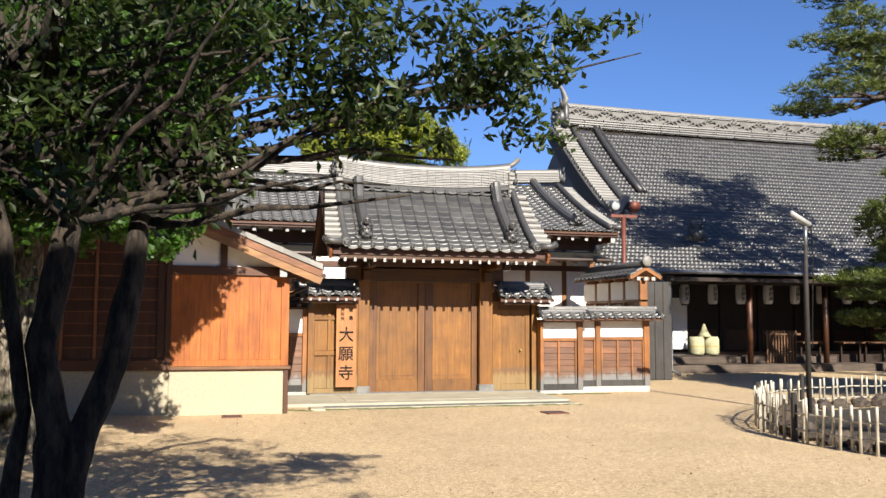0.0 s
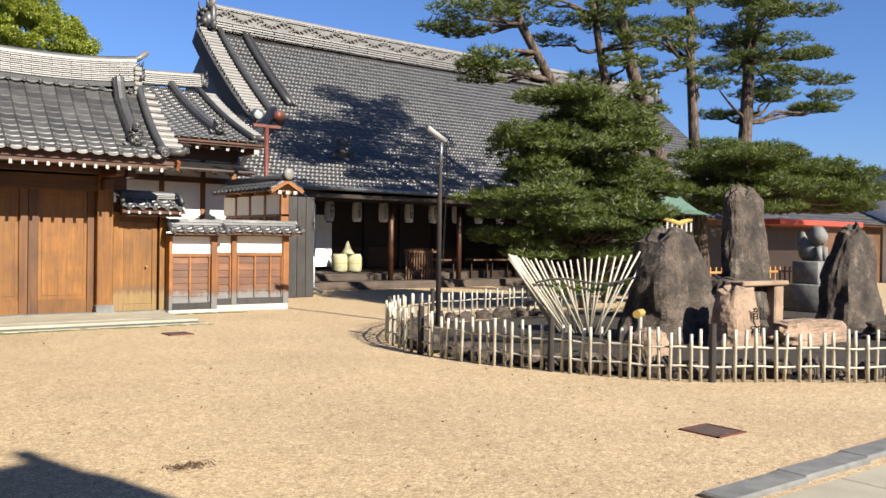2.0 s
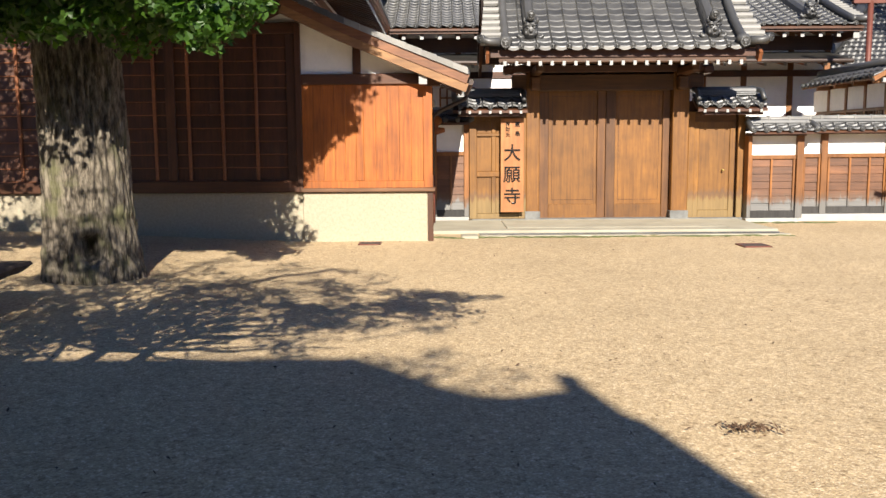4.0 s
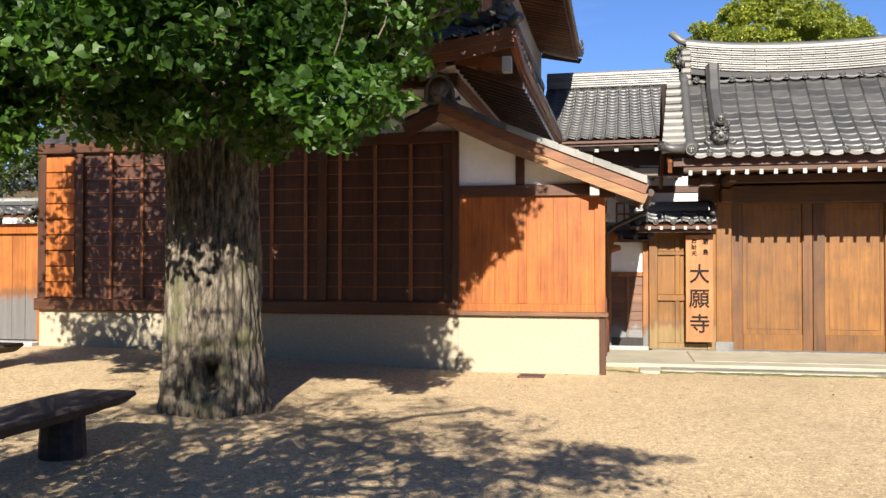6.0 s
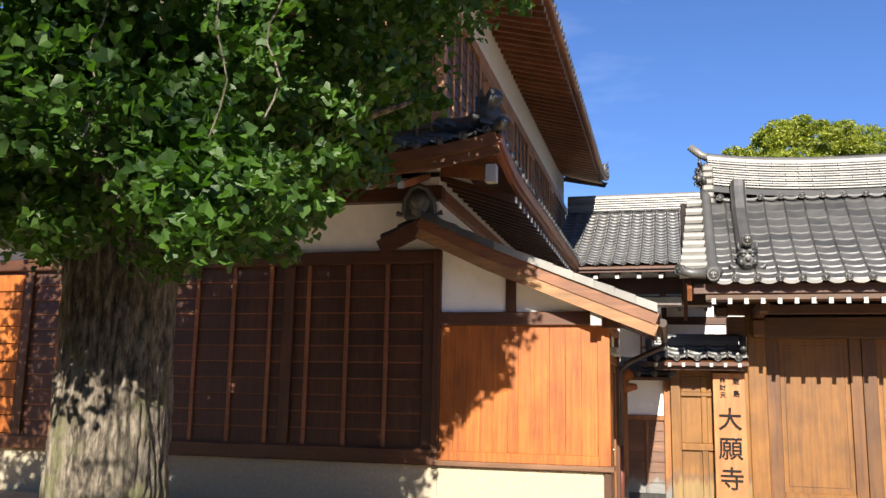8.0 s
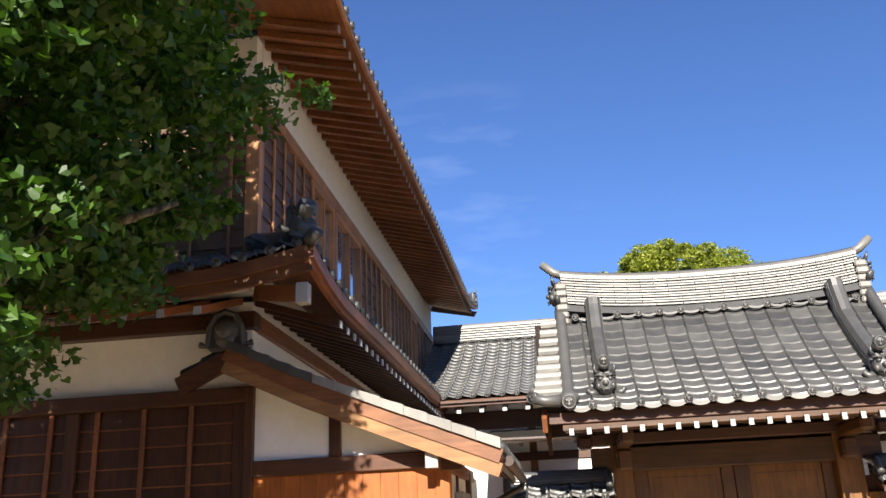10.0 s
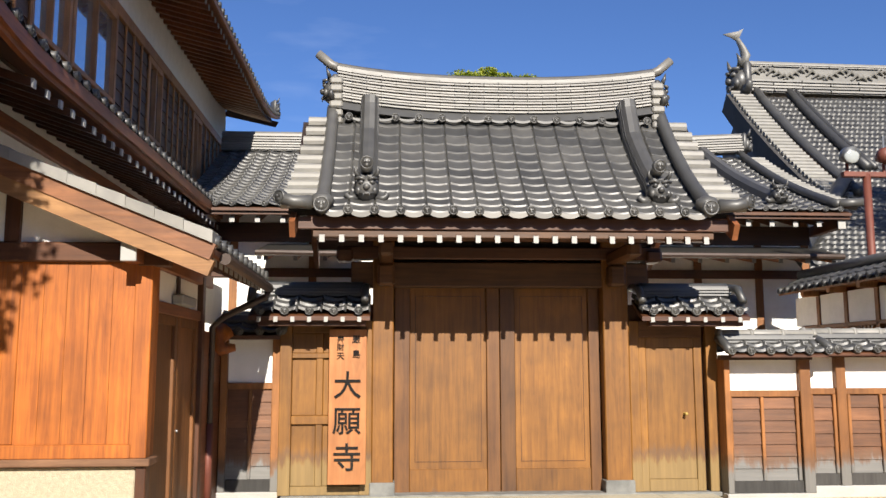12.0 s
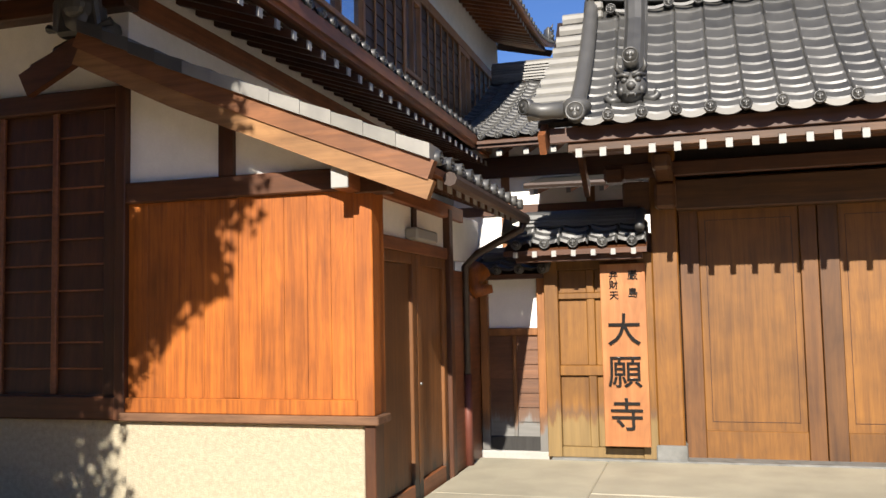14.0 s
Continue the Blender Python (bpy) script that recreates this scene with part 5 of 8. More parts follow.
    for i, (h, z) in enumerate(resample(prof, 0.245)[:-1]):
        sh = Shape()
        x_lo, x_hi = ex - h, ex - h - 0.2245
        dz = 0.2245 * 0.43
        # Upper verge tiles switch to darker tile to paint the shade near the ridge.
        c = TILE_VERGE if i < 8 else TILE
        sh.add([(x_lo, yb - 0.04, z - 0.005), (x_hi, yb - 0.04, z + dz - 0.01), (x_hi, yb - 0.04, z + dz + 0.078), (x_lo, yb - 0.04, z + 0.095),
                (x_lo, yb + 0.2, z - 0.005), (x_hi, yb + 0.2, z + dz - 0.01), (x_hi, yb + 0.2, z + dz + 0.078), (x_lo, yb + 0.2, z + 0.095)],
               [(0, 1, 2, 3), (4, 7, 6, 5), (0, 4, 5, 1), (1, 5, 6, 2), (2, 6, 7, 3), (3, 7, 4, 0)])
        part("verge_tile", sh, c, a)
    rr = Shape().tube([(rx, yb - 0.02, rz + 0.08), (rx, KY + 0.02, rz + 0.08)], 0.1, 10)
    part("annex_ridge", rr, TILE, a, smooth=True)
    block = Shape().box(-0.2, 0.0, -0.02, 0.2, 0.12, 0.2, 0.03).blob((0, 0.05, 0.2), (0.18, 0.09, 0.19), 12, 8).blob((0, -0.03, 0.2), (0.1, 0.05, 0.1), 10, 8)
    block.tube([(-0.28, 0.04, 0.06), (-0.19, 0.02, 0.03), (-0.17, 0.0, 0.22), (-0.1, -0.01, 0.34), (0, -0.01, 0.38), (0.1, -0.01, 0.34), (0.17, 0.0, 0.22), (0.19, 0.02, 0.03), (0.28, 0.04, 0.06)], 0.035, 7)
    om = part("annex_ridge_mask", block, TILE_HALL, a, "dark clay ridge-end mask")
    om.matrix_basis = Matrix.Translation((rx, yb + 0.0, rz - 0.02))
    for i in range(11):
        e = part("eave_disc", DISC, TILE_PALE, a)
        e.matrix_basis = Matrix.Translation((ex + 0.03, yb + 0.12 + i * 0.27, ez + 0.02)) @ Matrix.Rotation(radians(90), 4, "Z")
    rafters(a, yb + 0.35, ye - 0.1, lambda u, h, z: (ex - 0.05 - h, u, z), 0.8, ez - 0.09, ez + 0.24, 0.24, 0.05, 0.06, WOOD_DARK_X, PAINT_WHITE)
    part("gutter", Shape().tube([(ex + 0.05, yb + 0.25, ez - 0.1), (ex + 0.05, ye, ez - 0.12)], 0.05, 8), PIPE, a)
    dp = Shape().tube([(ex + 0.05, ye - 0.05, ez - 0.13), (ex + 0.03, ye - 0.1, ez - 0.22), (1.25, 17.98, 2.12), (1.12, 17.98, 2.0), (1.12, 17.98, 0.1)], 0.038, 8)
    part("downpipe", dp, PIPE, a, "brown metal downpipe", True)
    part("downpipe_sleeve", Shape().tube([(1.12, 17.98, 0.08), (1.12, 17.98, 0.95)], 0.046, 8), IRON_RED, a, smooth=True)
    # side wall with the double doors
    xs = x1 - 0.03
    box_part("side_post", (xs - 0.1, y + 0.12, 0.86, xs + 0.04, 15.66, 2.5), WOOD_ORANGE, a)
    box_part("side_post", (xs - 0.1, 17.38, 0.0, xs + 0.04, 17.5, 2.5), WOOD_DARK, a)
    box_part("side_head", (xs - 0.08, 15.66, 2.04, xs + 0.02, 17.38, 2.14), WOOD_DARK_Y, a)
    box_part("side_top", (xs - 0.08, 15.5, 2.42, xs + 0.03, 17.92, 2.55), WOOD_DARK_Y, a)
    box_part("side_plaster", (xs - 0.07, 15.66, 2.14, xs - 0.02, 17.38, 2.42), PLASTER, a)
    box_part("side_strut", (xs - 0.05, 16.46, 2.14, xs + 0.0, 16.56, 2.42), WOOD_DARK, a)
    for u0, u1 in ((15.67, 16.505), (16.525, 17.37)):
        d = box_part("door", (xs - 0.05, u0 + 0.1, 0.2, xs - 0.03, u1 - 0.1, 1.95), WOOD_DOOR, a, "closed brown timber entrance door")
        box_part("door_stile", (xs - 0.06, u0, 0.05, xs + 0.0, u0 + 0.1, 2.04), WOOD_DOOR, d)
        box_part("door_stile", (xs - 0.06, u1 - 0.1, 0.05, xs + 0.0, u1, 2.04), WOOD_DOOR, d)
        box_part("door_rail", (xs - 0.06, u0 + 0.1, 0.05, xs + 0.0, u1 - 0.1, 0.2), WOOD_DARK_Y, d)
        box_part("door_rail", (xs - 0.06, u0 + 0.1, 1.95, xs + 0.0, u1 - 0.1, 2.04), WOOD_DOOR, d)
    part("door_lock", Shape().tube([(xs - 0.01, 16.58, 0.98), (xs + 0.015, 16.58, 0.98)], 0.014, 10), STEEL, a)
    box_part("link_board", (xs - 0.08, 17.5, 0.0, xs + 0.0, 18.66, 1.95), WOOD_DARK_Y, a)
    box_part("link_plaster", (xs - 0.07, 17.5, 2.05, xs - 0.01, 18.66, 2.5), PLASTER, a)
    box_part("back_core", (x0, 16.0, 0.0, xs - 0.12, 17.9, 2.6), WOOD_DARK, a)
    lamp = thing("porch_lamp", "small pale rectangular lamp box over the entrance doors", "lamp", at=(0, 0, 0))
    box_part("lamp_body", (xs - 0.02, 16.3, 2.14, xs + 0.09, 16.85, 2.24), PAINT_WHITE, lamp, "", 0.015)
    box_part("lamp_plate", (xs - 0.03, 16.4, 2.16, xs - 0.015, 16.75, 2.22), STEEL, lamp)


annex()


# ---------------------------------------------------------------- walls beside the gate
def wall_bay(parent, x0, x1, y, z0, posts, battens, zb=1.2, zp=1.63):
    box_part("footing", (x0 - 0.02, y - 0.06, -0.15, x1 + 0.02, y + 0.25, z0), CONCRETE, parent, "pale concrete footing", 0.01)
    box_part("plaster", (x0, y + 0.03, zb + 0.07, x1, y + 0.18, zp + 0.05), PLASTER, parent, "white plaster band")
    box_part("core", (x0, y + 0.04, z0, x1, y + 0.16, zb), WOOD_GREY, parent)
    box_part("mid_rail", (x0, y - 0.01, zb, x1, y + 0.1, zb + 0.075), WOOD_WALLPOST, parent)
    box_part("foot_rail", (x0, y - 0.015, z0, x1, y + 0.1, z0 + 0.14), WOOD_GREY, parent)
    boarding(parent, x0, x1, y + 0.03, z0 + 0.14, zb, battens, 0.145, WOOD_BOARD, WOOD_WALLPOST, 0.04)
    for px, w in posts:
        box_part("post", (px - w / 2, y - 0.05, z0, px + w / 2, y + 0.18, zp + 0.02), WOOD_WALLPOST, parent)
    box_part("wall_plate", (x0 - 0.05, y - 0.09, zp, x1 + 0.1, y + 0.02, zp + 0.06), WOOD_DARK_X, parent)


def wall_roof(parent, x0, x1, y, z):
    pr = [(0.0, z), (0.16, z + 0.06), (0.31, z + 0.13)]
    pl = lambda u, h, q: (u, y - 0.28 + h, q)
    tiled_slope("wall_roof_tiles", parent, pr, x0, x1, pl, 0.225, 0.16, 0.04)
    tiled_slope("wall_roof_back_tiles", parent, pr, x0, x1, lambda u, h, q: (u, y + 0.44 - h, q), 0.225, 0.16, 0.04)
    deck("wall_roof_boarding", parent, pr, x0, x1, pl, WOOD_DARK_X, 0.03, 0.03)
    eave_discs(parent, x0 + 0.0, x1, lambda u, h, q: (u, y - 0.31, z + 0.02), 0.225)
    ridge_bar("wall_ridge", parent, [(x0, y + 0.08, z + 0.1), (x1, y + 0.08, z + 0.1)], 2, 0.13, 0.11, (0, 1, 0), TILE)
    part("wall_ridge_cap", Shape().tube([(x0, y + 0.08, z + 0.21), (x1, y + 0.08, z + 0.21)], 0.065, 10), TILE_VERGE, parent, smooth=True)
    n = max(1, round((x1 - x0) / 0.33))
    for i in range(n + 1):
        xx = x0 + (x1 - x0) * i / n
        part("cap_joint", Shape().tube([(xx - 0.02, y + 0.08, z + 0.21), (xx + 0.02, y + 0.08, z + 0.21)], 0.076, 10), TILE_VERGE, parent, smooth=True)
    for xx, s in ((x0, -1), (x1, 1)):
        part("wall_roof_end", Shape().tube([(xx, y + 0.08, z + 0.17), (xx + s * 0.02, y - 0.1, z + 0.12), (xx + s * 0.03, y - 0.3, z + 0.02)], [0.06, 0.055, 0.05], 8), TILE, parent, smooth=True)


def precinct_walls():
    w = thing("boundary_wall", "low boundary wall of lapped boards and white plaster under grey tiles", "wall", kind="structure")
    wall_bay(w, 7.0, 7.95, 18.28, 0.1, ((7.03, 0.07), (7.97, 0.13)), (7.07, 7.45, 7.87))
    wall_bay(w, 8.02, 9.75, 18.42, 0.16, ((8.05, 0.07), (8.48, 0.12), (9.72, 0.14)), (8.12, 8.4, 8.58, 8.98, 9.35, 9.64), 1.22, 1.66)
    wall_roof(w, 7.0, 8.15, 18.28, 1.72)
    wall_roof(w, 8.1, 10.0, 18.42, 1.74)
    n = thing("narrow_wall", "narrow weathered board and plaster wall beside the gate", "wall", kind="structure")
    wall_bay(n, 0.98, 1.8, 18.62, 0.13, ((1.15, 0.08), (1.76, 0.1)), (1.46,), 1.3, 1.88)
    wall_roof(n, 1.12, 1.82, 18.62, 1.95)
    b = Shape()
    b.tube([(1.2, 18.3, 1.98), (1.12, 18.2, 1.86), (1.2, 18.16, 1.76), (1.34, 18.2, 1.78)], [0.12, 0.11, 0.08, 0.04], 8)
    part("carved_corbel", b, WOOD_ORANGE, n, "carved orange corbel", True)
    f = thing("yard_fence", "weathered grey board fence beside the hall", "fence")
    for i in range(7):
        box_part("fence_board", (10.35 + i * 0.26, 21.5, 0.05, 10.6 + i * 0.26, 21.54, 2.75 + 0.0), WOOD_GREY, f)
    box_part("fence_rail", (10.3, 21.54, 2.4, 12.16, 21.6, 2.5), WOOD_GREY, f)
    box_part("fence_rail", (10.3, 21.54, 0.4, 12.16, 21.6, 0.5), WOOD_GREY, f)
    # roofed plaster wall running back from the boundary wall
    p = thing("roofed_wall", "white plaster wall with orange posts under narrow roof tiles", "wall")
    ya, yb, xm, hw, ze, zr = 19.2, 22.6, 10.15, 0.42, 2.78, 3.02
    pr = [(0, ze), (0.2, ze + 0.11), (0.41, zr)]
    for sgn in (-1, 1):
        pl = lambda u, h, z, sgn=sgn: (xm + sgn * (hw - h), u, z)
        tiled_slope("roof_tiles", p, pr, ya, yb, pl, 0.24, 0.2, 0.04)
        deck("roof_boarding", p, pr, ya, yb, pl, WOOD_FRAME, 0.03, 0.03)
    for i in range(14):
        e = part("eave_disc", DISC, TILE_PALE, p)
        e.matrix_basis = Matrix.Translation((xm - hw - 0.02, ya + 0.1 + i * 0.25, ze + 0.02)) @ Matrix.Rotation(radians(-90), 4, "Z")
    part("roof_ridge", Shape().tube([(xm, ya - 0.05, zr + 0.06), (xm, yb, zr + 0.06)], 0.085, 10), TILE, p, smooth=True)
    part("ridge_boss", Shape().blob((xm, ya - 0.08, zr + 0.12), (0.14, 0.06, 0.14), 10, 8), TILE_VERGE, p, smooth=True)
    gb = Shape().sweep([(xm - hw, ya + 0.0, ze - 0.05), (xm, ya + 0.0, zr - 0.05), (xm + hw, ya + 0.0, ze - 0.05)], [(-0.03, -0.05), (0.03, -0.05), (0.03, 0.04), (-0.03, 0.04)], (0, 1, 0))
    part("gable_board", gb, WOOD_WALLPOST, p)
    for dx in (-0.2, 0.0, 0.2):
        box_part("painted_end", (xm + dx - 0.05, ya - 0.03, ze - 0.12, xm + dx + 0.05, ya + 0.05, ze - 0.03), PAINT_WHITE, p)
    for y0 in (19.3, 20.15, 21.0, 21.85):
        box_part("plaster_panel", (xm - 0.08, y0 + 0.1, 2.2, xm + 0.08, y0 + 0.85, 2.68), PLASTER, p)
        for k in range(7):
            box_part("lattice_slat", (xm - 0.05, y0 + 0.14 + k * 0.105, 2.02, xm - 0.02, y0 + 0.19 + k * 0.105, 2.16), WOOD_WALLPOST, p)
        box_part("lower_panel", (xm - 0.06, y0 + 0.1, 0.1, xm + 0.06, y0 + 0.85, 2.0), PLASTER, p)
        box_part("post", (xm - 0.1, y0, 0.0, xm + 0.1, y0 + 0.1, 2.74), WOOD_WALLPOST, p)
        box_part("bracket", (xm - 0.36, y0 + 0.0, 2.66, xm + 0.36, y0 + 0.1, 2.76), WOOD_FRAME, p)
    box_part("rail", (xm - 0.1, 19.3, 2.14, xm + 0.1, 22.5, 2.2), WOOD_WALLPOST, p)
    box_part("rail", (xm - 0.1, 19.3, 1.96, xm + 0.1, 22.5, 2.03), WOOD_WALLPOST, p)


precinct_walls()


# ---------------------------------------------------------------- long building behind the gate
def rear_range():
    r = thing("rear_building", "long white-plastered building with dark timber posts and a grey tiled roof", "building")
    ey, ez, ry, rz = 22.75, 4.25, 27.0, 6.2
    x0, x1 = -0.6, 11.0
    prof = curve_profile(ry - ey - 0.1, ez, rz, 0.25)
    fr = lambda u, h, z: (u, ey + h, z)
    bk = lambda u, h, z: (u, 2 * ry - ey - h, z)
    tiled_slope("front_tiles", r, prof, x0, x1, fr, 0.27, 0.25, 0.045, TILE)
    deck("roof_boarding", r, prof, x0, x1 + 0.2, fr, WOOD_DARK_X)
    deck("roof_back", r, prof, x0, x1 + 0.2, bk, TILE, 0.0, 0.08)
    ridge_bar("main_ridge", r, [(x0, ry, rz), (6.0, ry, rz), (9.5, ry, rz + 0.03), (x1 + 0.1, ry, rz + 0.12)], 6, 0.18, 0.42, (0, 1, 0), TILE_PALE, label="pale stacked ridge tiles")
    for i, (h, z) in enumerate(resample(prof, 0.2)[1:-1]):
        part("verge_tile", Shape().tube([(x1, ey + h, z + 0.06), (x1 + 0.4, ey + h, z + 0.05)], [0.07, 0.075], 8), TILE_VERGE, r)
    part("verge_roll", Shape().tube([(x1 - 0.02, ey + h, z + 0.1) for h, z in prof], 0.085, 8), TILE, r, smooth=True)
    sec = [(-0.12, 0), (0.12, 0), (0.11, 0.12), (0.06, 0.2), (-0.06, 0.2), (-0.11, 0.12)]
    part("descending_ridge", Shape().sweep([(10.1, ey + h, z + 0.04) for h, z in prof if h > 0.45], sec, (1, 0, 0)), TILE, r)
    m = part("ridge_mask", ONI, TILE_PALE, r)
    m.matrix_basis = Matrix.Translation((10.1, ey + 0.4, ez + 0.2)) @ Matrix.Scale(1.15, 4)
    m = part("ridge_mask", ONI, TILE_PALE, r)
    m.matrix_basis = Matrix.Translation((x1 + 0.15, ry, rz + 0.1)) @ Matrix.Rotation(radians(90), 4, "Z") @ Matrix.Scale(1.5, 4)
    part("corner_roll", Shape().tube([(x1, ey + 0.05, ez + 0.12), (x1 + 0.4, ey - 0.05, ez + 0.14)], [0.09, 0.075], 8), TILE, r, smooth=True)
    eave_discs(r, x0 + 0.2, x1, lambda u, h, z: (u, ey - 0.02, ez + 0.02), 0.27)
    box_part("fascia", (x0, ey + 0.05, ez - 0.16, x1 + 0.2, ey + 0.12, ez - 0.04), WOOD_DARK_X, r)
    rafters(r, x0 + 1.0, x1 + 0.1, lambda u, h, z: (u, ey + 0.15 + h, z), 1.1, ez - 0.18, ez + 0.15, 0.42, 0.08, 0.09, WOOD_DARK_Y, PAINT_WHITE)
    box_part("corner_beam", (x1 + 0.0, ey + 0.12, ez - 0.3, x1 + 0.14, 24, ez - 0.12), WOOD_DARK_Y, r)
    box_part("corner_beam_end", (x1 - 0.002, ey + 0.1, ez - 0.32, x1 + 0.142, ey + 0.125, ez - 0.1), PAINT_WHITE, r)
    # lower metal canopy, two stretches
    for a, b in ((0.9, 2.6), (6.3, 10.75)):
        c = Shape().add([(a, 22.3, 3.42), (b, 22.3, 3.42), (b, 23.9, 3.75), (a, 23.9, 3.75), (a, 22.3, 3.35), (b, 22.3, 3.35), (b, 23.9, 3.68), (a, 23.9, 3.68)],
                        [(0, 1, 2, 3), (4, 7, 6, 5), (0, 4, 5, 1), (1, 5, 6, 2), (2, 6, 7, 3), (3, 7, 4, 0)])
        part("canopy_sheet", c, METAL_DARK, r, "dark sheet-metal canopy")
        rafters(r, a + 0.15, b - 0.1, lambda u, h, z: (u, 22.42 + h, z), 1.2, 3.35, 3.6, 0.45, 0.06, 0.08, WOOD_DARK_Y, PAINT_WHITE)
        part("gutter", Shape().tube([(a, 22.27, 3.38), (b, 22.27, 3.36)], 0.05, 8), PIPE, r)
    wy = 23.75
    box_part("wall", (x0, wy, 0.0, x1 - 0.1, wy + 0.2, 4.6), PLASTER, r, "white plaster wall")
    for x in (0.3, 1.7, 7.2, 7.75, 8.75, 9.9, 10.8):
        box_part("post", (x - 0.07, wy - 0.03, 0.0, x + 0.07, wy + 0.1, 4.2), WOOD_WALLPOST, r)
    box_part("rail", (x0, wy - 0.04, 3.12, x1 - 0.1, wy + 0.06, 3.28), WOOD_DARK_X, r)
    box_part("upper_rail", (x0, wy - 0.04, 3.75, x1 - 0.1, wy + 0.06, 4.1), WOOD_DARK_X, r)
    box_part("gable_wall", (x1 - 0.3, wy, 0.0, x1 - 0.1, 30.2, 4.6), PLASTER, r)
    sh = Shape().add([(x1 - 0.2, ey + 0.9, ez + 0.2), (x1 - 0.2, 2 * ry - ey - 0.9, ez + 0.2), (x1 - 0.2, ry, rz), (x1 - 0.1, ey + 0.9, ez + 0.2), (x1 - 0.1, 2 * ry - ey - 0.9, ez + 0.2), (x1 - 0.1, ry, rz)],
                     [(0, 1, 2), (3, 5, 4), (0, 3, 4, 1), (1, 4, 5, 2), (2, 5, 3, 0)])
    part("gable_boarding", sh, WOOD_DARK, r)
    # lattice window by the annex
    w = new("lattice_window")
    w.parent = r
    box_part("pane", (1.25, wy - 0.02, 1.9, 2.1, wy - 0.01, 2.9), PAPER, w, "pale paper pane", 0.0005)
    for i in range(6):
        x = 1.25 + 0.85 * i / 5
        box_part("bar", (x - 0.02, wy - 0.06, 1.9, x + 0.02, wy - 0.02, 2.9), WOOD_WALLPOST, w)
    for i in range(5):
        z = 1.9 + i * 0.25
        box_part("bar", (1.25, wy - 0.05, z - 0.018, 2.1, wy - 0.022, z + 0.018), WOOD_WALLPOST, w)


rear_range()


# ---------------------------------------------------------------- main hall
def hall():
    h = thing("temple_hall", "large old temple hall with vast grey roof and dark porch", "building")
    ey, ez, ry, rz = 23.8, 3.2, 33.5, 9.75
    prof = curve_profile(ry - ey - 0.2, ez, rz, 0.3)
    xg, xe = 14.3, 10.6                      # gable line, eave corner
    xr, xre = 41.0, 44.5
    hg = 4.6                                 # inward run of the side skirt
    fr = lambda u, hh, z: (u, ey + hh, z)

    def span(hh):
        if hh < hg:
            return (xe + (xg - 0.9 - xe) * hh / hg, xre - (xre - xr) * hh / hg)
        return (xg - 0.9, xr)
    tiled_slope("front_tiles", h, prof, xe, xre, fr, 0.3, 0.3, 0.06, TILE_HALL, False, span, 6, step=0.045)
    deck("roof_boarding", h, prof, xg - 0.7, xr, fr, WOOD_HALL_SHADE, 0.06, 0.1)
    lo = [q for q in prof if q[0] < hg + 0.3]
    deck("lower_boarding", h, lo, xe + 1.6, xre - 1, fr, WOOD_HALL_SHADE, 0.06, 0.1)
    deck("roof_back", h, prof, xg, xr, lambda u, hh, z: (u, 2 * ry - ey - hh, z), TILE_HALL, 0.0, 0.1)
    # side skirt
    zs = lambda hh: prof[0][1] + (next(z for q, z in prof if q >= hg) - ez) * hh / (xg - xe)
    sk = [(0, ez), ((xg - xe) * 0.5, zs((xg - xe) * 0.5) - 0.1), (xg - xe, zs(xg - xe))]
    tiled_slope("skirt_tiles", h, sk, ey, 2 * ry - ey, lambda u, hh, z: (xe + hh, u, z), 0.3, 0.3, 0.055, TILE_HALL, False, lambda hh: (ey + hh * hg / (xg - xe), 2 * ry - ey - hh), 6)
    part("hip_ridge", Shape().tube([(xe + (xg - xe) * t, ey + hg * t, ez + 0.2 + (zs(xg - xe) - ez) * t) for t in (0, 0.25, 0.5, 0.75, 1.0)], 0.16, 8), TILE_HALL, h, smooth=True)
    # ridge: base courses, openwork band and cap
    n = 30
    rp = [(xg - 0.35 + (xr - xg + 0.4) * i / n, ry, rz + 0.08 * abs(2 * i / n - 1) ** 3) for i in range(n + 1)]
    ridge_bar("ridge_courses", h, rp, 4, 0.32, 0.5, (0, 1, 0), TILE_PALE, label="pale ridge courses")
    part("ridge_band", Shape().sweep([(p[0], p[1], p[2] + 0.42) for p in rp], [(-0.22, 0), (0.22, 0), (0.22, 0.4), (-0.22, 0.4)], (0, 1, 0)), TILE_PALE, h, "weathered carved ridge band")
    cv = Shape()
    random.seed(11)
    for i in range(150):
        t = i / 149
        x = xg + (xr - xg) * t
        z = rz + 0.08 * abs(2 * t - 1) ** 3 + 0.62 + 0.11 * math.sin(i * 0.9)
        cv.tube([(x - 0.16, ry - 0.24, z - 0.06 + 0.05 * math.sin(i * 1.7)), (x, ry - 0.29, z + 0.07), (x + 0.16, ry - 0.24, z - 0.05)], [0.03, 0.06, 0.03], 6)
    part("ridge_carving", cv, TILE_VERGE, h, "carved waves along the ridge")
    ridge_bar("ridge_top", h, [(p[0], p[1], p[2] + 0.82) for p in rp], 2, 0.28, 0.14, (0, 1, 0), TILE_VERGE)
    # gable verge
    pts = resample([q for q in prof if q[0] > 3.4], 0.22)
    for i, (hh, z) in enumerate(pts):
        part("verge_tile", Shape().tube([(xg - 0.82, ey + hh, z + 0.08), (xg - 0.2, ey + hh, z + 0.08)], [0.085, 0.08], 8), TILE_VERGE, h)
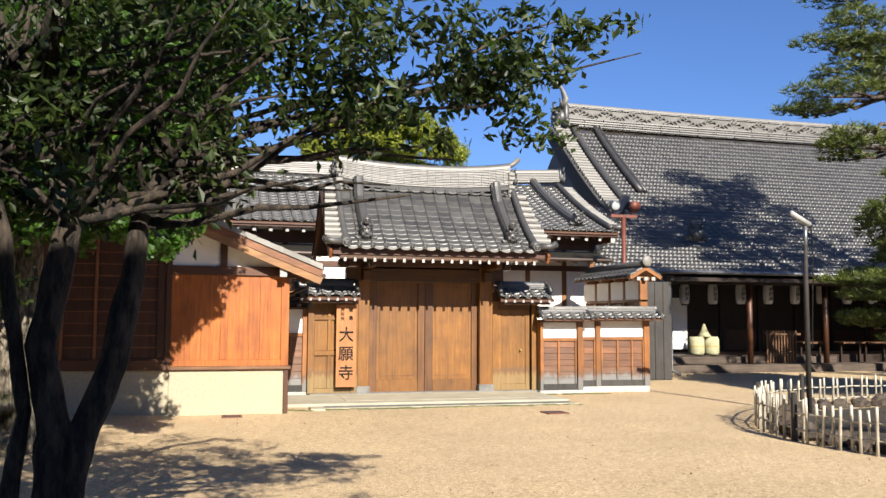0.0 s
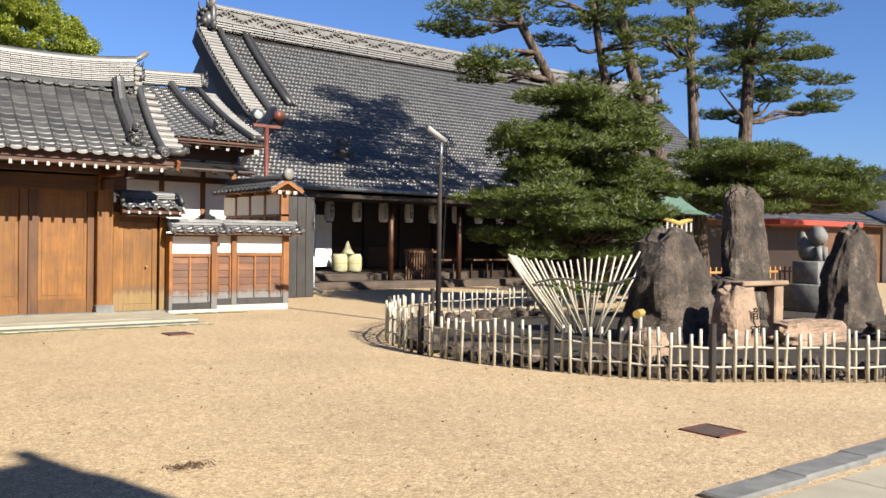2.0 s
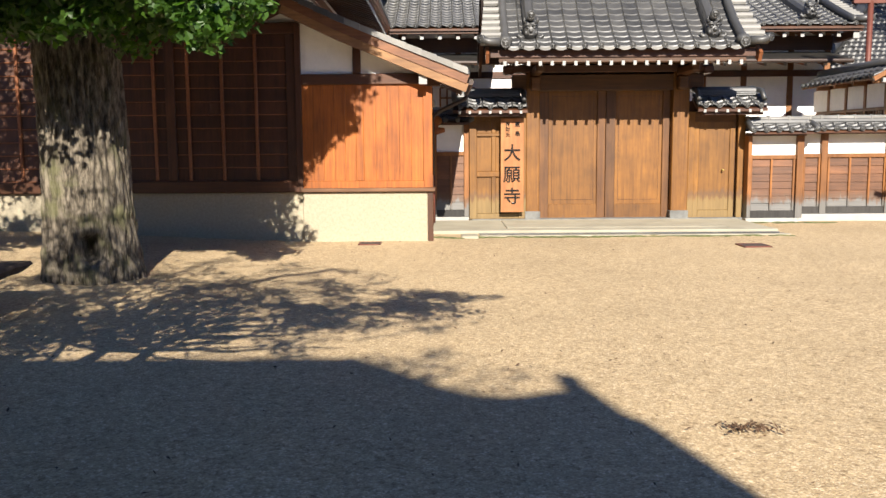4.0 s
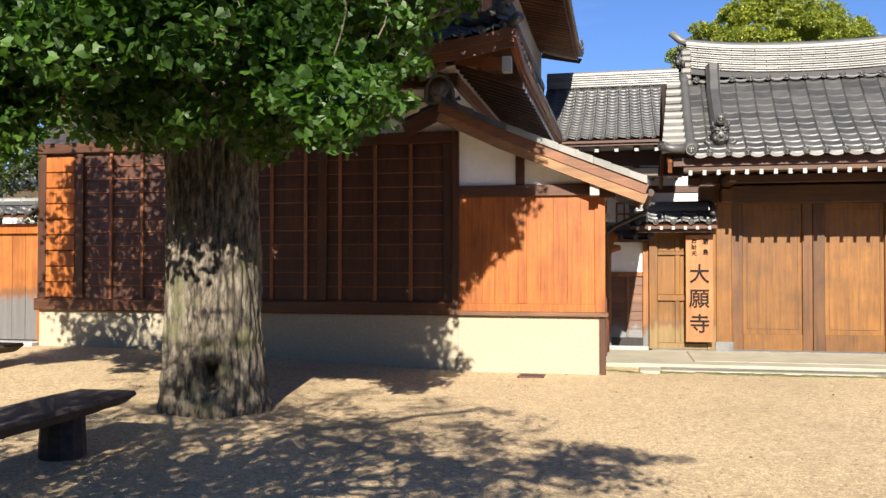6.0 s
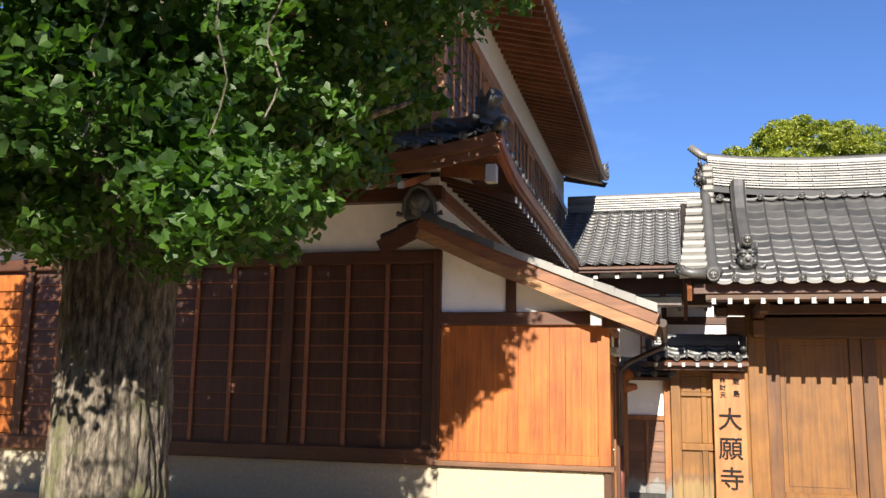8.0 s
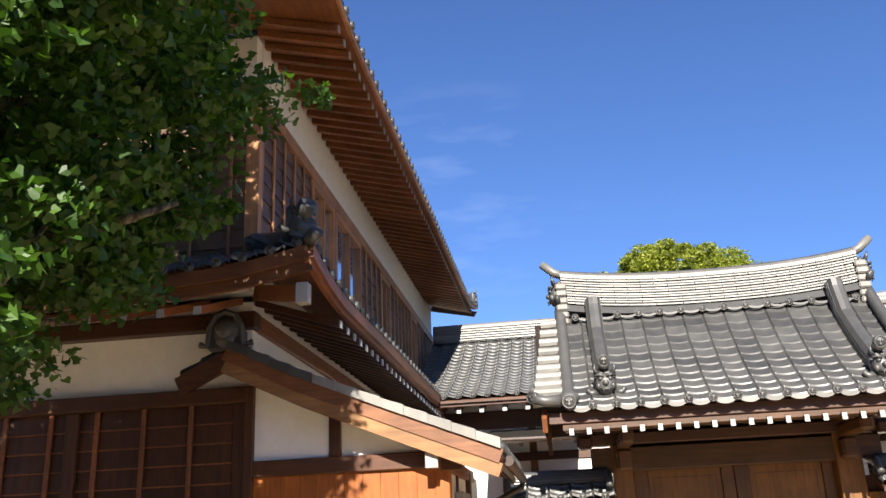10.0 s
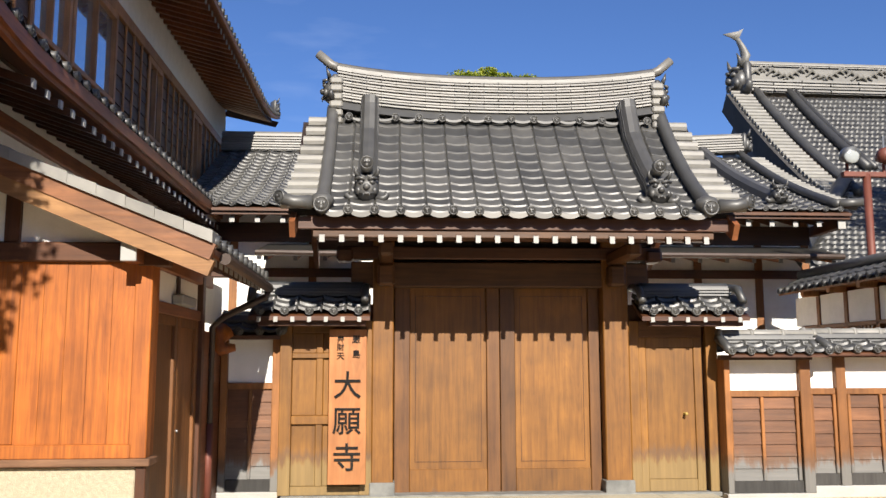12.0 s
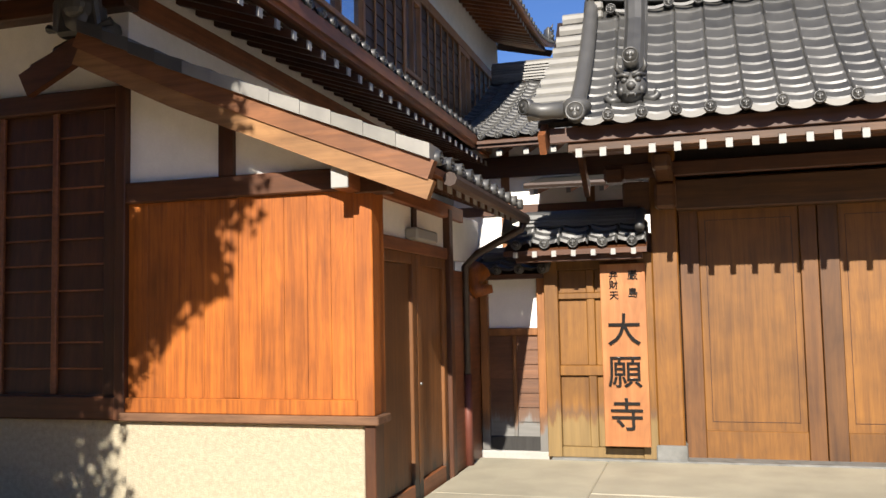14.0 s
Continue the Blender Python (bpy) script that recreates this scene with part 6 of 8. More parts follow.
    for dx, r in ((0.0, 0.13), (1.05, 0.12), (1.25, 0.08)):
        part("descending_ridge", Shape().tube([(xg + dx, ey + hh, z + 0.16) for hh, z in prof if hh > (3.4 if dx < 0.5 else 5.2)], r, 8), TILE_HALL, h, smooth=True)
    gb = Shape().sweep([(xg - 0.95, ey + hh, z - 0.28) for hh, z in prof if hh > 3.2], [(-0.05, -0.3), (0.05, -0.3), (0.05, 0.3), (-0.05, 0.3)], (1, 0, 0))
    part("gable_board", gb, WOOD_GREY, h, "grey weathered gable board")
    gw = Shape().add([(xg - 0.3, ey + 3.4, 5.0), (xg - 0.3, 2 * ry - ey - 3.4, 5.0), (xg - 0.3, ry, rz - 0.1), (xg - 0.1, ey + 3.4, 5.0), (xg - 0.1, 2 * ry - ey - 3.4, 5.0), (xg - 0.1, ry, rz - 0.1)],
                     [(0, 1, 2), (3, 5, 4), (0, 3, 4, 1), (1, 4, 5, 2), (2, 5, 3, 0)])
    part("gable_wall", gw, WOOD_HALL_SHADE, h)
    for x, s in ((xg - 0.3, -1), (xr, 1)):
        m = part("ridge_mask", ONI, TILE_HALL, h)
        m.matrix_basis = Matrix.Translation((x + s * 0.1, ry, rz + 0.0)) @ Matrix.Rotation(radians(90 * s), 4, "Z") @ Matrix.Scale(3.4, 4)
        f = Shape()
        b = rz + 1.0
        f.tube([(x, ry, b), (x - s * 0.14, ry, b + 0.3), (x - s * 0.02, ry, b + 0.62), (x + s * 0.1, ry, b + 0.85)], [0.26, 0.22, 0.14, 0.1], 8, squash=0.6)
        f.add([(x + s * 0.1, ry - 0.03, b + 0.78), (x - s * 0.1, ry - 0.03, b + 1.2), (x + s * 0.08, ry - 0.03, b + 1.1), (x + s * 0.55, ry - 0.03, b + 1.0), (x + s * 0.3, ry - 0.03, b + 0.9),
               (x + s * 0.1, ry + 0.03, b + 0.78), (x - s * 0.1, ry + 0.03, b + 1.2), (x + s * 0.08, ry + 0.03, b + 1.1), (x + s * 0.55, ry + 0.03, b + 1.0), (x + s * 0.3, ry + 0.03, b + 0.9)],
              [(0, 1, 2, 3, 4), (5, 9, 8, 7, 6), (0, 5, 6, 1), (1, 6, 7, 2), (2, 7, 8, 3), (3, 8, 9, 4), (4, 9, 5, 0)])
        part("fish_finial", f, TILE_VERGE, h, "pale leaping-fish ridge finial", True)
    m = part("roof_mask", ONI, TILE_PALE, h)
    m.matrix_basis = Matrix.Translation((xg + 1.15, ey + 1.75, 4.35)) @ Matrix.Scale(2.0, 4)
    # eaves and porch
    part("gutter", Shape().tube([(12.3, ey - 0.08, ez - 0.02), (40, ey - 0.08, ez - 0.02)], 0.07, 8), STEEL, h, smooth=True)
    part("downpipe", Shape().tube([(12.75, ey - 0.05, ez - 0.1), (12.75, 23.0, ez - 0.4), (12.75, 22.6, ez - 0.6), (12.75, 22.6, 0.25), (13.0, 22.5, 0.1)], 0.06, 8), STEEL, h, smooth=True)
    box_part("fascia", (11.5, ey + 0.03, ez - 0.3, 42, ey + 0.15, ez - 0.08), WOOD_HALL_SHADE, h)
    box_part("porch_ceiling", (11.5, ey + 0.15, ez - 0.16, 42, 28.2, ez - 0.08), WOOD_HALL_SHADE, h)
    box_part("porch_beam", (12.0, 24.5, 2.85, 42, 24.75, 3.05), WOOD_HALL_SHADE, h)
    cols = [13.6, 16.8, 19.7, 22.9, 26.0, 29.2, 32.4]
    for x in cols:
        # Dark timber on the columns replaces the shade that falls over them.
        c = part("column", Shape().tube([(x, 24.65, 0.2), (x, 24.65, 3.0)], 0.095, 12), WOOD_DARK, h, smooth=True)
        box_part("column_base", (x - 0.2, 24.45, 0.0, x + 0.2, 24.85, 0.22), GRANITE, c)
    part("white_pipe", Shape().tube([(23.4, 24.1, 0.1), (23.4, 24.1, 3.1)], 0.06, 8), STEEL, h, smooth=True)
    # Dark bench timber stands in for granite in shade.
    box_part("porch_step", (12.6, 24.2, 0.0, 40, 25.2, 0.28), WOOD_BENCH, h, "worn stone step")
    box_part("porch_floor", (12.6, 25.2, 0.0, 42, 28.2, 0.55), WOOD_HALL_SHADE, h)
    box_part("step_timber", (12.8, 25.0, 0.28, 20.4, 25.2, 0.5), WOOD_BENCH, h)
    box_part("hall_wall", (11.5, 28.0, 0.5, 42, 28.2, 3.4), WOOD_HALL_SHADE, h, "dark timber hall wall, deepened for porch shade")
    box_part("hall_side", (12.3, 24.6, 0.0, 12.45, 28.2, 3.2), WOOD_HALL_SHADE, h)
    for i in range(16):
        x = 13.0 + i * 1.6
        box_part("wall_stud", (x, 27.94, 0.5, x + 0.14, 28.02, 3.2), WOOD_HALL_SHADE, h)
        box_part("wall_panel", (x + 0.2, 27.97, 0.6, x + 1.5, 28.0, 1.35), WOOD_DARK, h)
    box_part("far_body", (12.6, 28.4, 0, 42, 42, 3.4), WOOD_HALL_SHADE, h)
    box_part("notice_board", (14.65, 26.4, 0.7, 15.55, 26.45, 2.45), PLASTER, h, "pale board leaning in the porch")


hall()


def lantern(x, y=24.05, z=2.5):
    l = thing("paper_lantern", "white paper lantern with black characters under the hall eave", "lantern", "lanterns under the hall eave", at=(x, y, z))
    sh = Shape()
    prof = [(0.10, -0.33), (0.14, -0.29), (0.16, -0.2), (0.165, 0.0), (0.16, 0.2), (0.14, 0.29), (0.10, 0.33)]
    sh.tube([(0, 0, q) for _, q in prof], [r for r, _ in prof], 14)
    part("paper_body", sh, PAPER, l, smooth=True)
    for zz in (-0.33, 0.33):
        part("rim", Shape().tube([(0, 0, zz - 0.03), (0, 0, zz + 0.03)], 0.105, 12), BLACK, l)
    part("cord", Shape().tube([(0, 0, 0.35), (0, 0, 0.62)], 0.012, 5), BLACK, l)
    for ch, zz in (("弁", 0.16), ("財", 0.0), ("天", -0.16)):
        ob = part("character", text_mesh("character", ch, 0.17, 0.002, BLACK), BLACK, l)
        ob.location = (0, -0.172, zz)
    return l


_first = lantern(14.75, 25.2, 2.53)
for i in range(1, 9):
    copy_thing(_first, pose(14.75 + 1.05 * i, 25.2, 2.53 + 0.012 * i))


# building behind the walker, whose roof throws the shadow on the gravel
def rear_gate():
    b = thing("rear_gatehouse", "tiled gatehouse standing behind the walker, shading the gravel", "building")
    ry, rz, x1, x0 = -4.3, 6.75, 3.32, -14.0
    box_part("gate_wall", (x0 + 0.5, -5.4, 0, x1 - 0.1, -3.2, 5.6), WOOD_DARK, b)
    prof = curve_profile(2.2, rz - 1.7, rz, 0.3)
    for s in (1, -1):
        tiled_slope("gate_tiles", b, prof, x0, x1, lambda u, h, z, s=s: (u, ry + s * (2.2 - h), z), 0.3, 0.3, 0.05, TILE, k=4)
        deck("gate_boarding", b, prof, x0, x1, lambda u, h, z, s=s: (u, ry + s * (2.2 - h), z), WOOD_DARK)
    rise = lambda x: 0.62 * min(1.0, max(0.0, (2.75 - x) / 0.75)) ** 1.7 + 0.12 * max(0.0, (x - 2.75) / 0.57) ** 1.5
    rp = [(x, ry, rz - 0.25 + rise(x)) for x in [x0, -5, 0.0, 1.4, 1.9, 2.15, 2.35, 2.55, 2.75, 2.95, 3.15, x1]]
    part("ridge_wall", Shape().sweep([(p[0], p[1], p[2]) for p in rp], [(-0.15, -1.4), (0.15, -1.4), (0.15, 0.05), (-0.15, 0.05)], (0, 1, 0)), TILE, b)
    ridge_bar("gate_ridge", b, rp, 5, 0.2, 0.6, (0, 1, 0), TILE)
    part("ridge_end", Shape().tube([(x1 - 0.02, ry, rz - 0.2), (x1 - 0.02, ry, rz + 0.55)], [0.24, 0.07], 8).blob((x1 - 0.02, ry, rz + 0.6), 0.09, 8, 6), TILE, b)
    hp = Shape().add([(x1 - 0.1, ry, rz + 0.15), (x1 + 0.18, ry, rz - 0.1), (x1 + 0.32, ry, rz - 0.65), (x1 + 0.55, ry, rz - 1.5), (x1 + 0.6, ry, rz - 2.2), (x1 - 0.3, ry, rz - 2.2),
                      (x1 - 0.1, ry + 0.3, rz + 0.15), (x1 + 0.18, ry + 0.3, rz - 0.1), (x1 + 0.32, ry + 0.3, rz - 0.65), (x1 + 0.55, ry + 0.3, rz - 1.5), (x1 + 0.6, ry + 0.3, rz - 2.2), (x1 - 0.3, ry + 0.3, rz - 2.2)],
                     [(0, 1, 2, 3, 4, 5), (11, 10, 9, 8, 7, 6)] + [(i, (i + 1) % 6, 6 + (i + 1) % 6, 6 + i) for i in range(6)])
    part("verge", hp, TILE, b)


rear_gate()


# ---------------------------------------------------------------- trees
def mesh_np(name, verts, faces, material, smooth=False):
    me = bpy.data.meshes.new(name)
    me.from_pydata(verts, [], faces)
    if smooth:
        me.polygons.foreach_set("use_smooth", [True] * len(faces))
    me.materials.append(material)
    return me


def rand_frame(rng, up_bias=0.3):
    d = Vector((rng.gauss(0, 1), rng.gauss(0, 1), rng.gauss(0, 1) + up_bias)).normalized()
    s = d.cross(Vector((rng.gauss(0, 1), rng.gauss(0, 1), rng.gauss(0, 1)))).normalized()
    return d, s, d.cross(s)


def fan_leaf(v, f, c, size, rng, up=0.5):
    """A fan-shaped leaf with a notch."""
    d, s, t = rand_frame(rng, up)
    o = len(v)
    pts = [(0, -0.5), (0.5, 0.05), (0.42, 0.42), (0.05, 0.25), (-0.42, 0.42), (-0.5, 0.05)]
    for a, b in pts:
        v.append(tuple(c + s * (a * size) + t * (b * size) + d * (abs(a) * size * 0.18)))
    f += [(o, o + 1, o + 2, o + 3), (o, o + 3, o + 4, o + 5)]


def oval_leaf(v, f, c, size, rng, up=0.5):
    d, s, t = rand_frame(rng, up)
    o = len(v)
    for a, b, k in ((0, -0.55, 0), (0.24, 0.0, 0.06), (0, 0.55, -0.05), (-0.24, 0.0, 0.06)):
        v.append(tuple(c + s * (a * size) + t * (b * size) + d * (k * size)))
    f += [(o, o + 1, o + 2), (o, o + 2, o + 3)]


def leaf_cloud(clumps, per, size, leaf, seed, up=0.4, shell=0.5):
    """Leaves thickest near the skin of uneven clumps: (centre, radii, density)."""
    rng = random.Random(seed)
    v, f = [], []
    for c, r, k in clumps:
        c = Vector(c)
        for _ in range(int(per * k)):
            d = Vector((rng.gauss(0, 1), rng.gauss(0, 1), rng.gauss(0, 1))).normalized()
            q = (shell + (1 - shell) * rng.random()) * (1 + 0.35 * noise.noise(d * 2.2 + c * 0.7))
            p = c + Vector((d.x * r[0], d.y * r[1], d.z * r[2])) * q
            leaf(v, f, p, size * rng.uniform(0.7, 1.25), rng, up)
    return v, f


def limb(shape, a, b, r0, r1, rng, bend=0.12, n=5):
    a, b = Vector(a), Vector(b)
    pts = []
    for i in range(n + 1):
        t = i / n
        w = math.sin(math.pi * t) * bend * (b - a).length
        pts.append(a.lerp(b, t) + Vector((rng.gauss(0, 1), rng.gauss(0, 1), rng.gauss(0, 0.6))) * w * 0.5)
    shape.tube(pts, [r0 + (r1 - r0) * i / n for i in range(n + 1)], 7)
    return pts


def ginkgo():
    t = thing("ginkgo_tree", "old ginkgo tree with thick furrowed trunk and dense leaves", "tree")
    rng = random.Random(5)
    cx, cy = -2.65, 11.76
    n, rings = 190, 200
    verts, faces = [], []
    for j in range(rings + 1):
        z = -0.1 + 5.2 * j / rings
        base = 0.475 + 0.07 * math.exp(-max(0, z - 0.05) * 2.4) - 0.008 * z
        for i in range(n):
            a = 2 * math.pi * i / n
            flare = 1 + 0.07 * math.exp(-max(0, z) * 2.2) * math.sin(a * 5 + 1.0)
            rid = 0.045 * noise.noise(Vector((math.cos(a) * 4, math.sin(a) * 4, z * 0.8))) - 0.075 * (1 - min(1, 3.2 * abs(noise.noise(Vector((math.cos(a) * 7, math.sin(a) * 7, z * 1.7)))))) + 0.05 * noise.noise(Vector((math.cos(a) * 17, math.sin(a) * 17, z * 6.0)))
            da = (a - radians(291) + math.pi) % (2 * math.pi) - math.pi
            hole = 0.34 * math.exp(-(da / 0.2) ** 4 - ((z - 0.36) / 0.13) ** 4)
            r = base * flare * (1 + rid) - hole
            verts.append((cx + r * math.cos(a) - 0.02 * z, cy + r * math.sin(a), z + ground_z(cx, cy)))
    for j in range(rings):
        for i in range(n):
            a, b = j * n + i, j * n + (i + 1) % n
            faces.append((a, b, b + n, a + n))
    part("trunk", mesh_np("trunk", verts, faces, BARK_GINKGO, True), BARK_GINKGO, t, "furrowed pale brown trunk with a hollow")
    for k in range(16):
        sh = Shape()
        a = rng.uniform(0, 2 * math.pi)
        z = rng.uniform(2.6, 5.0)
        ln = rng.uniform(1.4, 2.6)
        limb(sh, (cx, cy, z), (cx + math.cos(a) * ln, cy + math.sin(a) * ln, z + rng.uniform(0.2, 1.2)), 0.11, 0.02, rng)
        part("limb", sh, BARK_GINKGO, t, smooth=True)
    clumps = []
    for k in range(95):
        a = rng.uniform(0, 2 * math.pi)
        z = rng.uniform(2.85, 6.6)
        wide = 2.1 if z < 5 else 1.8
        rr = wide * math.sqrt(rng.uniform(0.12, 1.0))
        x, y = -2.2 + math.cos(a) * rr, 11.0 + math.sin(a) * rr
        s = rng.uniform(0.38, 0.7)
        clumps.append(((x, y, z), (s, s, s * 0.65), 1.0))
    for k in range(58):
        x = rng.uniform(-6.2, -0.5)
        clumps.append(((x, rng.uniform(9.5, 11.0), 2.56 + 0.14 * math.sin(x * 3) + 0.22 * math.exp(-((x + 2.6) / 0.7) ** 2) + rng.uniform(0, 0.65)), (rng.uniform(0.28, 0.5), 0.4, rng.uniform(0.18, 0.28)), 0.8))
    for k in range(34):
        clumps.append(((rng.uniform(-6.5, -3.0), rng.uniform(9.6, 12.5), rng.uniform(3.0, 5.6)), (0.65, 0.6, 0.45), 0.9))
    for k in range(40):
        clumps.append(((rng.uniform(-4.5, 0.2), rng.uniform(9.9, 12.2), rng.uniform(5.2, 8.6)), (0.7, 0.7, 0.5), 1.0))
    for k in range(20):
        clumps.append(((rng.uniform(-0.3, 0.62), rng.uniform(10.3, 11.5), rng.uniform(3.9, 6.2)), (0.4, 0.4, 0.38), 1.1))
    for k in range(8):
        clumps.append(((rng.uniform(-0.9, -0.2), rng.uniform(9.9, 10.9), rng.uniform(2.75, 3.2)), (0.35, 0.35, 0.3), 1.0))
    for k in range(16):
        clumps.append(((rng.uniform(-0.7, 0.35), rng.uniform(9.6, 11.6), rng.uniform(3.5, 6.0)), (0.45, 0.5, 0.4), 1.0))
    for k in range(46):
        clumps.append(((rng.uniform(-5.6, 0.0), rng.uniform(10.4, 12.6), rng.uniform(6.2, 9.6)), (0.7, 0.7, 0.55), 1.0))
    for k in range(38):
        clumps.append(((rng.uniform(-2.4, 0.4), rng.uniform(12.2, 13.3), rng.uniform(3.7, 6.4)), (0.45, 0.4, 0.38), 1.0))
    for k in range(22):
        clumps.append(((rng.uniform(-3.9, -1.2), rng.uniform(8.9, 9.9), rng.uniform(3.5, 5.2)), (0.5, 0.45, 0.4), 1.0))
    for k in range(18):
        clumps.append(((rng.uniform(-2.0, 0.5), rng.uniform(10.9, 12.3), rng.uniform(5.9, 8.2)), (0.5, 0.5, 0.4), 0.8))
    kept = []
    for c, r, k in clumps:
        d = 11.0 - c[1]
        edge = max(-0.46 + 0.1 * d, -0.6 + 0.85 * (c[2] - 3.4 - 0.62 * d) + 0.1 * d)
        edge = min(1.0 if c[1] < 12 else min(0.45, -0.5 + 0.85 * (c[2] - 4.05)), edge) - r[0] * 0.85
        edge += 0.45 * noise.noise(Vector((c[1] * 1.4, c[2] * 1.4, 5.0)))
        x = c[0] if c[0] < edge else edge - 1.1 * rng.random() ** 1.5
        kept.append(((x, c[1], c[2]), r, k))
        if c[0] > edge - 0.25 and rng.random() < 0.55:
            q = rng.uniform(0.12, 0.22)
            kept.append(((edge + rng.uniform(0.1, 0.42), c[1] + rng.uniform(-0.2, 0.2), c[2] + rng.uniform(-0.15, 0.25)), (q, q, q * 0.6), 0.16))
    clumps = kept
    v, f = leaf_cloud(clumps, 270, 0.085, fan_leaf, 21, 0.7, 0.4)
    tagged(part("crown", mesh_np("crown", v, f, LEAF_GINKGO), LEAF_GINKGO, t, "dense green fan leaves"), kind="stuff")
    sp = Shape()
    lv, lf = [], []
    for x0, y0, z0, drop in ((-0.6, 9.55, 4.3, 1.3), (-0.3, 9.6, 4.0, 0.9), (-1.3, 9.4, 3.9, 0.9)):
        pts = []
        for i in range(9):
            p = Vector((x0 + 0.05 * math.sin(i * 1.3), y0, z0 - drop * i / 8))
            pts.append(p)
            for _ in range(4):
                fan_leaf(lv, lf, p + Vector((rng.gauss(0, 0.03), rng.gauss(0, 0.03), rng.gauss(0, 0.04))), 0.05, rng)
        sp.tube(pts, 0.006, 5)
    part("hanging_shoot", sp, BARK_GINKGO, t)
    part("shoot_leaves", mesh_np("shoot_leaves", lv, lf, LEAF_GINKGO), LEAF_GINKGO, t)


ginkgo()


def near_shrub():
    t = thing("camellia_tree", "dark multi-stemmed broadleaf tree leaning over the gravel", "tree")
    rng = random.Random(8)
    g = Shape()
    bx, by = -1.05, 4.9
    stems = [[(-0.98, by, -0.05), (-0.94, by, 0.75), (-0.92, by, 1.1), (-1.02, by, 1.55), (-0.95, by, 1.9), (-0.9, by, 2.2), (-1.1, by, 2.8)],
             [(-0.96, by + 0.03, -0.05), (-0.86, by, 0.75), (-0.8, by, 1.05), (-0.65, by, 1.46), (-0.57, by, 1.9), (-0.54, by, 2.2), (-0.4, by + 0.1, 2.6)],
             [(-1.2, by - 0.1, -0.05), (-1.14, by, 0.77), (-1.08, by, 1.2), (-1.17, by, 1.7), (-1.2, by, 2.1), (-1.3, by, 2.5), (-1.4, by, 2.9)]]
    for st, r in zip(stems, (0.105, 0.1, 0.05)):
        g = Shape()
        fine, rad = [], []
        for q in range(len(st) - 1):
            for w in range(5):
                p = Vector(st[q]).lerp(Vector(st[q + 1]), w / 5)
                tt = (q + w / 5) / (len(st) - 1)
                fine.append(p + Vector((0.02 * noise.noise(p * 3.0), 0.02 * noise.noise(p * 3.0 + Vector((5, 0, 0))), 0)))
                rad.append(r * (1 - 0.5 * tt) * (1 + 0.28 * noise.noise(p * 5.0 + Vector((r * 90, 0, 0)))))
        g.tube(fine, rad, 10)
        part("stem", g, BARK_SHRUB, t, "dark knobbly stem", True)
    g = Shape()
    tips = [st[-1] for st in stems] + [st[-2] for st in stems]
    for k in range(60):
        a = Vector(rng.choice(tips))
        b = a + Vector((rng.uniform(-1.2, 1.9), rng.uniform(-0.8, 0.9), rng.uniform(0.15, 1.2)))
        limb(g, a, b, 0.028, 0.006, rng, 0.08)
    for b in (((-0.5, 4.9, 2.4), (0.63, 5.0, 2.46)), ((-0.4, 4.9, 2.5), (0.87, 5.0, 2.5)), ((-0.4, 4.9, 2.55), (1.2, 5.0, 2.78)), ((-0.3, 4.9, 2.6), (1.85, 5.0, 3.12)), ((0.0, 5, 2.8), (2.55, 5.0, 3.46)), ((0.2, 5, 2.9), (2.05, 5.0, 3.65))):
        limb(g, b[0], b[1], 0.026, 0.004, rng, 0.06)
    tagged(part("branch_work", g, BARK_SHRUB, t, "dark slender branches", True), kind="stuff")
    clumps = []
    for k in range(88):
        x = rng.uniform(-2.6, 1.0)
        lo = 2.2 if x < -0.6 else 2.35 + 0.25 * (x + 0.6)
        clumps.append(((x, rng.uniform(4.0, 5.8), rng.uniform(lo, 3.9)), (0.3, 0.32, 0.22), 1.0))
    for k in range(32):
        x = rng.uniform(0.2, 1.95)
        clumps.append(((x, rng.uniform(4.6, 5.4), 2.62 + 0.2 * x + rng.uniform(-0.12, 0.9 - 0.2 * x)), (0.22, 0.22, 0.14), 0.7))
    for k in range(30):
        clumps.append(((rng.uniform(-3.2, -1.4), rng.uniform(4.2, 6.4), rng.uniform(1.7, 3.6)), (0.4, 0.4, 0.32), 1.0))
    for k in range(50):
        clumps.append(((rng.uniform(-3.0, -0.2), rng.uniform(4.4, 6.2), rng.uniform(2.3, 4.2)), (0.36, 0.36, 0.28), 1.0))
    for k in range(26):
        clumps.append(((rng.uniform(-2.4, -1.35), rng.uniform(4.7, 5.6), rng.uniform(1.7, 2.5)), (0.3, 0.3, 0.25), 0.9))
    for k in range(22):
        x = rng.uniform(1.2, 2.5)
        clumps.append(((x, rng.uniform(4.8, 5.3), 3.05 + 0.34 * (x - 1.5) + rng.uniform(-0.05, 0.75) * (1 - 0.55 * (x - 1.2))), (0.2, 0.2, 0.1), 0.5))
    # unseen spreading limbs added overhead to dapple the gravel with shade
    g = Shape()
    for k in range(170):
        sx, sy = rng.uniform(-4.2, 1.75), rng.uniform(7.0, 13.4)
        if sx > 1.75 - 0.3 * max(0.0, sy - 8.6):
            continue
        z = rng.uniform(4.7, 6.1)
        p = Vector((sx + 0.16 * z, sy - 1.613 * z, z))
        sz = rng.uniform(0.16, 0.42)
        clumps.append((tuple(p), (sz, sz * rng.uniform(0.7, 1.2), sz * 0.45), 0.28 + 0.5 * sz))
        limb(g, p + Vector((rng.uniform(-0.7, -0.2), rng.uniform(-0.4, 0.4), -0.1)), p, 0.014, 0.004, rng, 0.06)
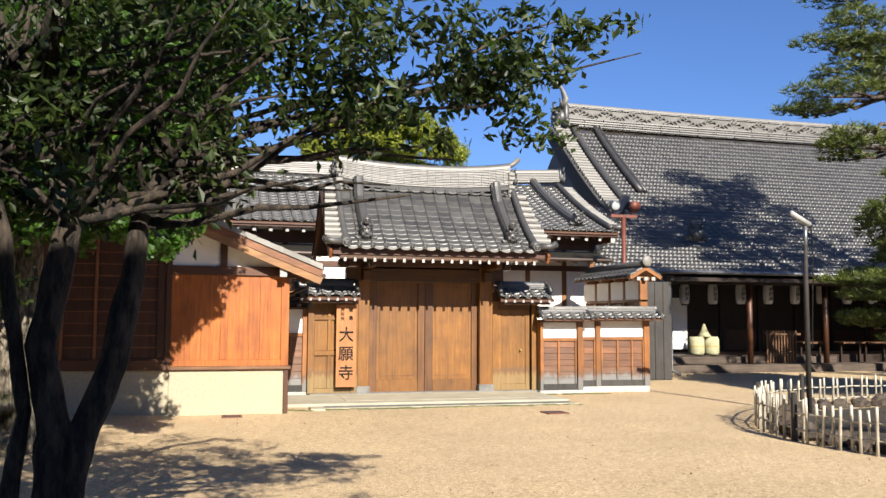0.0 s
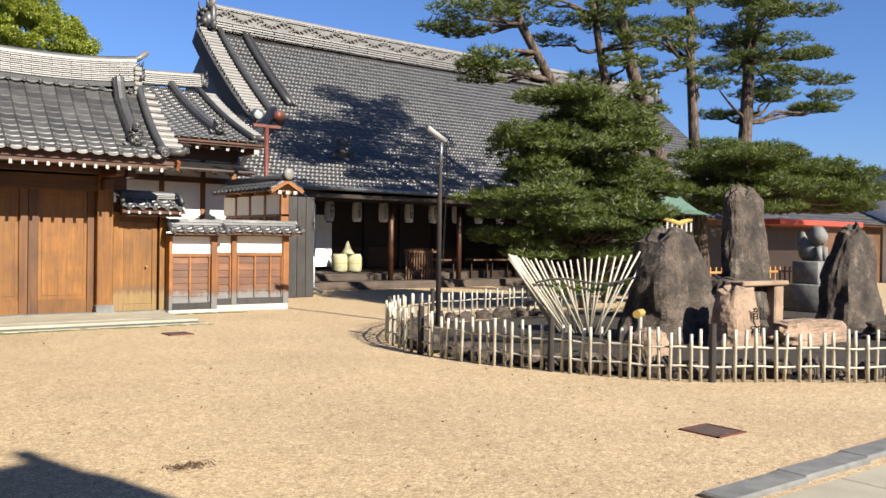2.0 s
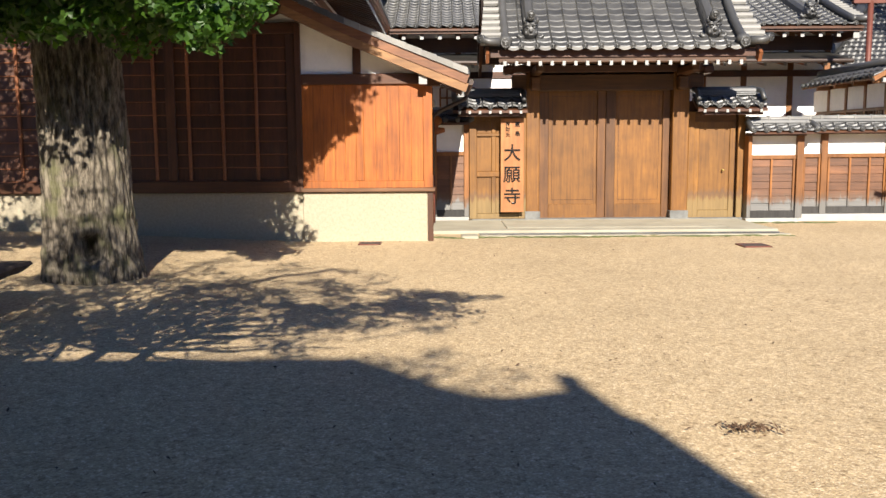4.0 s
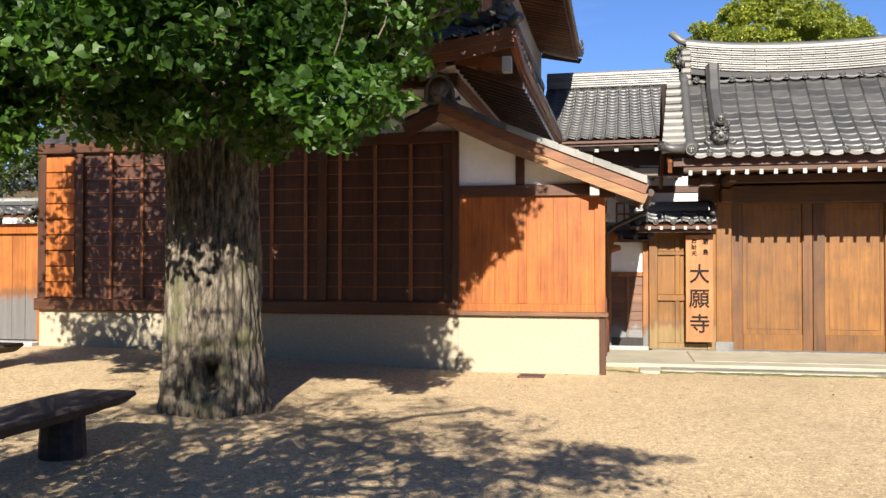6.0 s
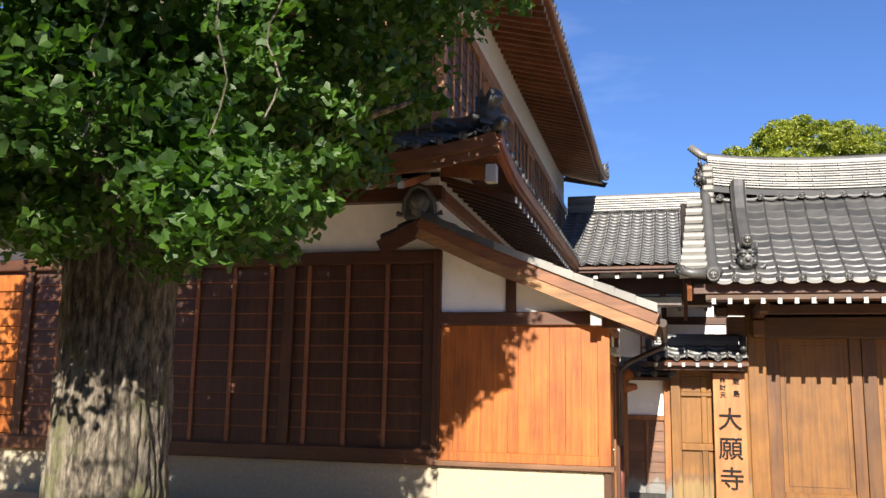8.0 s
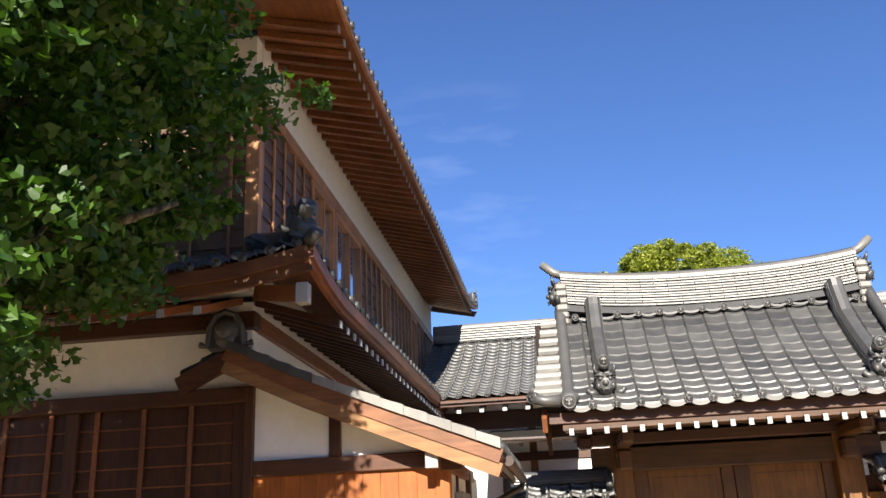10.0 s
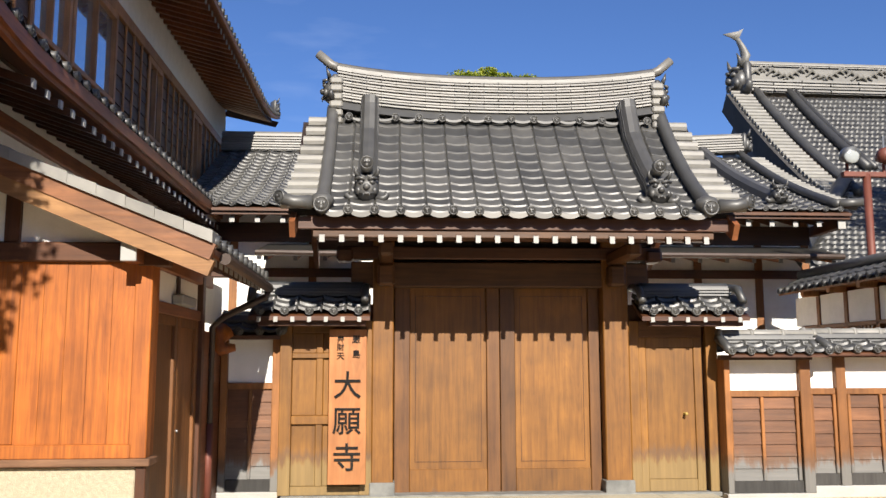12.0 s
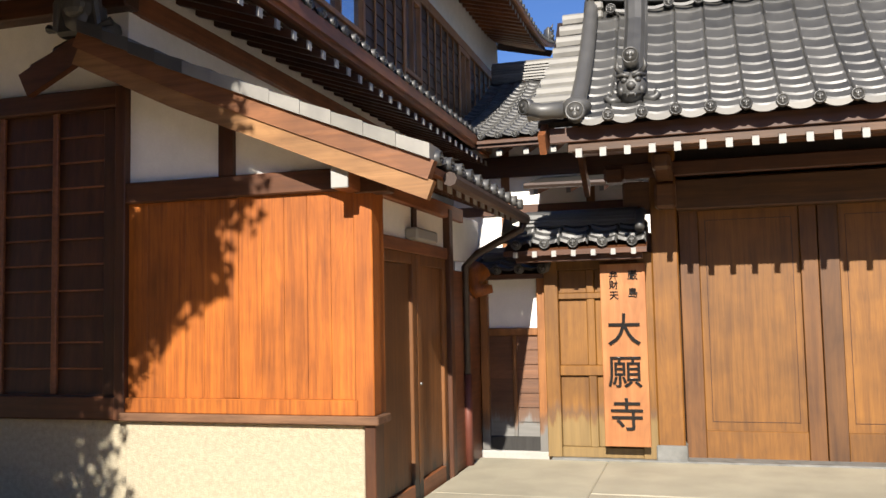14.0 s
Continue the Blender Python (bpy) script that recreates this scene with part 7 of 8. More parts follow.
    # two higher sets of unseen clumps, added to shade the ginkgo crown
    for k in range(34):
        p = (rng.uniform(-4.8, -0.5), rng.uniform(0.6, 3.4), rng.uniform(8.7, 10.2))
        sz = rng.uniform(0.45, 0.8)
        clumps.append((p, (sz, sz, sz * 0.6), 1.0))
        limb(g, (p[0] * 0.8 - 0.2, p[1] + 0.3, p[2] - 0.9), p, 0.03, 0.008, rng, 0.06)
    for k in range(20):
        p = (rng.uniform(-1.3, 0.25), rng.uniform(0.6, 3.2), rng.uniform(7.8, 9.4))
        sz = rng.uniform(0.35, 0.65)
        clumps.append((p, (sz, sz, sz * 0.6), 0.9))
        limb(g, (p[0] - 0.5, p[1] + 0.3, p[2] - 0.7), p, 0.025, 0.007, rng, 0.06)
    for a, b in (((-2.4, 3.2, 5.3), (-2.3, 2.4, 9.2)), ((-1.1, 4.9, 2.8), (-0.6, 2.6, 5.2)), ((-0.6, 2.6, 5.2), (1.9, 0.9, 5.4)), ((-1.3, 4.9, 2.6), (-2.4, 3.2, 5.3)), ((-0.6, 2.6, 5.2), (0.9, 3.6, 5.6))):
        limb(g, a, b, 0.06, 0.03, rng, 0.05)
    tagged(part("branch_work", g, BARK_SHRUB, t, "unseen dark boughs added overhead to cast shade", True), kind="stuff")
    v, f = leaf_cloud(clumps, 84, 0.075, oval_leaf, 31, 0.5, 0.3)
    tagged(part("crown", mesh_np("crown", v, f, LEAF_SHRUB), LEAF_SHRUB, t, "small dark green leaves"), kind="stuff")


near_shrub()


def needle_pads(pads, per, seed, size=0.2):
    """Upturned tufts of needles in flat layered pads: (centre, radii)."""
    rng = random.Random(seed)
    v, f = [], []
    for c, r in pads:
        c = Vector(c)
        for _ in range(int(per * r[0] * r[1] * 2.2) + 8):
            a, q = rng.uniform(0, 2 * math.pi), math.sqrt(rng.random())
            edge = 1 + 0.25 * noise.noise(Vector((math.cos(a) * 2, math.sin(a) * 2, c.x)))
            top = math.sqrt(max(0.0, 1 - q * q))
            p = c + Vector((math.cos(a) * r[0] * q * edge, math.sin(a) * r[1] * q * edge, r[2] * (top * rng.uniform(-0.35, 1.0))))
            for _k in range(9):
                d = Vector((rng.gauss(0, 0.75), rng.gauss(0, 0.75), rng.uniform(0.1, 1.0))).normalized()
                s = d.cross(Vector((rng.gauss(0, 1), rng.gauss(0, 1), 0.2))).normalized() * 0.011
                e = p + d * size * rng.uniform(0.6, 1.15)
                o = len(v)
                v += [tuple(p - s), tuple(p + s), tuple(e)]
                f.append((o, o + 1, o + 2))
    return v, f


def pine(label, trunks, pads, seed, per=95):
    t = thing("pine_tree", label, "tree", "pines in the fenced garden")
    rng = random.Random(seed)
    sh = Shape()
    for pts, r0, r1 in trunks:
        n = len(pts)
        sh.tube(pts, [r0 + (r1 - r0) * i / (n - 1) for i in range(n)], 10)
    part("trunk", sh, BARK_PINE, t, "scaly grey-brown trunk", True)
    lb = Shape()
    spine = [Vector(p) for pts, _, _ in trunks for a, b in zip(pts, pts[1:]) for p in (a, tuple((x + y) / 2 for x, y in zip(a, b)), b)]
    for c, r in pads:
        c = Vector(c)
        near = min(spine, key=lambda p: (p - c).length + 0.7 * max(0.0, p.z - c.z))
        limb(lb, near, c + Vector((0, 0, -r[2] * 0.4)), 0.06, 0.02, rng, 0.1)
    tagged(part("branch_work", lb, BARK_PINE, t, smooth=True), kind="stuff")
    v, f = needle_pads(pads, per, seed)
    tagged(part("needles", mesh_np("needles", v, f, NEEDLE), NEEDLE, t, "layered dark green needle pads"), kind="stuff")


def garden_pines():
    rng = random.Random(77)
    pads = []
    for k in range(105):
        h = k / 104
        z = 1.35 + 3.75 * h
        w = 3.75 * (1 - h * 0.62) * (0.62 + 0.38 * min(1.0, h * 3.2))
        a = rng.uniform(0, 2 * math.pi)
        q = math.sqrt(rng.uniform(0.04, 1.0))
        pads.append(((15.9 + math.cos(a) * w * q, 15.3 + math.sin(a) * w * q * 0.6, z + rng.uniform(-0.15, 0.15)), (rng.uniform(0.5, 1.0), rng.uniform(0.5, 0.9), rng.uniform(0.2, 0.36))))
    pine("broad low pine with dense layered green pads", [([(16.2, 15.3, 0), (16.1, 15.2, 1.6), (16.3, 15.3, 3.2), (16.0, 15.2, 4.9)], 0.16, 0.05)], pads, 41, 125)
    pads = [((13.6 + rng.uniform(-0.9, 1.2), 16 + rng.uniform(-0.6, 0.6), 6.9 + rng.uniform(-0.5, 1.6)), (0.8, 0.6, 0.22)) for _ in range(15)]
    pads += [((13.7 + rng.uniform(-0.8, 0.9), 16 + rng.uniform(-0.4, 0.4), 5.6 + rng.uniform(-0.3, 0.3)), (0.55, 0.5, 0.16)) for _ in range(7)]
    pine("leaning pine with an umbrella of green pads", [([(18.2, 16.3, 0), (17.6, 16.2, 3.6), (16.6, 16.1, 4.8), (15.6, 16, 5.6), (14.6, 16, 6.8), (14.2, 16, 7.6)], 0.2, 0.08)], pads, 42)
    pads = []
    for k in range(42):
        pads.append(((18.4 + rng.uniform(-2.4, 2.0), 16.8 + rng.uniform(-1.5, 1.2), rng.uniform(6.2, 11.0)), (rng.uniform(0.5, 0.9), 0.6, 0.2)))
    for k in range(26):
        pads.append(((rng.uniform(14.5, 20.5), 16.6 + rng.uniform(-1.2, 1.2), rng.uniform(9.3, 13.0)), (rng.uniform(0.6, 1.1), 0.8, 0.25)))
    for k in range(16):
        pads.append(((rng.uniform(15.2, 18.4), 16.6 + rng.uniform(-1.2, 1.2), rng.uniform(10.5, 13.4)), (rng.uniform(0.6, 1.0), 0.8, 0.25)))
    for k in range(26):
        pads.append(((rng.uniform(18.6, 22.6), 16.6 + rng.uniform(-1.2, 1.2), rng.uniform(12.2, 16.2)), (rng.uniform(0.6, 1.1), 0.8, 0.25)))
    pads += [((19.4 + rng.uniform(-1.0, 0.8), 16.4, 5.5 + rng.uniform(-0.3, 0.4)), (0.55, 0.5, 0.15)) for _ in range(4)]
    pine("tall twin-stemmed pine with sparse layered crowns", [([(22.0, 16.6, 0), (21.2, 16.6, 3.1), (20.35, 16.6, 4.4), (19.3, 16.6, 6.5), (18.7, 16.6, 8.2), (18.6, 16.6, 10.4), (19.8, 16.6, 15.2)], 0.27, 0.06),
                                                          ([(21.3, 16.8, 0), (20.3, 16.8, 3.2), (19.7, 16.8, 4.3), (18.5, 16.8, 5.9), (18.0, 16.8, 7.8), (17.3, 16.8, 9.8)], 0.2, 0.07)], pads, 43)
    pads = [((21.6 + rng.uniform(-1.6, 1.6), 17 + rng.uniform(-1, 1), rng.uniform(6.2, 11.5)), (rng.uniform(0.45, 0.8), 0.55, 0.18)) for _ in range(26)]
    pine("dark straight pine with small scattered pads", [([(22.8, 16.6, 0), (22.5, 16.6, 2.5), (22.25, 16.6, 4.0), (21.95, 16.6, 7.0), (21.8, 16.6, 11.5)], 0.23, 0.1)], pads, 44)
    pads = [((24.6 + rng.uniform(-1.7, 2.6), 16.2 + rng.uniform(-1.2, 1.2), rng.uniform(5.2, 10.6)), (rng.uniform(0.55, 1.0), 0.7, 0.2)) for _ in range(44)]
    for k in range(110):
        x = rng.uniform(21.6, 30.3)
        pads.append(((x, 15.8 + rng.uniform(-1.4, 1.0), rng.uniform(2.5 + 0.04 * (x - 21.6), 4.7 - 0.17 * max(0.0, x - 24.0))), (rng.uniform(0.6, 1.2), 0.8, 0.24)))
    pine("tall pine with broad drooping lower pads", [([(24.1, 16.3, 0), (24.15, 16.3, 3.0), (24.35, 16.3, 5.4), (24.6, 16.3, 9.3), (24.8, 16.3, 11.2)], 0.27, 0.12)], pads, 45)
    v, f = needle_pads([((13.2 + 0.6 * k, 13.3 + 0.25 * (k % 3), 0.55), (0.6, 0.5, 0.35)) for k in range(9)], 60, 46, 0.16)
    s = thing("clipped_shrub", "low clipped green shrub behind the fence", "shrub")
    tagged(part("foliage", mesh_np("foliage", v, f, NEEDLE), NEEDLE, s), kind="stuff")


garden_pines()


def back_tree():
    t = thing("camphor_tree", "rounded yellow-green camphor tree behind the gate roof", "tree")
    rng = random.Random(12)
    sh = Shape().tube([(6.3, 34.6, 0), (6.4, 34.6, 4), (6.3, 34.6, 7)], [0.5, 0.36, 0.16], 10)
    for k in range(14):
        limb(sh, (6.3, 34.6, rng.uniform(4, 7)), (6.3 + rng.uniform(-2.3, 2.3), 34.6 + rng.uniform(-1.4, 1.4), rng.uniform(6.5, 9.0)), 0.12, 0.02, rng)
    part("trunk", sh, BARK_PINE, t)
    clumps = []
    for k in range(210):
        a, q = rng.uniform(0, 2 * math.pi), math.sqrt(rng.random())
        top = 10.45 - 1.8 * q ** 3 + 0.25 * math.sin(a * 3)
        z = top - 3.6 * rng.random() ** 1.6
        s = rng.uniform(0.28, 0.6)
        clumps.append(((6.4 + math.cos(a) * 3.5 * q, 34.6 + math.sin(a) * 2.6 * q, z), (s, s, s * 0.65), 2.2 * s))
    v, f = leaf_cloud(clumps, 620, 0.11, oval_leaf, 13, 0.8, 0.55)
    tagged(part("crown", mesh_np("crown", v, f, LEAF_CAMPHOR), LEAF_CAMPHOR, t, "bright yellow-green leaves"), kind="stuff")
    # trees and roofs beyond the left edge
    t = thing("garden_tree", "dark green tree beyond the residence yard", "tree")
    part("trunk", Shape().tube([(-12, 20, 0), (-12, 20, 3)], [0.25, 0.15], 8), BARK_PINE, t)
    clumps = [((-12 + rng.uniform(-2.5, 2.2), 20 + rng.uniform(-1.5, 1.5), rng.uniform(2.5, 6.0)), (0.7, 0.7, 0.5), 1.0) for _ in range(30)]
    v, f = leaf_cloud(clumps, 160, 0.16, oval_leaf, 14, 0.6, 0.5)
    tagged(part("crown", mesh_np("crown", v, f, LEAF_SHRUB), LEAF_SHRUB, t), kind="stuff")


back_tree()


# ---------------------------------------------------------------- fenced garden
def smooth_path(pts, step):
    pts = [Vector((*p, 0)) for p in pts]
    dense = []
    for i in range(len(pts) - 1):
        p0, p1, p2, p3 = pts[max(0, i - 1)], pts[i], pts[i + 1], pts[min(len(pts) - 1, i + 2)]
        for k in range(20):
            t = k / 20
            dense.append(0.5 * ((2 * p1) + (p2 - p0) * t + (2 * p0 - 5 * p1 + 4 * p2 - p3) * t * t + (3 * p1 - p0 - 3 * p2 + p3) * t ** 3))
    dense.append(pts[-1])
    out, acc = [dense[0]], 0.0
    for a, b in zip(dense, dense[1:]):
        acc += (b - a).length
        if acc >= step:
            out.append(b)
            acc = 0.0
    return out


def bamboo_fence():
    f = thing("bamboo_fence", "low bleached bamboo fence with dark posts round the stone garden", "fence")
    rng = random.Random(4)
    line = smooth_path([(14.5, 14.4), (13.0, 14.6), (11.2, 14.4), (9.6, 13.6), (8.5, 12.4), (8.02, 11.4), (7.85, 10.3), (7.98, 9.3), (8.4, 8.05), (9.0, 7.05), (10.05, 6.35), (10.9, 5.75), (12.6, 5.0), (14.5, 4.3)], 0.112)
    pole = Shape()
    pole.tube([(0, 0, 0), (0, 0, 0.2), (0, 0, 0.205), (0, 0, 0.42), (0, 0, 0.425), (0, 0, 0.6)], [0.022, 0.02, 0.0235, 0.02, 0.023, 0.02], 7)
    me = pole.mesh("bamboo_pale", BAMBOO, True)
    post_me = Shape().tube([(0, 0, -0.05), (0, 0, 0.68)], [0.045, 0.042], 9).mesh("fence_post", BAMBOO_DARK)
    for i, p in enumerate(line):
        off = 0.025 if i % 2 else -0.025
        nxt = line[min(i + 1, len(line) - 1)] - line[max(i - 1, 0)]
        nrm = Vector((-nxt.y, nxt.x, 0)).normalized()
        if i % 16 == 6:
            ob = part("post", post_me, BAMBOO_DARK, f, "dark round post")
            ob.location = p
        else:
            ob = part("bamboo_pale", me, BAMBOO, f)
            ob.matrix_basis = Matrix.Translation(p + nrm * off) @ Matrix.Rotation(rng.gauss(0, 0.03), 4, "X") @ Matrix.Rotation(rng.uniform(0, 6), 4, "Z") @ Matrix.Scale(rng.uniform(0.93, 1.06), 4, (0, 0, 1))
    for z in (0.18, 0.4):
        part("rail", Shape().tube([(p.x, p.y, z + 0.008 * math.sin(i)) for i, p in enumerate(line)], 0.014, 6), BAMBOO, f, smooth=True)
    kn = Shape()
    for i, p in enumerate(line[::2]):
        for z in (0.18, 0.4):
            kn.blob((p.x, p.y, z), (0.03, 0.03, 0.016), 6, 4)
    tagged(part("twine_knots", kn, ROPE, f, "black twine knots"), kind="stuff")
    # mossy edging stones inside
    e = thing("edging_stones", "rough low stones edging the fenced garden", "stones", kind="stuff")
    sh = Shape()
    for i, p in enumerate(line[::3]):
        d = (Vector((13, 10, 0)) - p).normalized() * 0.32
        sh.blob((p.x + d.x, p.y + d.y, 0.06), (rng.uniform(0.14, 0.26), rng.uniform(0.12, 0.2), rng.uniform(0.09, 0.2)), 9, 6, 0.6, i * 1.3)
    part("stones", sh, ROCK, e)
    bed = Shape()
    ring = [(8.3, 11.4), (8.1, 10.2), (8.3, 9.3), (8.8, 8.2), (9.5, 7.3), (10.4, 6.7), (11.4, 6.1), (14, 5.2), (21, 8), (21, 14), (13, 14.2), (10.4, 13.7)]
    bed.add([(x, y, 0.035) for x, y in ring], [tuple(range(len(ring)))])
    # Brown soil darkened further to hold the shade of pines and stones.
    tagged(part("planting_bed", bed, plain("shade_darkened_garden_soil", (0.03, 0.024, 0.017), 0.95, scale=2.0, vary=0.4, bump=0.7, dist=0.03, fine=40.0)), "dark bare soil bed, darkened further for shade, inside bamboo fence", "soil", kind="structure")


bamboo_fence()


def rock(label, c, size, seed, material, lean=0.0, point=0.3, cuts=1.0):
    """A standing stone: flat facets, chipped edges, uneven top."""
    n, m = 44, 40
    verts, faces = [], []
    for j in range(m + 1):
        t = j / m
        w = (1 - point * t ** 1.6) * (1.0 if t < 0.94 else 0.72 if t < 0.99 else 0.35)
        for i in range(n):
            a = 2 * math.pi * i / n
            d = Vector((math.cos(a), math.sin(a), 0))
            sq = 1 / max(abs(d.x), abs(d.y)) ** 0.55
            k = 1 + 0.16 * cuts * noise.noise(Vector((d.x * 1.2 + seed, d.y * 1.2, t * 2.2))) + 0.09 * cuts * noise.noise(Vector((d.x * 3 + seed, d.y * 3, t * 5))) - 0.1 * cuts * max(0.0, 0.25 - abs(noise.noise(Vector((d.x * 1.6, d.y * 1.6 + seed, t * 2.6))))) * 3 + 0.03 * noise.noise(Vector((d.x * 9 + seed, d.y * 9, t * 16)))
            verts.append((d.x * size[0] / 2 * w * sq * k + lean * t * size[2] + 0.1 * size[0] * noise.noise(Vector((seed, t * 2, 3))),
                          d.y * size[1] / 2 * w * sq * k, (t - 0.04) * size[2] + (0.12 * size[2] * noise.noise(Vector((d.x * 1.3 + seed, d.y, 9))) if t > 0.9 else 0.0)))
    for j in range(m):
        for i in range(n):
            a, b = j * n + i, j * n + (i + 1) % n
            faces.append((a, b, b + n, a + n))
    faces.append(tuple(range(m * n, (m + 1) * n)))
    me = mesh_np("standing_stone", verts, faces, material, False)
    ob = new("standing_stone", me)
    ob.location = c
    return tagged(ob, label, "stone", "stones in the fenced garden")


rock("great dark pointed garden boulder with pale patches", (12.2, 9.75, 0.0), (1.75, 1.1, 1.9), 1.7, ROCK, 0.02, 0.5)
rock("tall flat-faced standing stone on a dark base", (15.7, 10.6, 0.9), (1.28, 0.45, 1.85), 4.1, ROCK, -0.03, 0.22, 0.6)
rock("dark stone plinth under the tall stone", (15.5, 10.6, 0.0), (1.9, 0.9, 1.05), 6.3, ROCK, 0.0, 0.1)
_ledge = part("stone_ledge", Shape().box(14.75, 10.0, 0.84, 16.3, 10.42, 0.93, 0.02).box(14.9, 10.05, 0.0, 15.2, 10.35, 0.84, 0.03).box(15.9, 10.05, 0.0, 16.2, 10.35, 0.84, 0.03), ROCK_PALE)
tagged(_ledge, "pale flat stone offering ledge before the tall stone", "stone ledge")
rs = rock("rounded pale brown stone with two carved characters", (12.4, 8.6, 0.0), (0.9, 0.6, 0.98), 2.2, ROCK_PALE, 0.0, 0.4, 0.4)
for _ch, _z in (("龍", 0.55), ("神", 0.3)):
    _c = part("carved_character", text_mesh("carved_character", _ch, 0.2, 0.003, BLACK), BLACK, rs)
    _c.matrix_basis = Matrix.Translation((-0.02, -0.285, _z)) @ Matrix.Rotation(radians(-40), 4, "Z") @ Matrix.Translation((0.12, 0.0, 0))
rock("dark upright stone with an uneven edge", (17.6, 9.5, 0.0), (1.65, 0.9, 2.05), 8.8, ROCK, 0.06, 0.55)
rock("low flat garden stone lying on soil", (14.0, 8.3, 0.0), (1.9, 0.8, 0.42), 9.4, ROCK_PALE, 0.0, 0.2)
rock("low flat garden stone beside a boulder", (16.4, 7.8, 0.0), (2.2, 0.9, 0.36), 3.4, ROCK, 0.0, 0.2)
rock("squat grey stone by the bamboo fan", (9.3, 7.75, 0.0), (0.5, 0.45, 0.55), 5.5, ROCK_PALE, 0.0, 0.2)


def bamboo_fan():
    b = thing("bamboo_fan", "fan of slanting bamboo poles fixed over a stone water basin", "garden ornament")
    rng = random.Random(6)
    n = 27
    for i in range(n):
        t = i / (n - 1)
        w = t ** 1.5
        a = Vector((10.05 + 0.95 * t, 10.1 + rng.uniform(-0.1, 0.1), 0.25 - 0.1 * t))
        e = Vector((8.72 + 3.05 * w, 9.75 + 0.25 * math.sin(t * 3), 1.4 - 0.12 * math.sin(w * math.pi) + 0.1 * w + rng.uniform(-0.03, 0.04)))
        part("bamboo_pole", Shape().tube([a, a.lerp(e, 0.5), e], [0.017, 0.017, 0.016], 7), BAMBOO, b, smooth=True)
    part("tie_rail", Shape().tube([(9.35 + 2.4 * i / 8, 9.85, 1.02 + 0.05 * math.sin(i)) for i in range(9)], 0.018, 6), BAMBOO_DARK, b)
    sp = part("water_spout", Shape().tube([(9.85, 8.35, 0.0), (9.85, 8.35, 0.62)], 0.03, 8), BAMBOO, b)
    part("spout_head", Shape().tube([(9.72, 8.3, 0.66), (10.0, 8.45, 0.66)], 0.055, 10), GOLD, sp, "yellow bamboo spout head")


bamboo_fan()


def lamp_post():
    l = thing("lamp_post", "weathered grey pole lamp with a white tube head", "lamp post", at=(10.35, 13.5, 0))
    part("pole", Shape().tube([(0, 0, 0), (0, 0, 2.4), (0.02, 0, 3.5)], [0.05, 0.045, 0.03], 10), BAMBOO_DARK, l, smooth=True)
    part("sleeve", Shape().tube([(0.01, 0, 2.9), (0.02, 0, 3.52)], 0.036, 10), STEEL, l, smooth=True)
    part("lamp_head", Shape().tube([(0.1, 0, 3.46), (-0.36, -0.1, 3.66)], [0.06, 0.05], 10), PAINT_WHITE, l, "white lamp head", True)
    part("cable", Shape().tube([(0.1, -0.05, 3.45), (0.12, -0.06, 2.8), (0.06, -0.05, 1.2)], 0.012, 5), BLACK, l)


lamp_post()


def flood_mast():
    m = thing("floodlight_mast", "rusty red steel mast carrying two round floodlights", "lamp post", at=(10.35, 20.75, 0))
    part("mast", Shape().tube([(0, 0, 0.0), (0, 0, 4.45)], 0.06, 10), IRON_RED, m, smooth=True)
    box_part("cross_arm", (-0.38, -0.05, 4.4, 0.38, 0.05, 4.48), IRON_RED, m)
    for x, lit in ((-0.3, True), (0.28, False)):
        h = part("flood_head", Shape().tube([(x, 0.12, 4.72), (x, -0.02, 4.74), (x, -0.16, 4.7)], [0.06, 0.12, 0.14], 14), STEEL if lit else IRON_RED, m, smooth=True)
        if lit:
            part("lens", Shape().blob((x, -0.15, 4.7), (0.125, 0.04, 0.125), 14, 8), LENS, h, "round glass lens", True)
        box_part("yoke", (x - 0.02, -0.02, 4.46, x + 0.02, 0.02, 4.62), IRON_RED, h)
    part("small_shrine_post", Shape().tube([(0.3, 0, 4.7), (0.3, 0, 5.05)], 0.02, 6), STEEL, m)


flood_mast()


def bench(x0, x1, y0, y1, z, label):
    """A thick split plank with a wavy live edge, its length along y, on two log legs."""
    b = thing("log_bench", label, "bench")
    n = 16
    vs, fs = [], []
    for i in range(n + 1):
        y = y0 + (y1 - y0) * i / n
        wa = 0.05 * noise.noise(Vector((y * 2.0, x0, 1)))
        wb = 0.06 * noise.noise(Vector((y * 2.4, x1, 4)))
        end = 0.05 if i in (0, n) else 0.0
        vs += [(x0 + wa + 0.03 + end, y, z - 0.1), (x1 + wb - 0.05 - end, y, z - 0.1), (x1 + wb, y, z - 0.03), (x1 + wb - 0.02, y, z), (x0 + wa, y, z), (x0 + wa, y, z - 0.04)]
    for i in range(n):
        for k in range(6):
            fs.append((i * 6 + k, i * 6 + 6 + k, i * 6 + 6 + (k + 1) % 6, i * 6 + (k + 1) % 6))
    fs += [tuple(range(6)), tuple(n * 6 + 5 - k for k in range(6))]
    part("seat_plank", Shape().add(vs, fs), WOOD_BENCH, b, "split weathered plank")
    xm = (x0 + x1) / 2
    for y in (y0 + 0.5, y1 - 0.6):
        part("leg", Shape().tube([(xm, y, -0.05 + ground_z(xm, y)), (xm, y, z - 0.08)], [0.18, 0.16], 12), WOOD_BENCH, b, "log leg")


bench(-3.14, -2.6, 7.6, 10.25, 0.45, "rough split-log bench on round legs by the ginkgo")
bench(-6.6, -6.1, 11.2, 13.4, 0.5, "low dark log bench near the yard door")


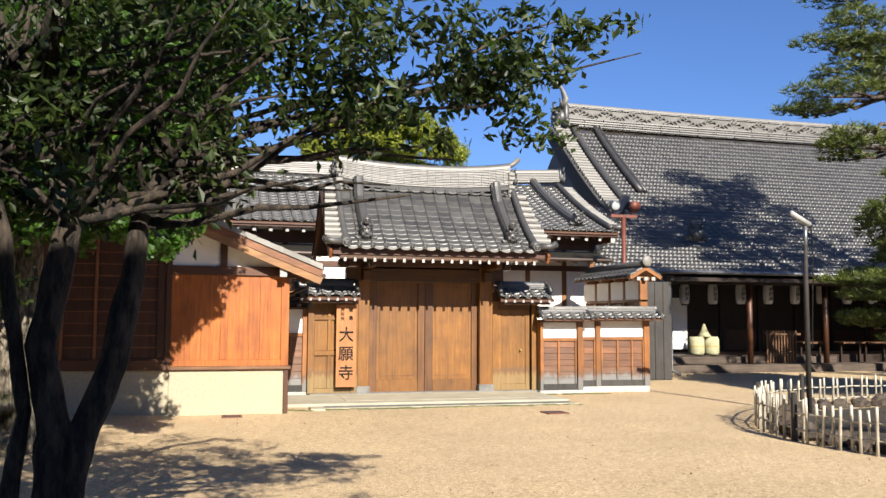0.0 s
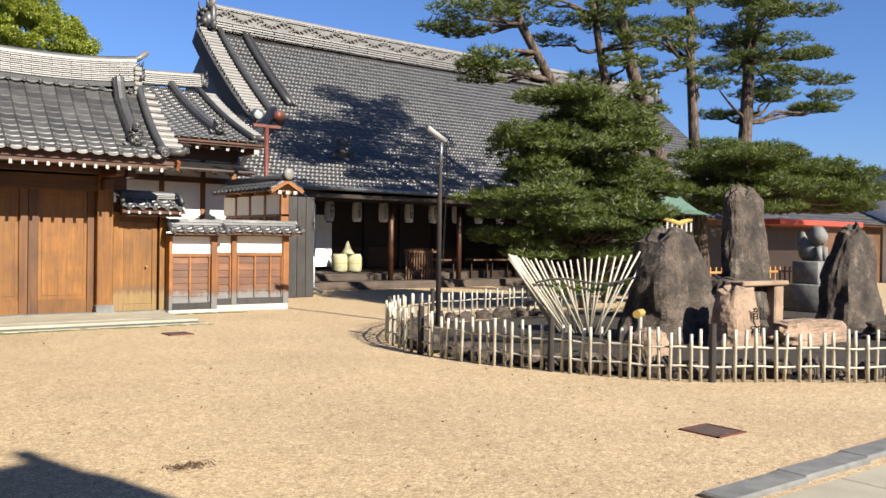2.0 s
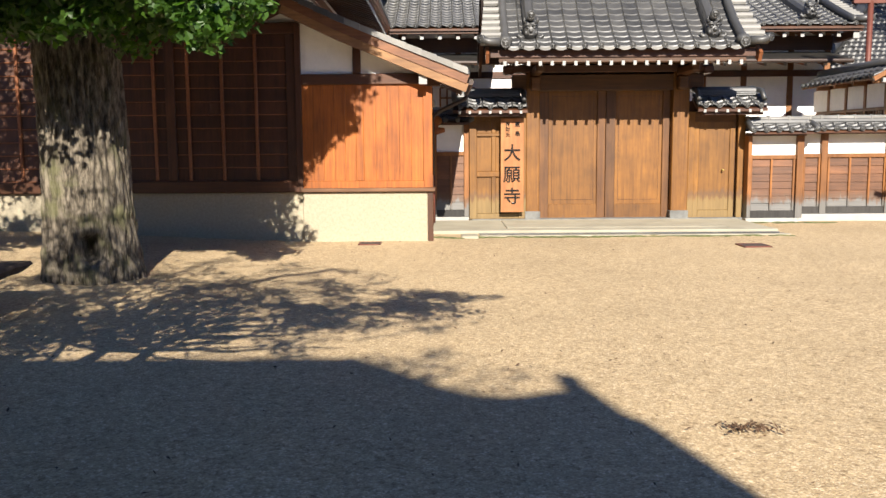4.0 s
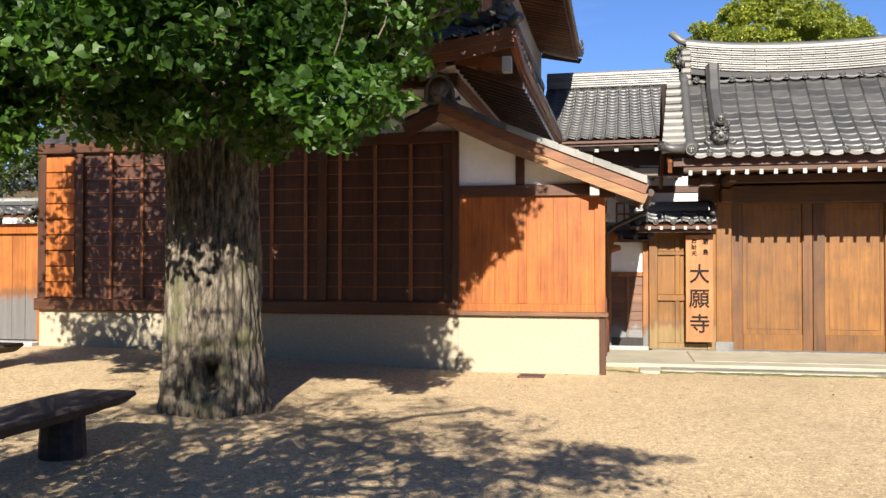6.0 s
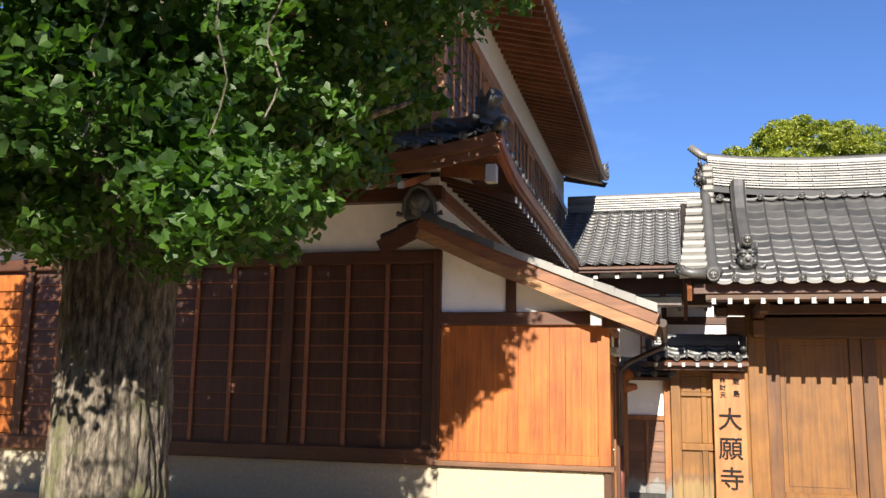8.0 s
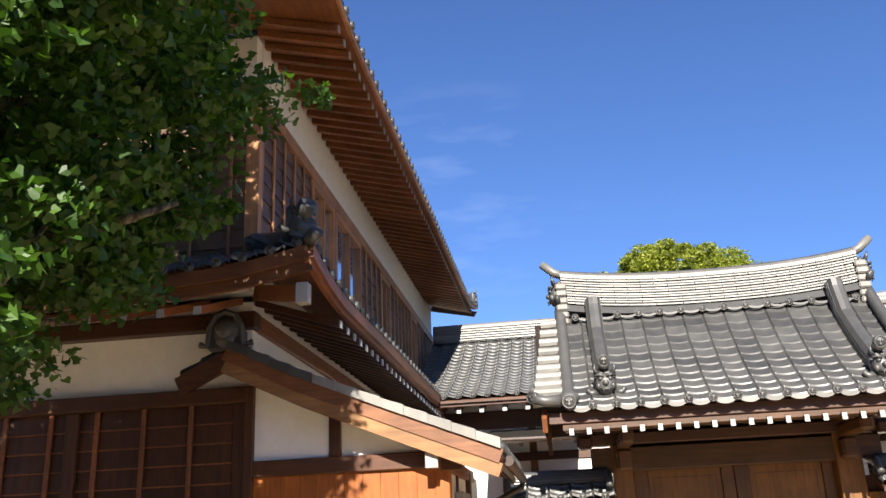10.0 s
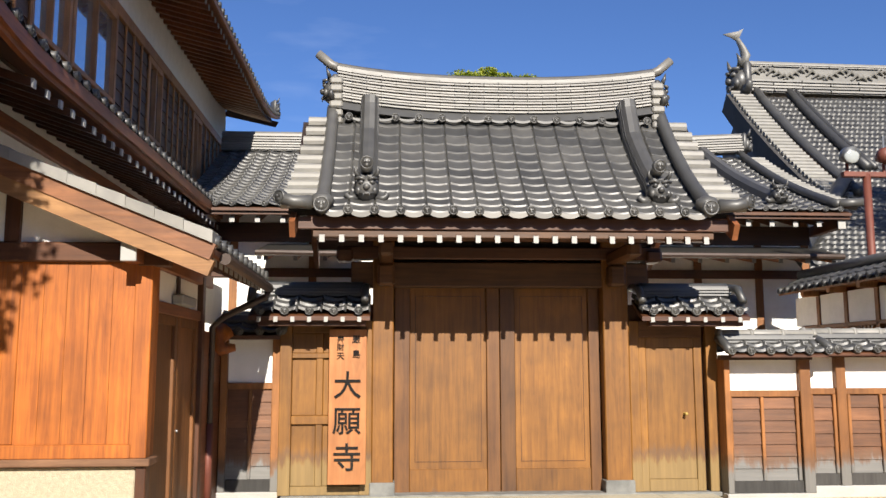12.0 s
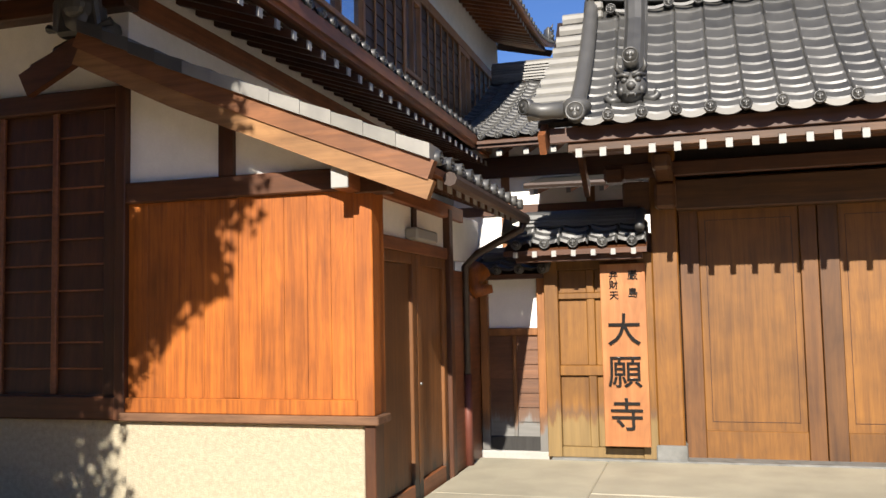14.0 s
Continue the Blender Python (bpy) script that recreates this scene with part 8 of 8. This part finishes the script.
def yard_door():
    d = thing("yard_door", "small orange timber yard door under a tiled roof", "door")
    y = 15.6
    box_part("post", (-8.75, y - 0.05, 0.2, -8.55, y + 0.12, 2.1), WOOD_ORANGE, d)
    box_part("post", (-7.56, y - 0.05, 0.2, -7.46, y + 0.12, 2.1), WOOD_ORANGE, d)
    for i in range(4):
        x = -8.52 + i * 0.24
        box_part("door_board", (x + 0.002, y, 0.32, x + 0.238, y + 0.04, 1.98), wood("yard_door_timber", (0.22, 0.07, 0.014), (0.34, 0.125, 0.025), "z", stain=(1.05, (0.13, 0.125, 0.12))) if i == 0 else bpy.data.materials["yard_door_timber"], d)
    box_part("head", (-8.9, y - 0.06, 1.98, -7.42, y + 0.1, 2.14), WOOD_ORANGE, d)
    box_part("step", (-8.9, y - 0.3, 0.1, -7.45, y + 0.2, 0.3), CONCRETE, d)
    wall_roof(d, -9.6, -7.55, y, 2.28)
    box_part("side_wall", (-14.0, y, 0.1, -8.75, y + 0.15, 2.2), PLASTER, d)
    h = thing("town_house", "distant house with a grey tiled roof", "house")
    box_part("wall", (-15, 24, 0, -9.0, 29, 3.6), PLASTER, h)
    pr = [(0, 3.5), (2.6, 4.9)]
    tiled_slope("roof_tiles", h, pr, -15.4, -8.6, lambda u, q, z: (u, 23.4 + q, z), 0.3, 0.3, 0.05, TILE, k=4)
    deck("roof_boarding", h, pr, -15.4, -8.6, lambda u, q, z: (u, 23.4 + q, z), WOOD_DARK_X)


yard_door()


def drains():
    for x, y, s, in ((7.0, 5.2, 0.2), (5.8, 14.5, 0.2), (0.2, 15.05, 0.17)):
        g = thing("drain_grate", "rusty square iron drain grate set in gravel", "drain", "drain grates in the gravel", at=(x, y, ground_z(x, y) + 0.004))
        r = Shape()
        for a in ((-s, -s, s, -s + 0.025), (-s, s - 0.025, s, s), (-s, -s, -s + 0.025, s), (s - 0.025, -s, s, s)):
            r.box(a[0], a[1], -0.01, a[2], a[3], 0.014, 0.003)
        part("frame", r, IRON_RED, g)
        for i in range(9):
            yy = -s + 0.04 + (2 * s - 0.08) * i / 8
            box_part("bar", (-s + 0.02, yy - 0.009, -0.008, s - 0.02, yy + 0.009, 0.012), plain("grate_iron", (0.05, 0.035, 0.03), 0.7, 0.3) if "grate_iron" not in bpy.data.materials else bpy.data.materials["grate_iron"], g)
        box_part("pit", (-s + 0.02, -s + 0.02, -0.006, s - 0.02, s - 0.02, -0.002), BLACK, g)
    rng = random.Random(2)
    v, f = [], []
    for _ in range(90):
        oval_leaf(v, f, Vector((2.937 + rng.gauss(0, 0.09), 6.557 + rng.gauss(0, 0.05), 0.022)), 0.035, rng, 2.0)
    tagged(part("fallen_leaves", mesh_np("fallen_leaves", v, f, LEAF_DRY), LEAF_DRY), "small heap of dry brown leaves on the gravel", "leaves", kind="stuff")
    rng = random.Random(9)
    v, f = [], []
    for _ in range(900):
        x, y = rng.uniform(-4, 8), rng.uniform(2.5, 15.3)
        oval_leaf(v, f, Vector((x, y, ground_z(x, y) + 0.012)), rng.uniform(0.02, 0.04), rng, 2.5)
    tagged(part("leaf_litter", mesh_np("leaf_litter", v, f, LEAF_DRY), LEAF_DRY), "dark scattered leaf crumbs on the gravel", "leaves", kind="stuff")
    k = thing("kerb", "straight grey granite kerb along the paved path", "kerb", kind="structure")
    for i in range(9):
        x = 5.3 + i * 0.9
        box_part("kerb_stone", (x, 3.86 + 0.03 * i, -0.1, x + 0.89, 4.1 + 0.03 * i, 0.04), GRANITE, k, "", 0.015)
    p = thing("paved_path", "pale stone paved path beyond the kerb", "pavement", kind="structure")
    for i in range(8):
        for j in range(4):
            box_part("paving_stone", (5.4 + i * 1.0, 0.1 + j * 0.92, -0.1, 6.39 + i * 1.0, 1.01 + j * 0.92, 0.025), SLAB, p, "", 0.01)


drains()


def porch_things():
    for x in (15.25, 15.8):
        b = thing("straw_barrel", "white straw-wrapped sake barrel in the hall porch", "barrel", "barrels in the porch", at=(x, 25.35, 0.55))
        part("body", Shape().tube([(0, 0, 0), (0, 0, 0.08), (0, 0, 0.5), (0, 0, 0.6)], [0.22, 0.26, 0.26, 0.22], 16), STRAW, b, smooth=True)
        part("rope_band", Shape().tube([(0, 0, 0.28), (0, 0, 0.31)], 0.267, 16), GOLD, b)
    o = thing("offering_stack", "white tapering offering on the barrels", "offering", at=(15.55, 25.35, 1.15))
    part("stack", Shape().tube([(0, 0, 0), (0, 0, 0.1), (0, 0, 0.22), (0, 0, 0.42)], [0.24, 0.16, 0.1, 0.03], 12), STRAW, o, smooth=True)
    r = thing("porch_railing", "slatted dark timber rail in the hall porch", "railing")
    for i in range(11):
        box_part("slat", (17.6 + i * 0.11, 24.9, 0.3, 17.65 + i * 0.11, 24.94, 1.35), WOOD_UPPER, r)
    box_part("rail", (17.55, 24.88, 1.2, 18.9, 24.96, 1.28), WOOD_UPPER, r)
    for x in (19.0, 20.6, 21.6):
        t = thing("porch_table", "low dark wooden table with small boxes in the porch", "table")
        box_part("top", (x, 24.9, 0.92, x + 0.9, 25.4, 0.98), WOOD_UPPER, t)
        for dx in (0.05, 0.8):
            box_part("leg", (x + dx, 25.1, 0.28, x + dx + 0.06, 25.16, 0.92), WOOD_HALL_SHADE, t)


porch_things()


def far_things():
    s = thing("small_shrine", "small shrine with green copper roof and straw rope", "shrine", at=(19.45, 15.6, 0))
    rf = Shape()
    ring = [[(sx * w, sy * w * 0.7, z) for sx, sy in ((-1, -1), (1, -1), (1, 1), (-1, 1))] for w, z in ((1.1, 2.42), (0.8, 2.55), (0.5, 2.8), (0.3, 3.02))]
    v = [p for q in ring for p in q]
    rf.add(v, [(a * 4 + i, a * 4 + (i + 1) % 4, (a + 1) * 4 + (i + 1) % 4, (a + 1) * 4 + i) for a in range(3) for i in range(4)] + [(12, 13, 14, 15), (3, 2, 1, 0)])
    part("roof", rf, GREEN_COPPER, s)
    part("roof_ridge", Shape().box(-0.4, -0.08, 3.0, 0.4, 0.08, 3.1), GREEN_COPPER, s)
    part("body", Shape().box(-0.45, -0.35, 1.4, 0.45, 0.35, 2.4), WOOD_HALL_SHADE, s)
    part("rope", Shape().tube([(-0.6, -0.5, 2.3), (0, -0.55, 2.16), (0.6, -0.5, 2.3)], 0.07, 8), GOLD, s, "straw rope")
    for i in range(6):
        part("paper_strip", Shape().box(-0.5 + i * 0.2, -0.56, 1.95, -0.42 + i * 0.2, -0.54, 2.2), PAINT_WHITE, s)
    part("base", Shape().box(-0.5, -0.4, 0, 0.5, 0.4, 1.4), GRANITE, s)
    l = thing("stone_lion", "pale carved stone guardian lion seated on a stepped pedestal", "statue", at=(20.6, 11.9, 0))
    b = Shape()
    b.box(-0.55, -0.45, 0, 0.55, 0.45, 0.7, 0.03).box(-0.42, -0.34, 0.7, 0.42, 0.34, 1.25, 0.03)
    b.blob((0, 0.1, 1.5), (0.26, 0.3, 0.3), 10, 8).blob((-0.05, -0.12, 1.85), (0.22, 0.22, 0.24), 10, 8, 0.3, 2).tube([(0.12, -0.2, 1.25), (0.12, -0.18, 1.6)], 0.08, 8).tube([(-0.14, -0.2, 1.25), (-0.14, -0.18, 1.6)], 0.08, 8)
    b.blob((0.1, 0.38, 1.7), (0.1, 0.14, 0.28), 8, 6)
    part("figure", b, GRANITE, l, smooth=True)
    h = thing("shop_house", "low shop building with a red awning and dark front", "house")
    box_part("wall", (26, 19.5, 0, 40, 26, 2.6), WOOD_UPPER, h)
    box_part("awning", (29, 17.9, 2.4, 35, 19.5, 2.6), RED_ROOF, h, "red awning")
    box_part("dark_front", (26.5, 19.44, 0.1, 34.5, 19.48, 2.3), WOOD_HALL_SHADE, h)
    pr = [(0, 2.6), (3.2, 4.0)]
    tiled_slope("roof_tiles", h, pr, 25.5, 41, lambda u, q, z: (u, 19.0 + q, z), 0.35, 0.35, 0.05, TILE, k=4)
    deck("roof_boarding", h, pr, 25.5, 41, lambda u, q, z: (u, 19.0 + q, z), WOOD_DARK_X)
    h2 = thing("town_house", "white house with a shallow dark roof at the far end", "house")
    box_part("wall", (40, 17, 0, 50, 26, 4.2), PLASTER, h2)
    part("roof", Shape().add([(39.5, 16.5, 4.2), (50.5, 16.5, 4.2), (50.5, 26.5, 4.2), (39.5, 26.5, 4.2), (45, 19, 5.6), (45, 24, 5.6)], [(0, 1, 4), (1, 2, 5, 4), (2, 3, 5), (3, 0, 4, 5), (3, 2, 1, 0)]), METAL_DARK, h2)
    f = thing("metal_rail_fence", "thin yellowish bar fence beyond the stones", "fence")
    for i in range(26):
        box_part("bar", (17.4 + i * 0.22, 12.6, 0.1, 17.45 + i * 0.22, 12.63, 1.1), GOLD if i % 2 else WOOD_FRAME, f)
    for z in (0.35, 0.95):
        box_part("rail", (17.3, 12.58, z, 23.2, 12.66, z + 0.05), WOOD_FRAME, f)
    hill = Shape()
    n = 60
    vs, fs = [], []
    for i in range(n + 1):
        x = -100 + 600 * i / n
        hgt = 26 + 22 * noise.noise(Vector((x * 0.008, 2.0, 0))) + 6 * noise.noise(Vector((x * 0.04, 5.0, 0)))
        vs += [(x, 420, -2), (x, 440, hgt * (0.35 + 0.65 * min(1, max(0, (x - 150) / 150))))]
    fs = [(i * 2, i * 2 + 2, i * 2 + 3, i * 2 + 1) for i in range(n)]
    tagged(part("backdrop", hill.add(vs, fs), FAR_HILL), "distant blue-green wooded hills", "hills", kind="structure")
    # Added slopes: they hide the low sky to reduce fill light in shadows.
    for nm, x0, y0, x1, y1, top in (("south", -70, -26, 70, -26, 13.5), ("west", -26, -30, -30, 45, 11.0)):
        v, f2 = [], []
        for i in range(41):
            t = i / 40
            x, y = x0 + (x1 - x0) * t, y0 + (y1 - y0) * t
            nx, ny = (0, -1) if nm == "south" else ((-1, 0) if nm == "west" else (1, 0))
            for k, (d, z) in enumerate(((0, -0.5), (1.5, top * 0.5), (4, top * (0.86 + 0.14 * noise.noise(Vector((x * 0.2, y * 0.2, 1.0))))), (30, top * 0.9))):
                v.append((x + nx * d, y + ny * d, z))
        for i in range(40):
            for k in range(3):
                f2.append((i * 4 + k, i * 4 + k + 1, i * 4 + k + 5, i * 4 + k + 4))
        tagged(part("backdrop", Shape().add(v, f2), FAR_HILL), "added wooded slope blocking low sky light", "hills", kind="structure")


far_things()

# ---------------------------------------------------------------- single roof tiles of the gate, last
tiled_slope("front_tiles", GATE, GATE_PROF, GX0, GX1, GATE_PLACE, 0.27, 0.175, 0.026, TILE, True, step=0.015)
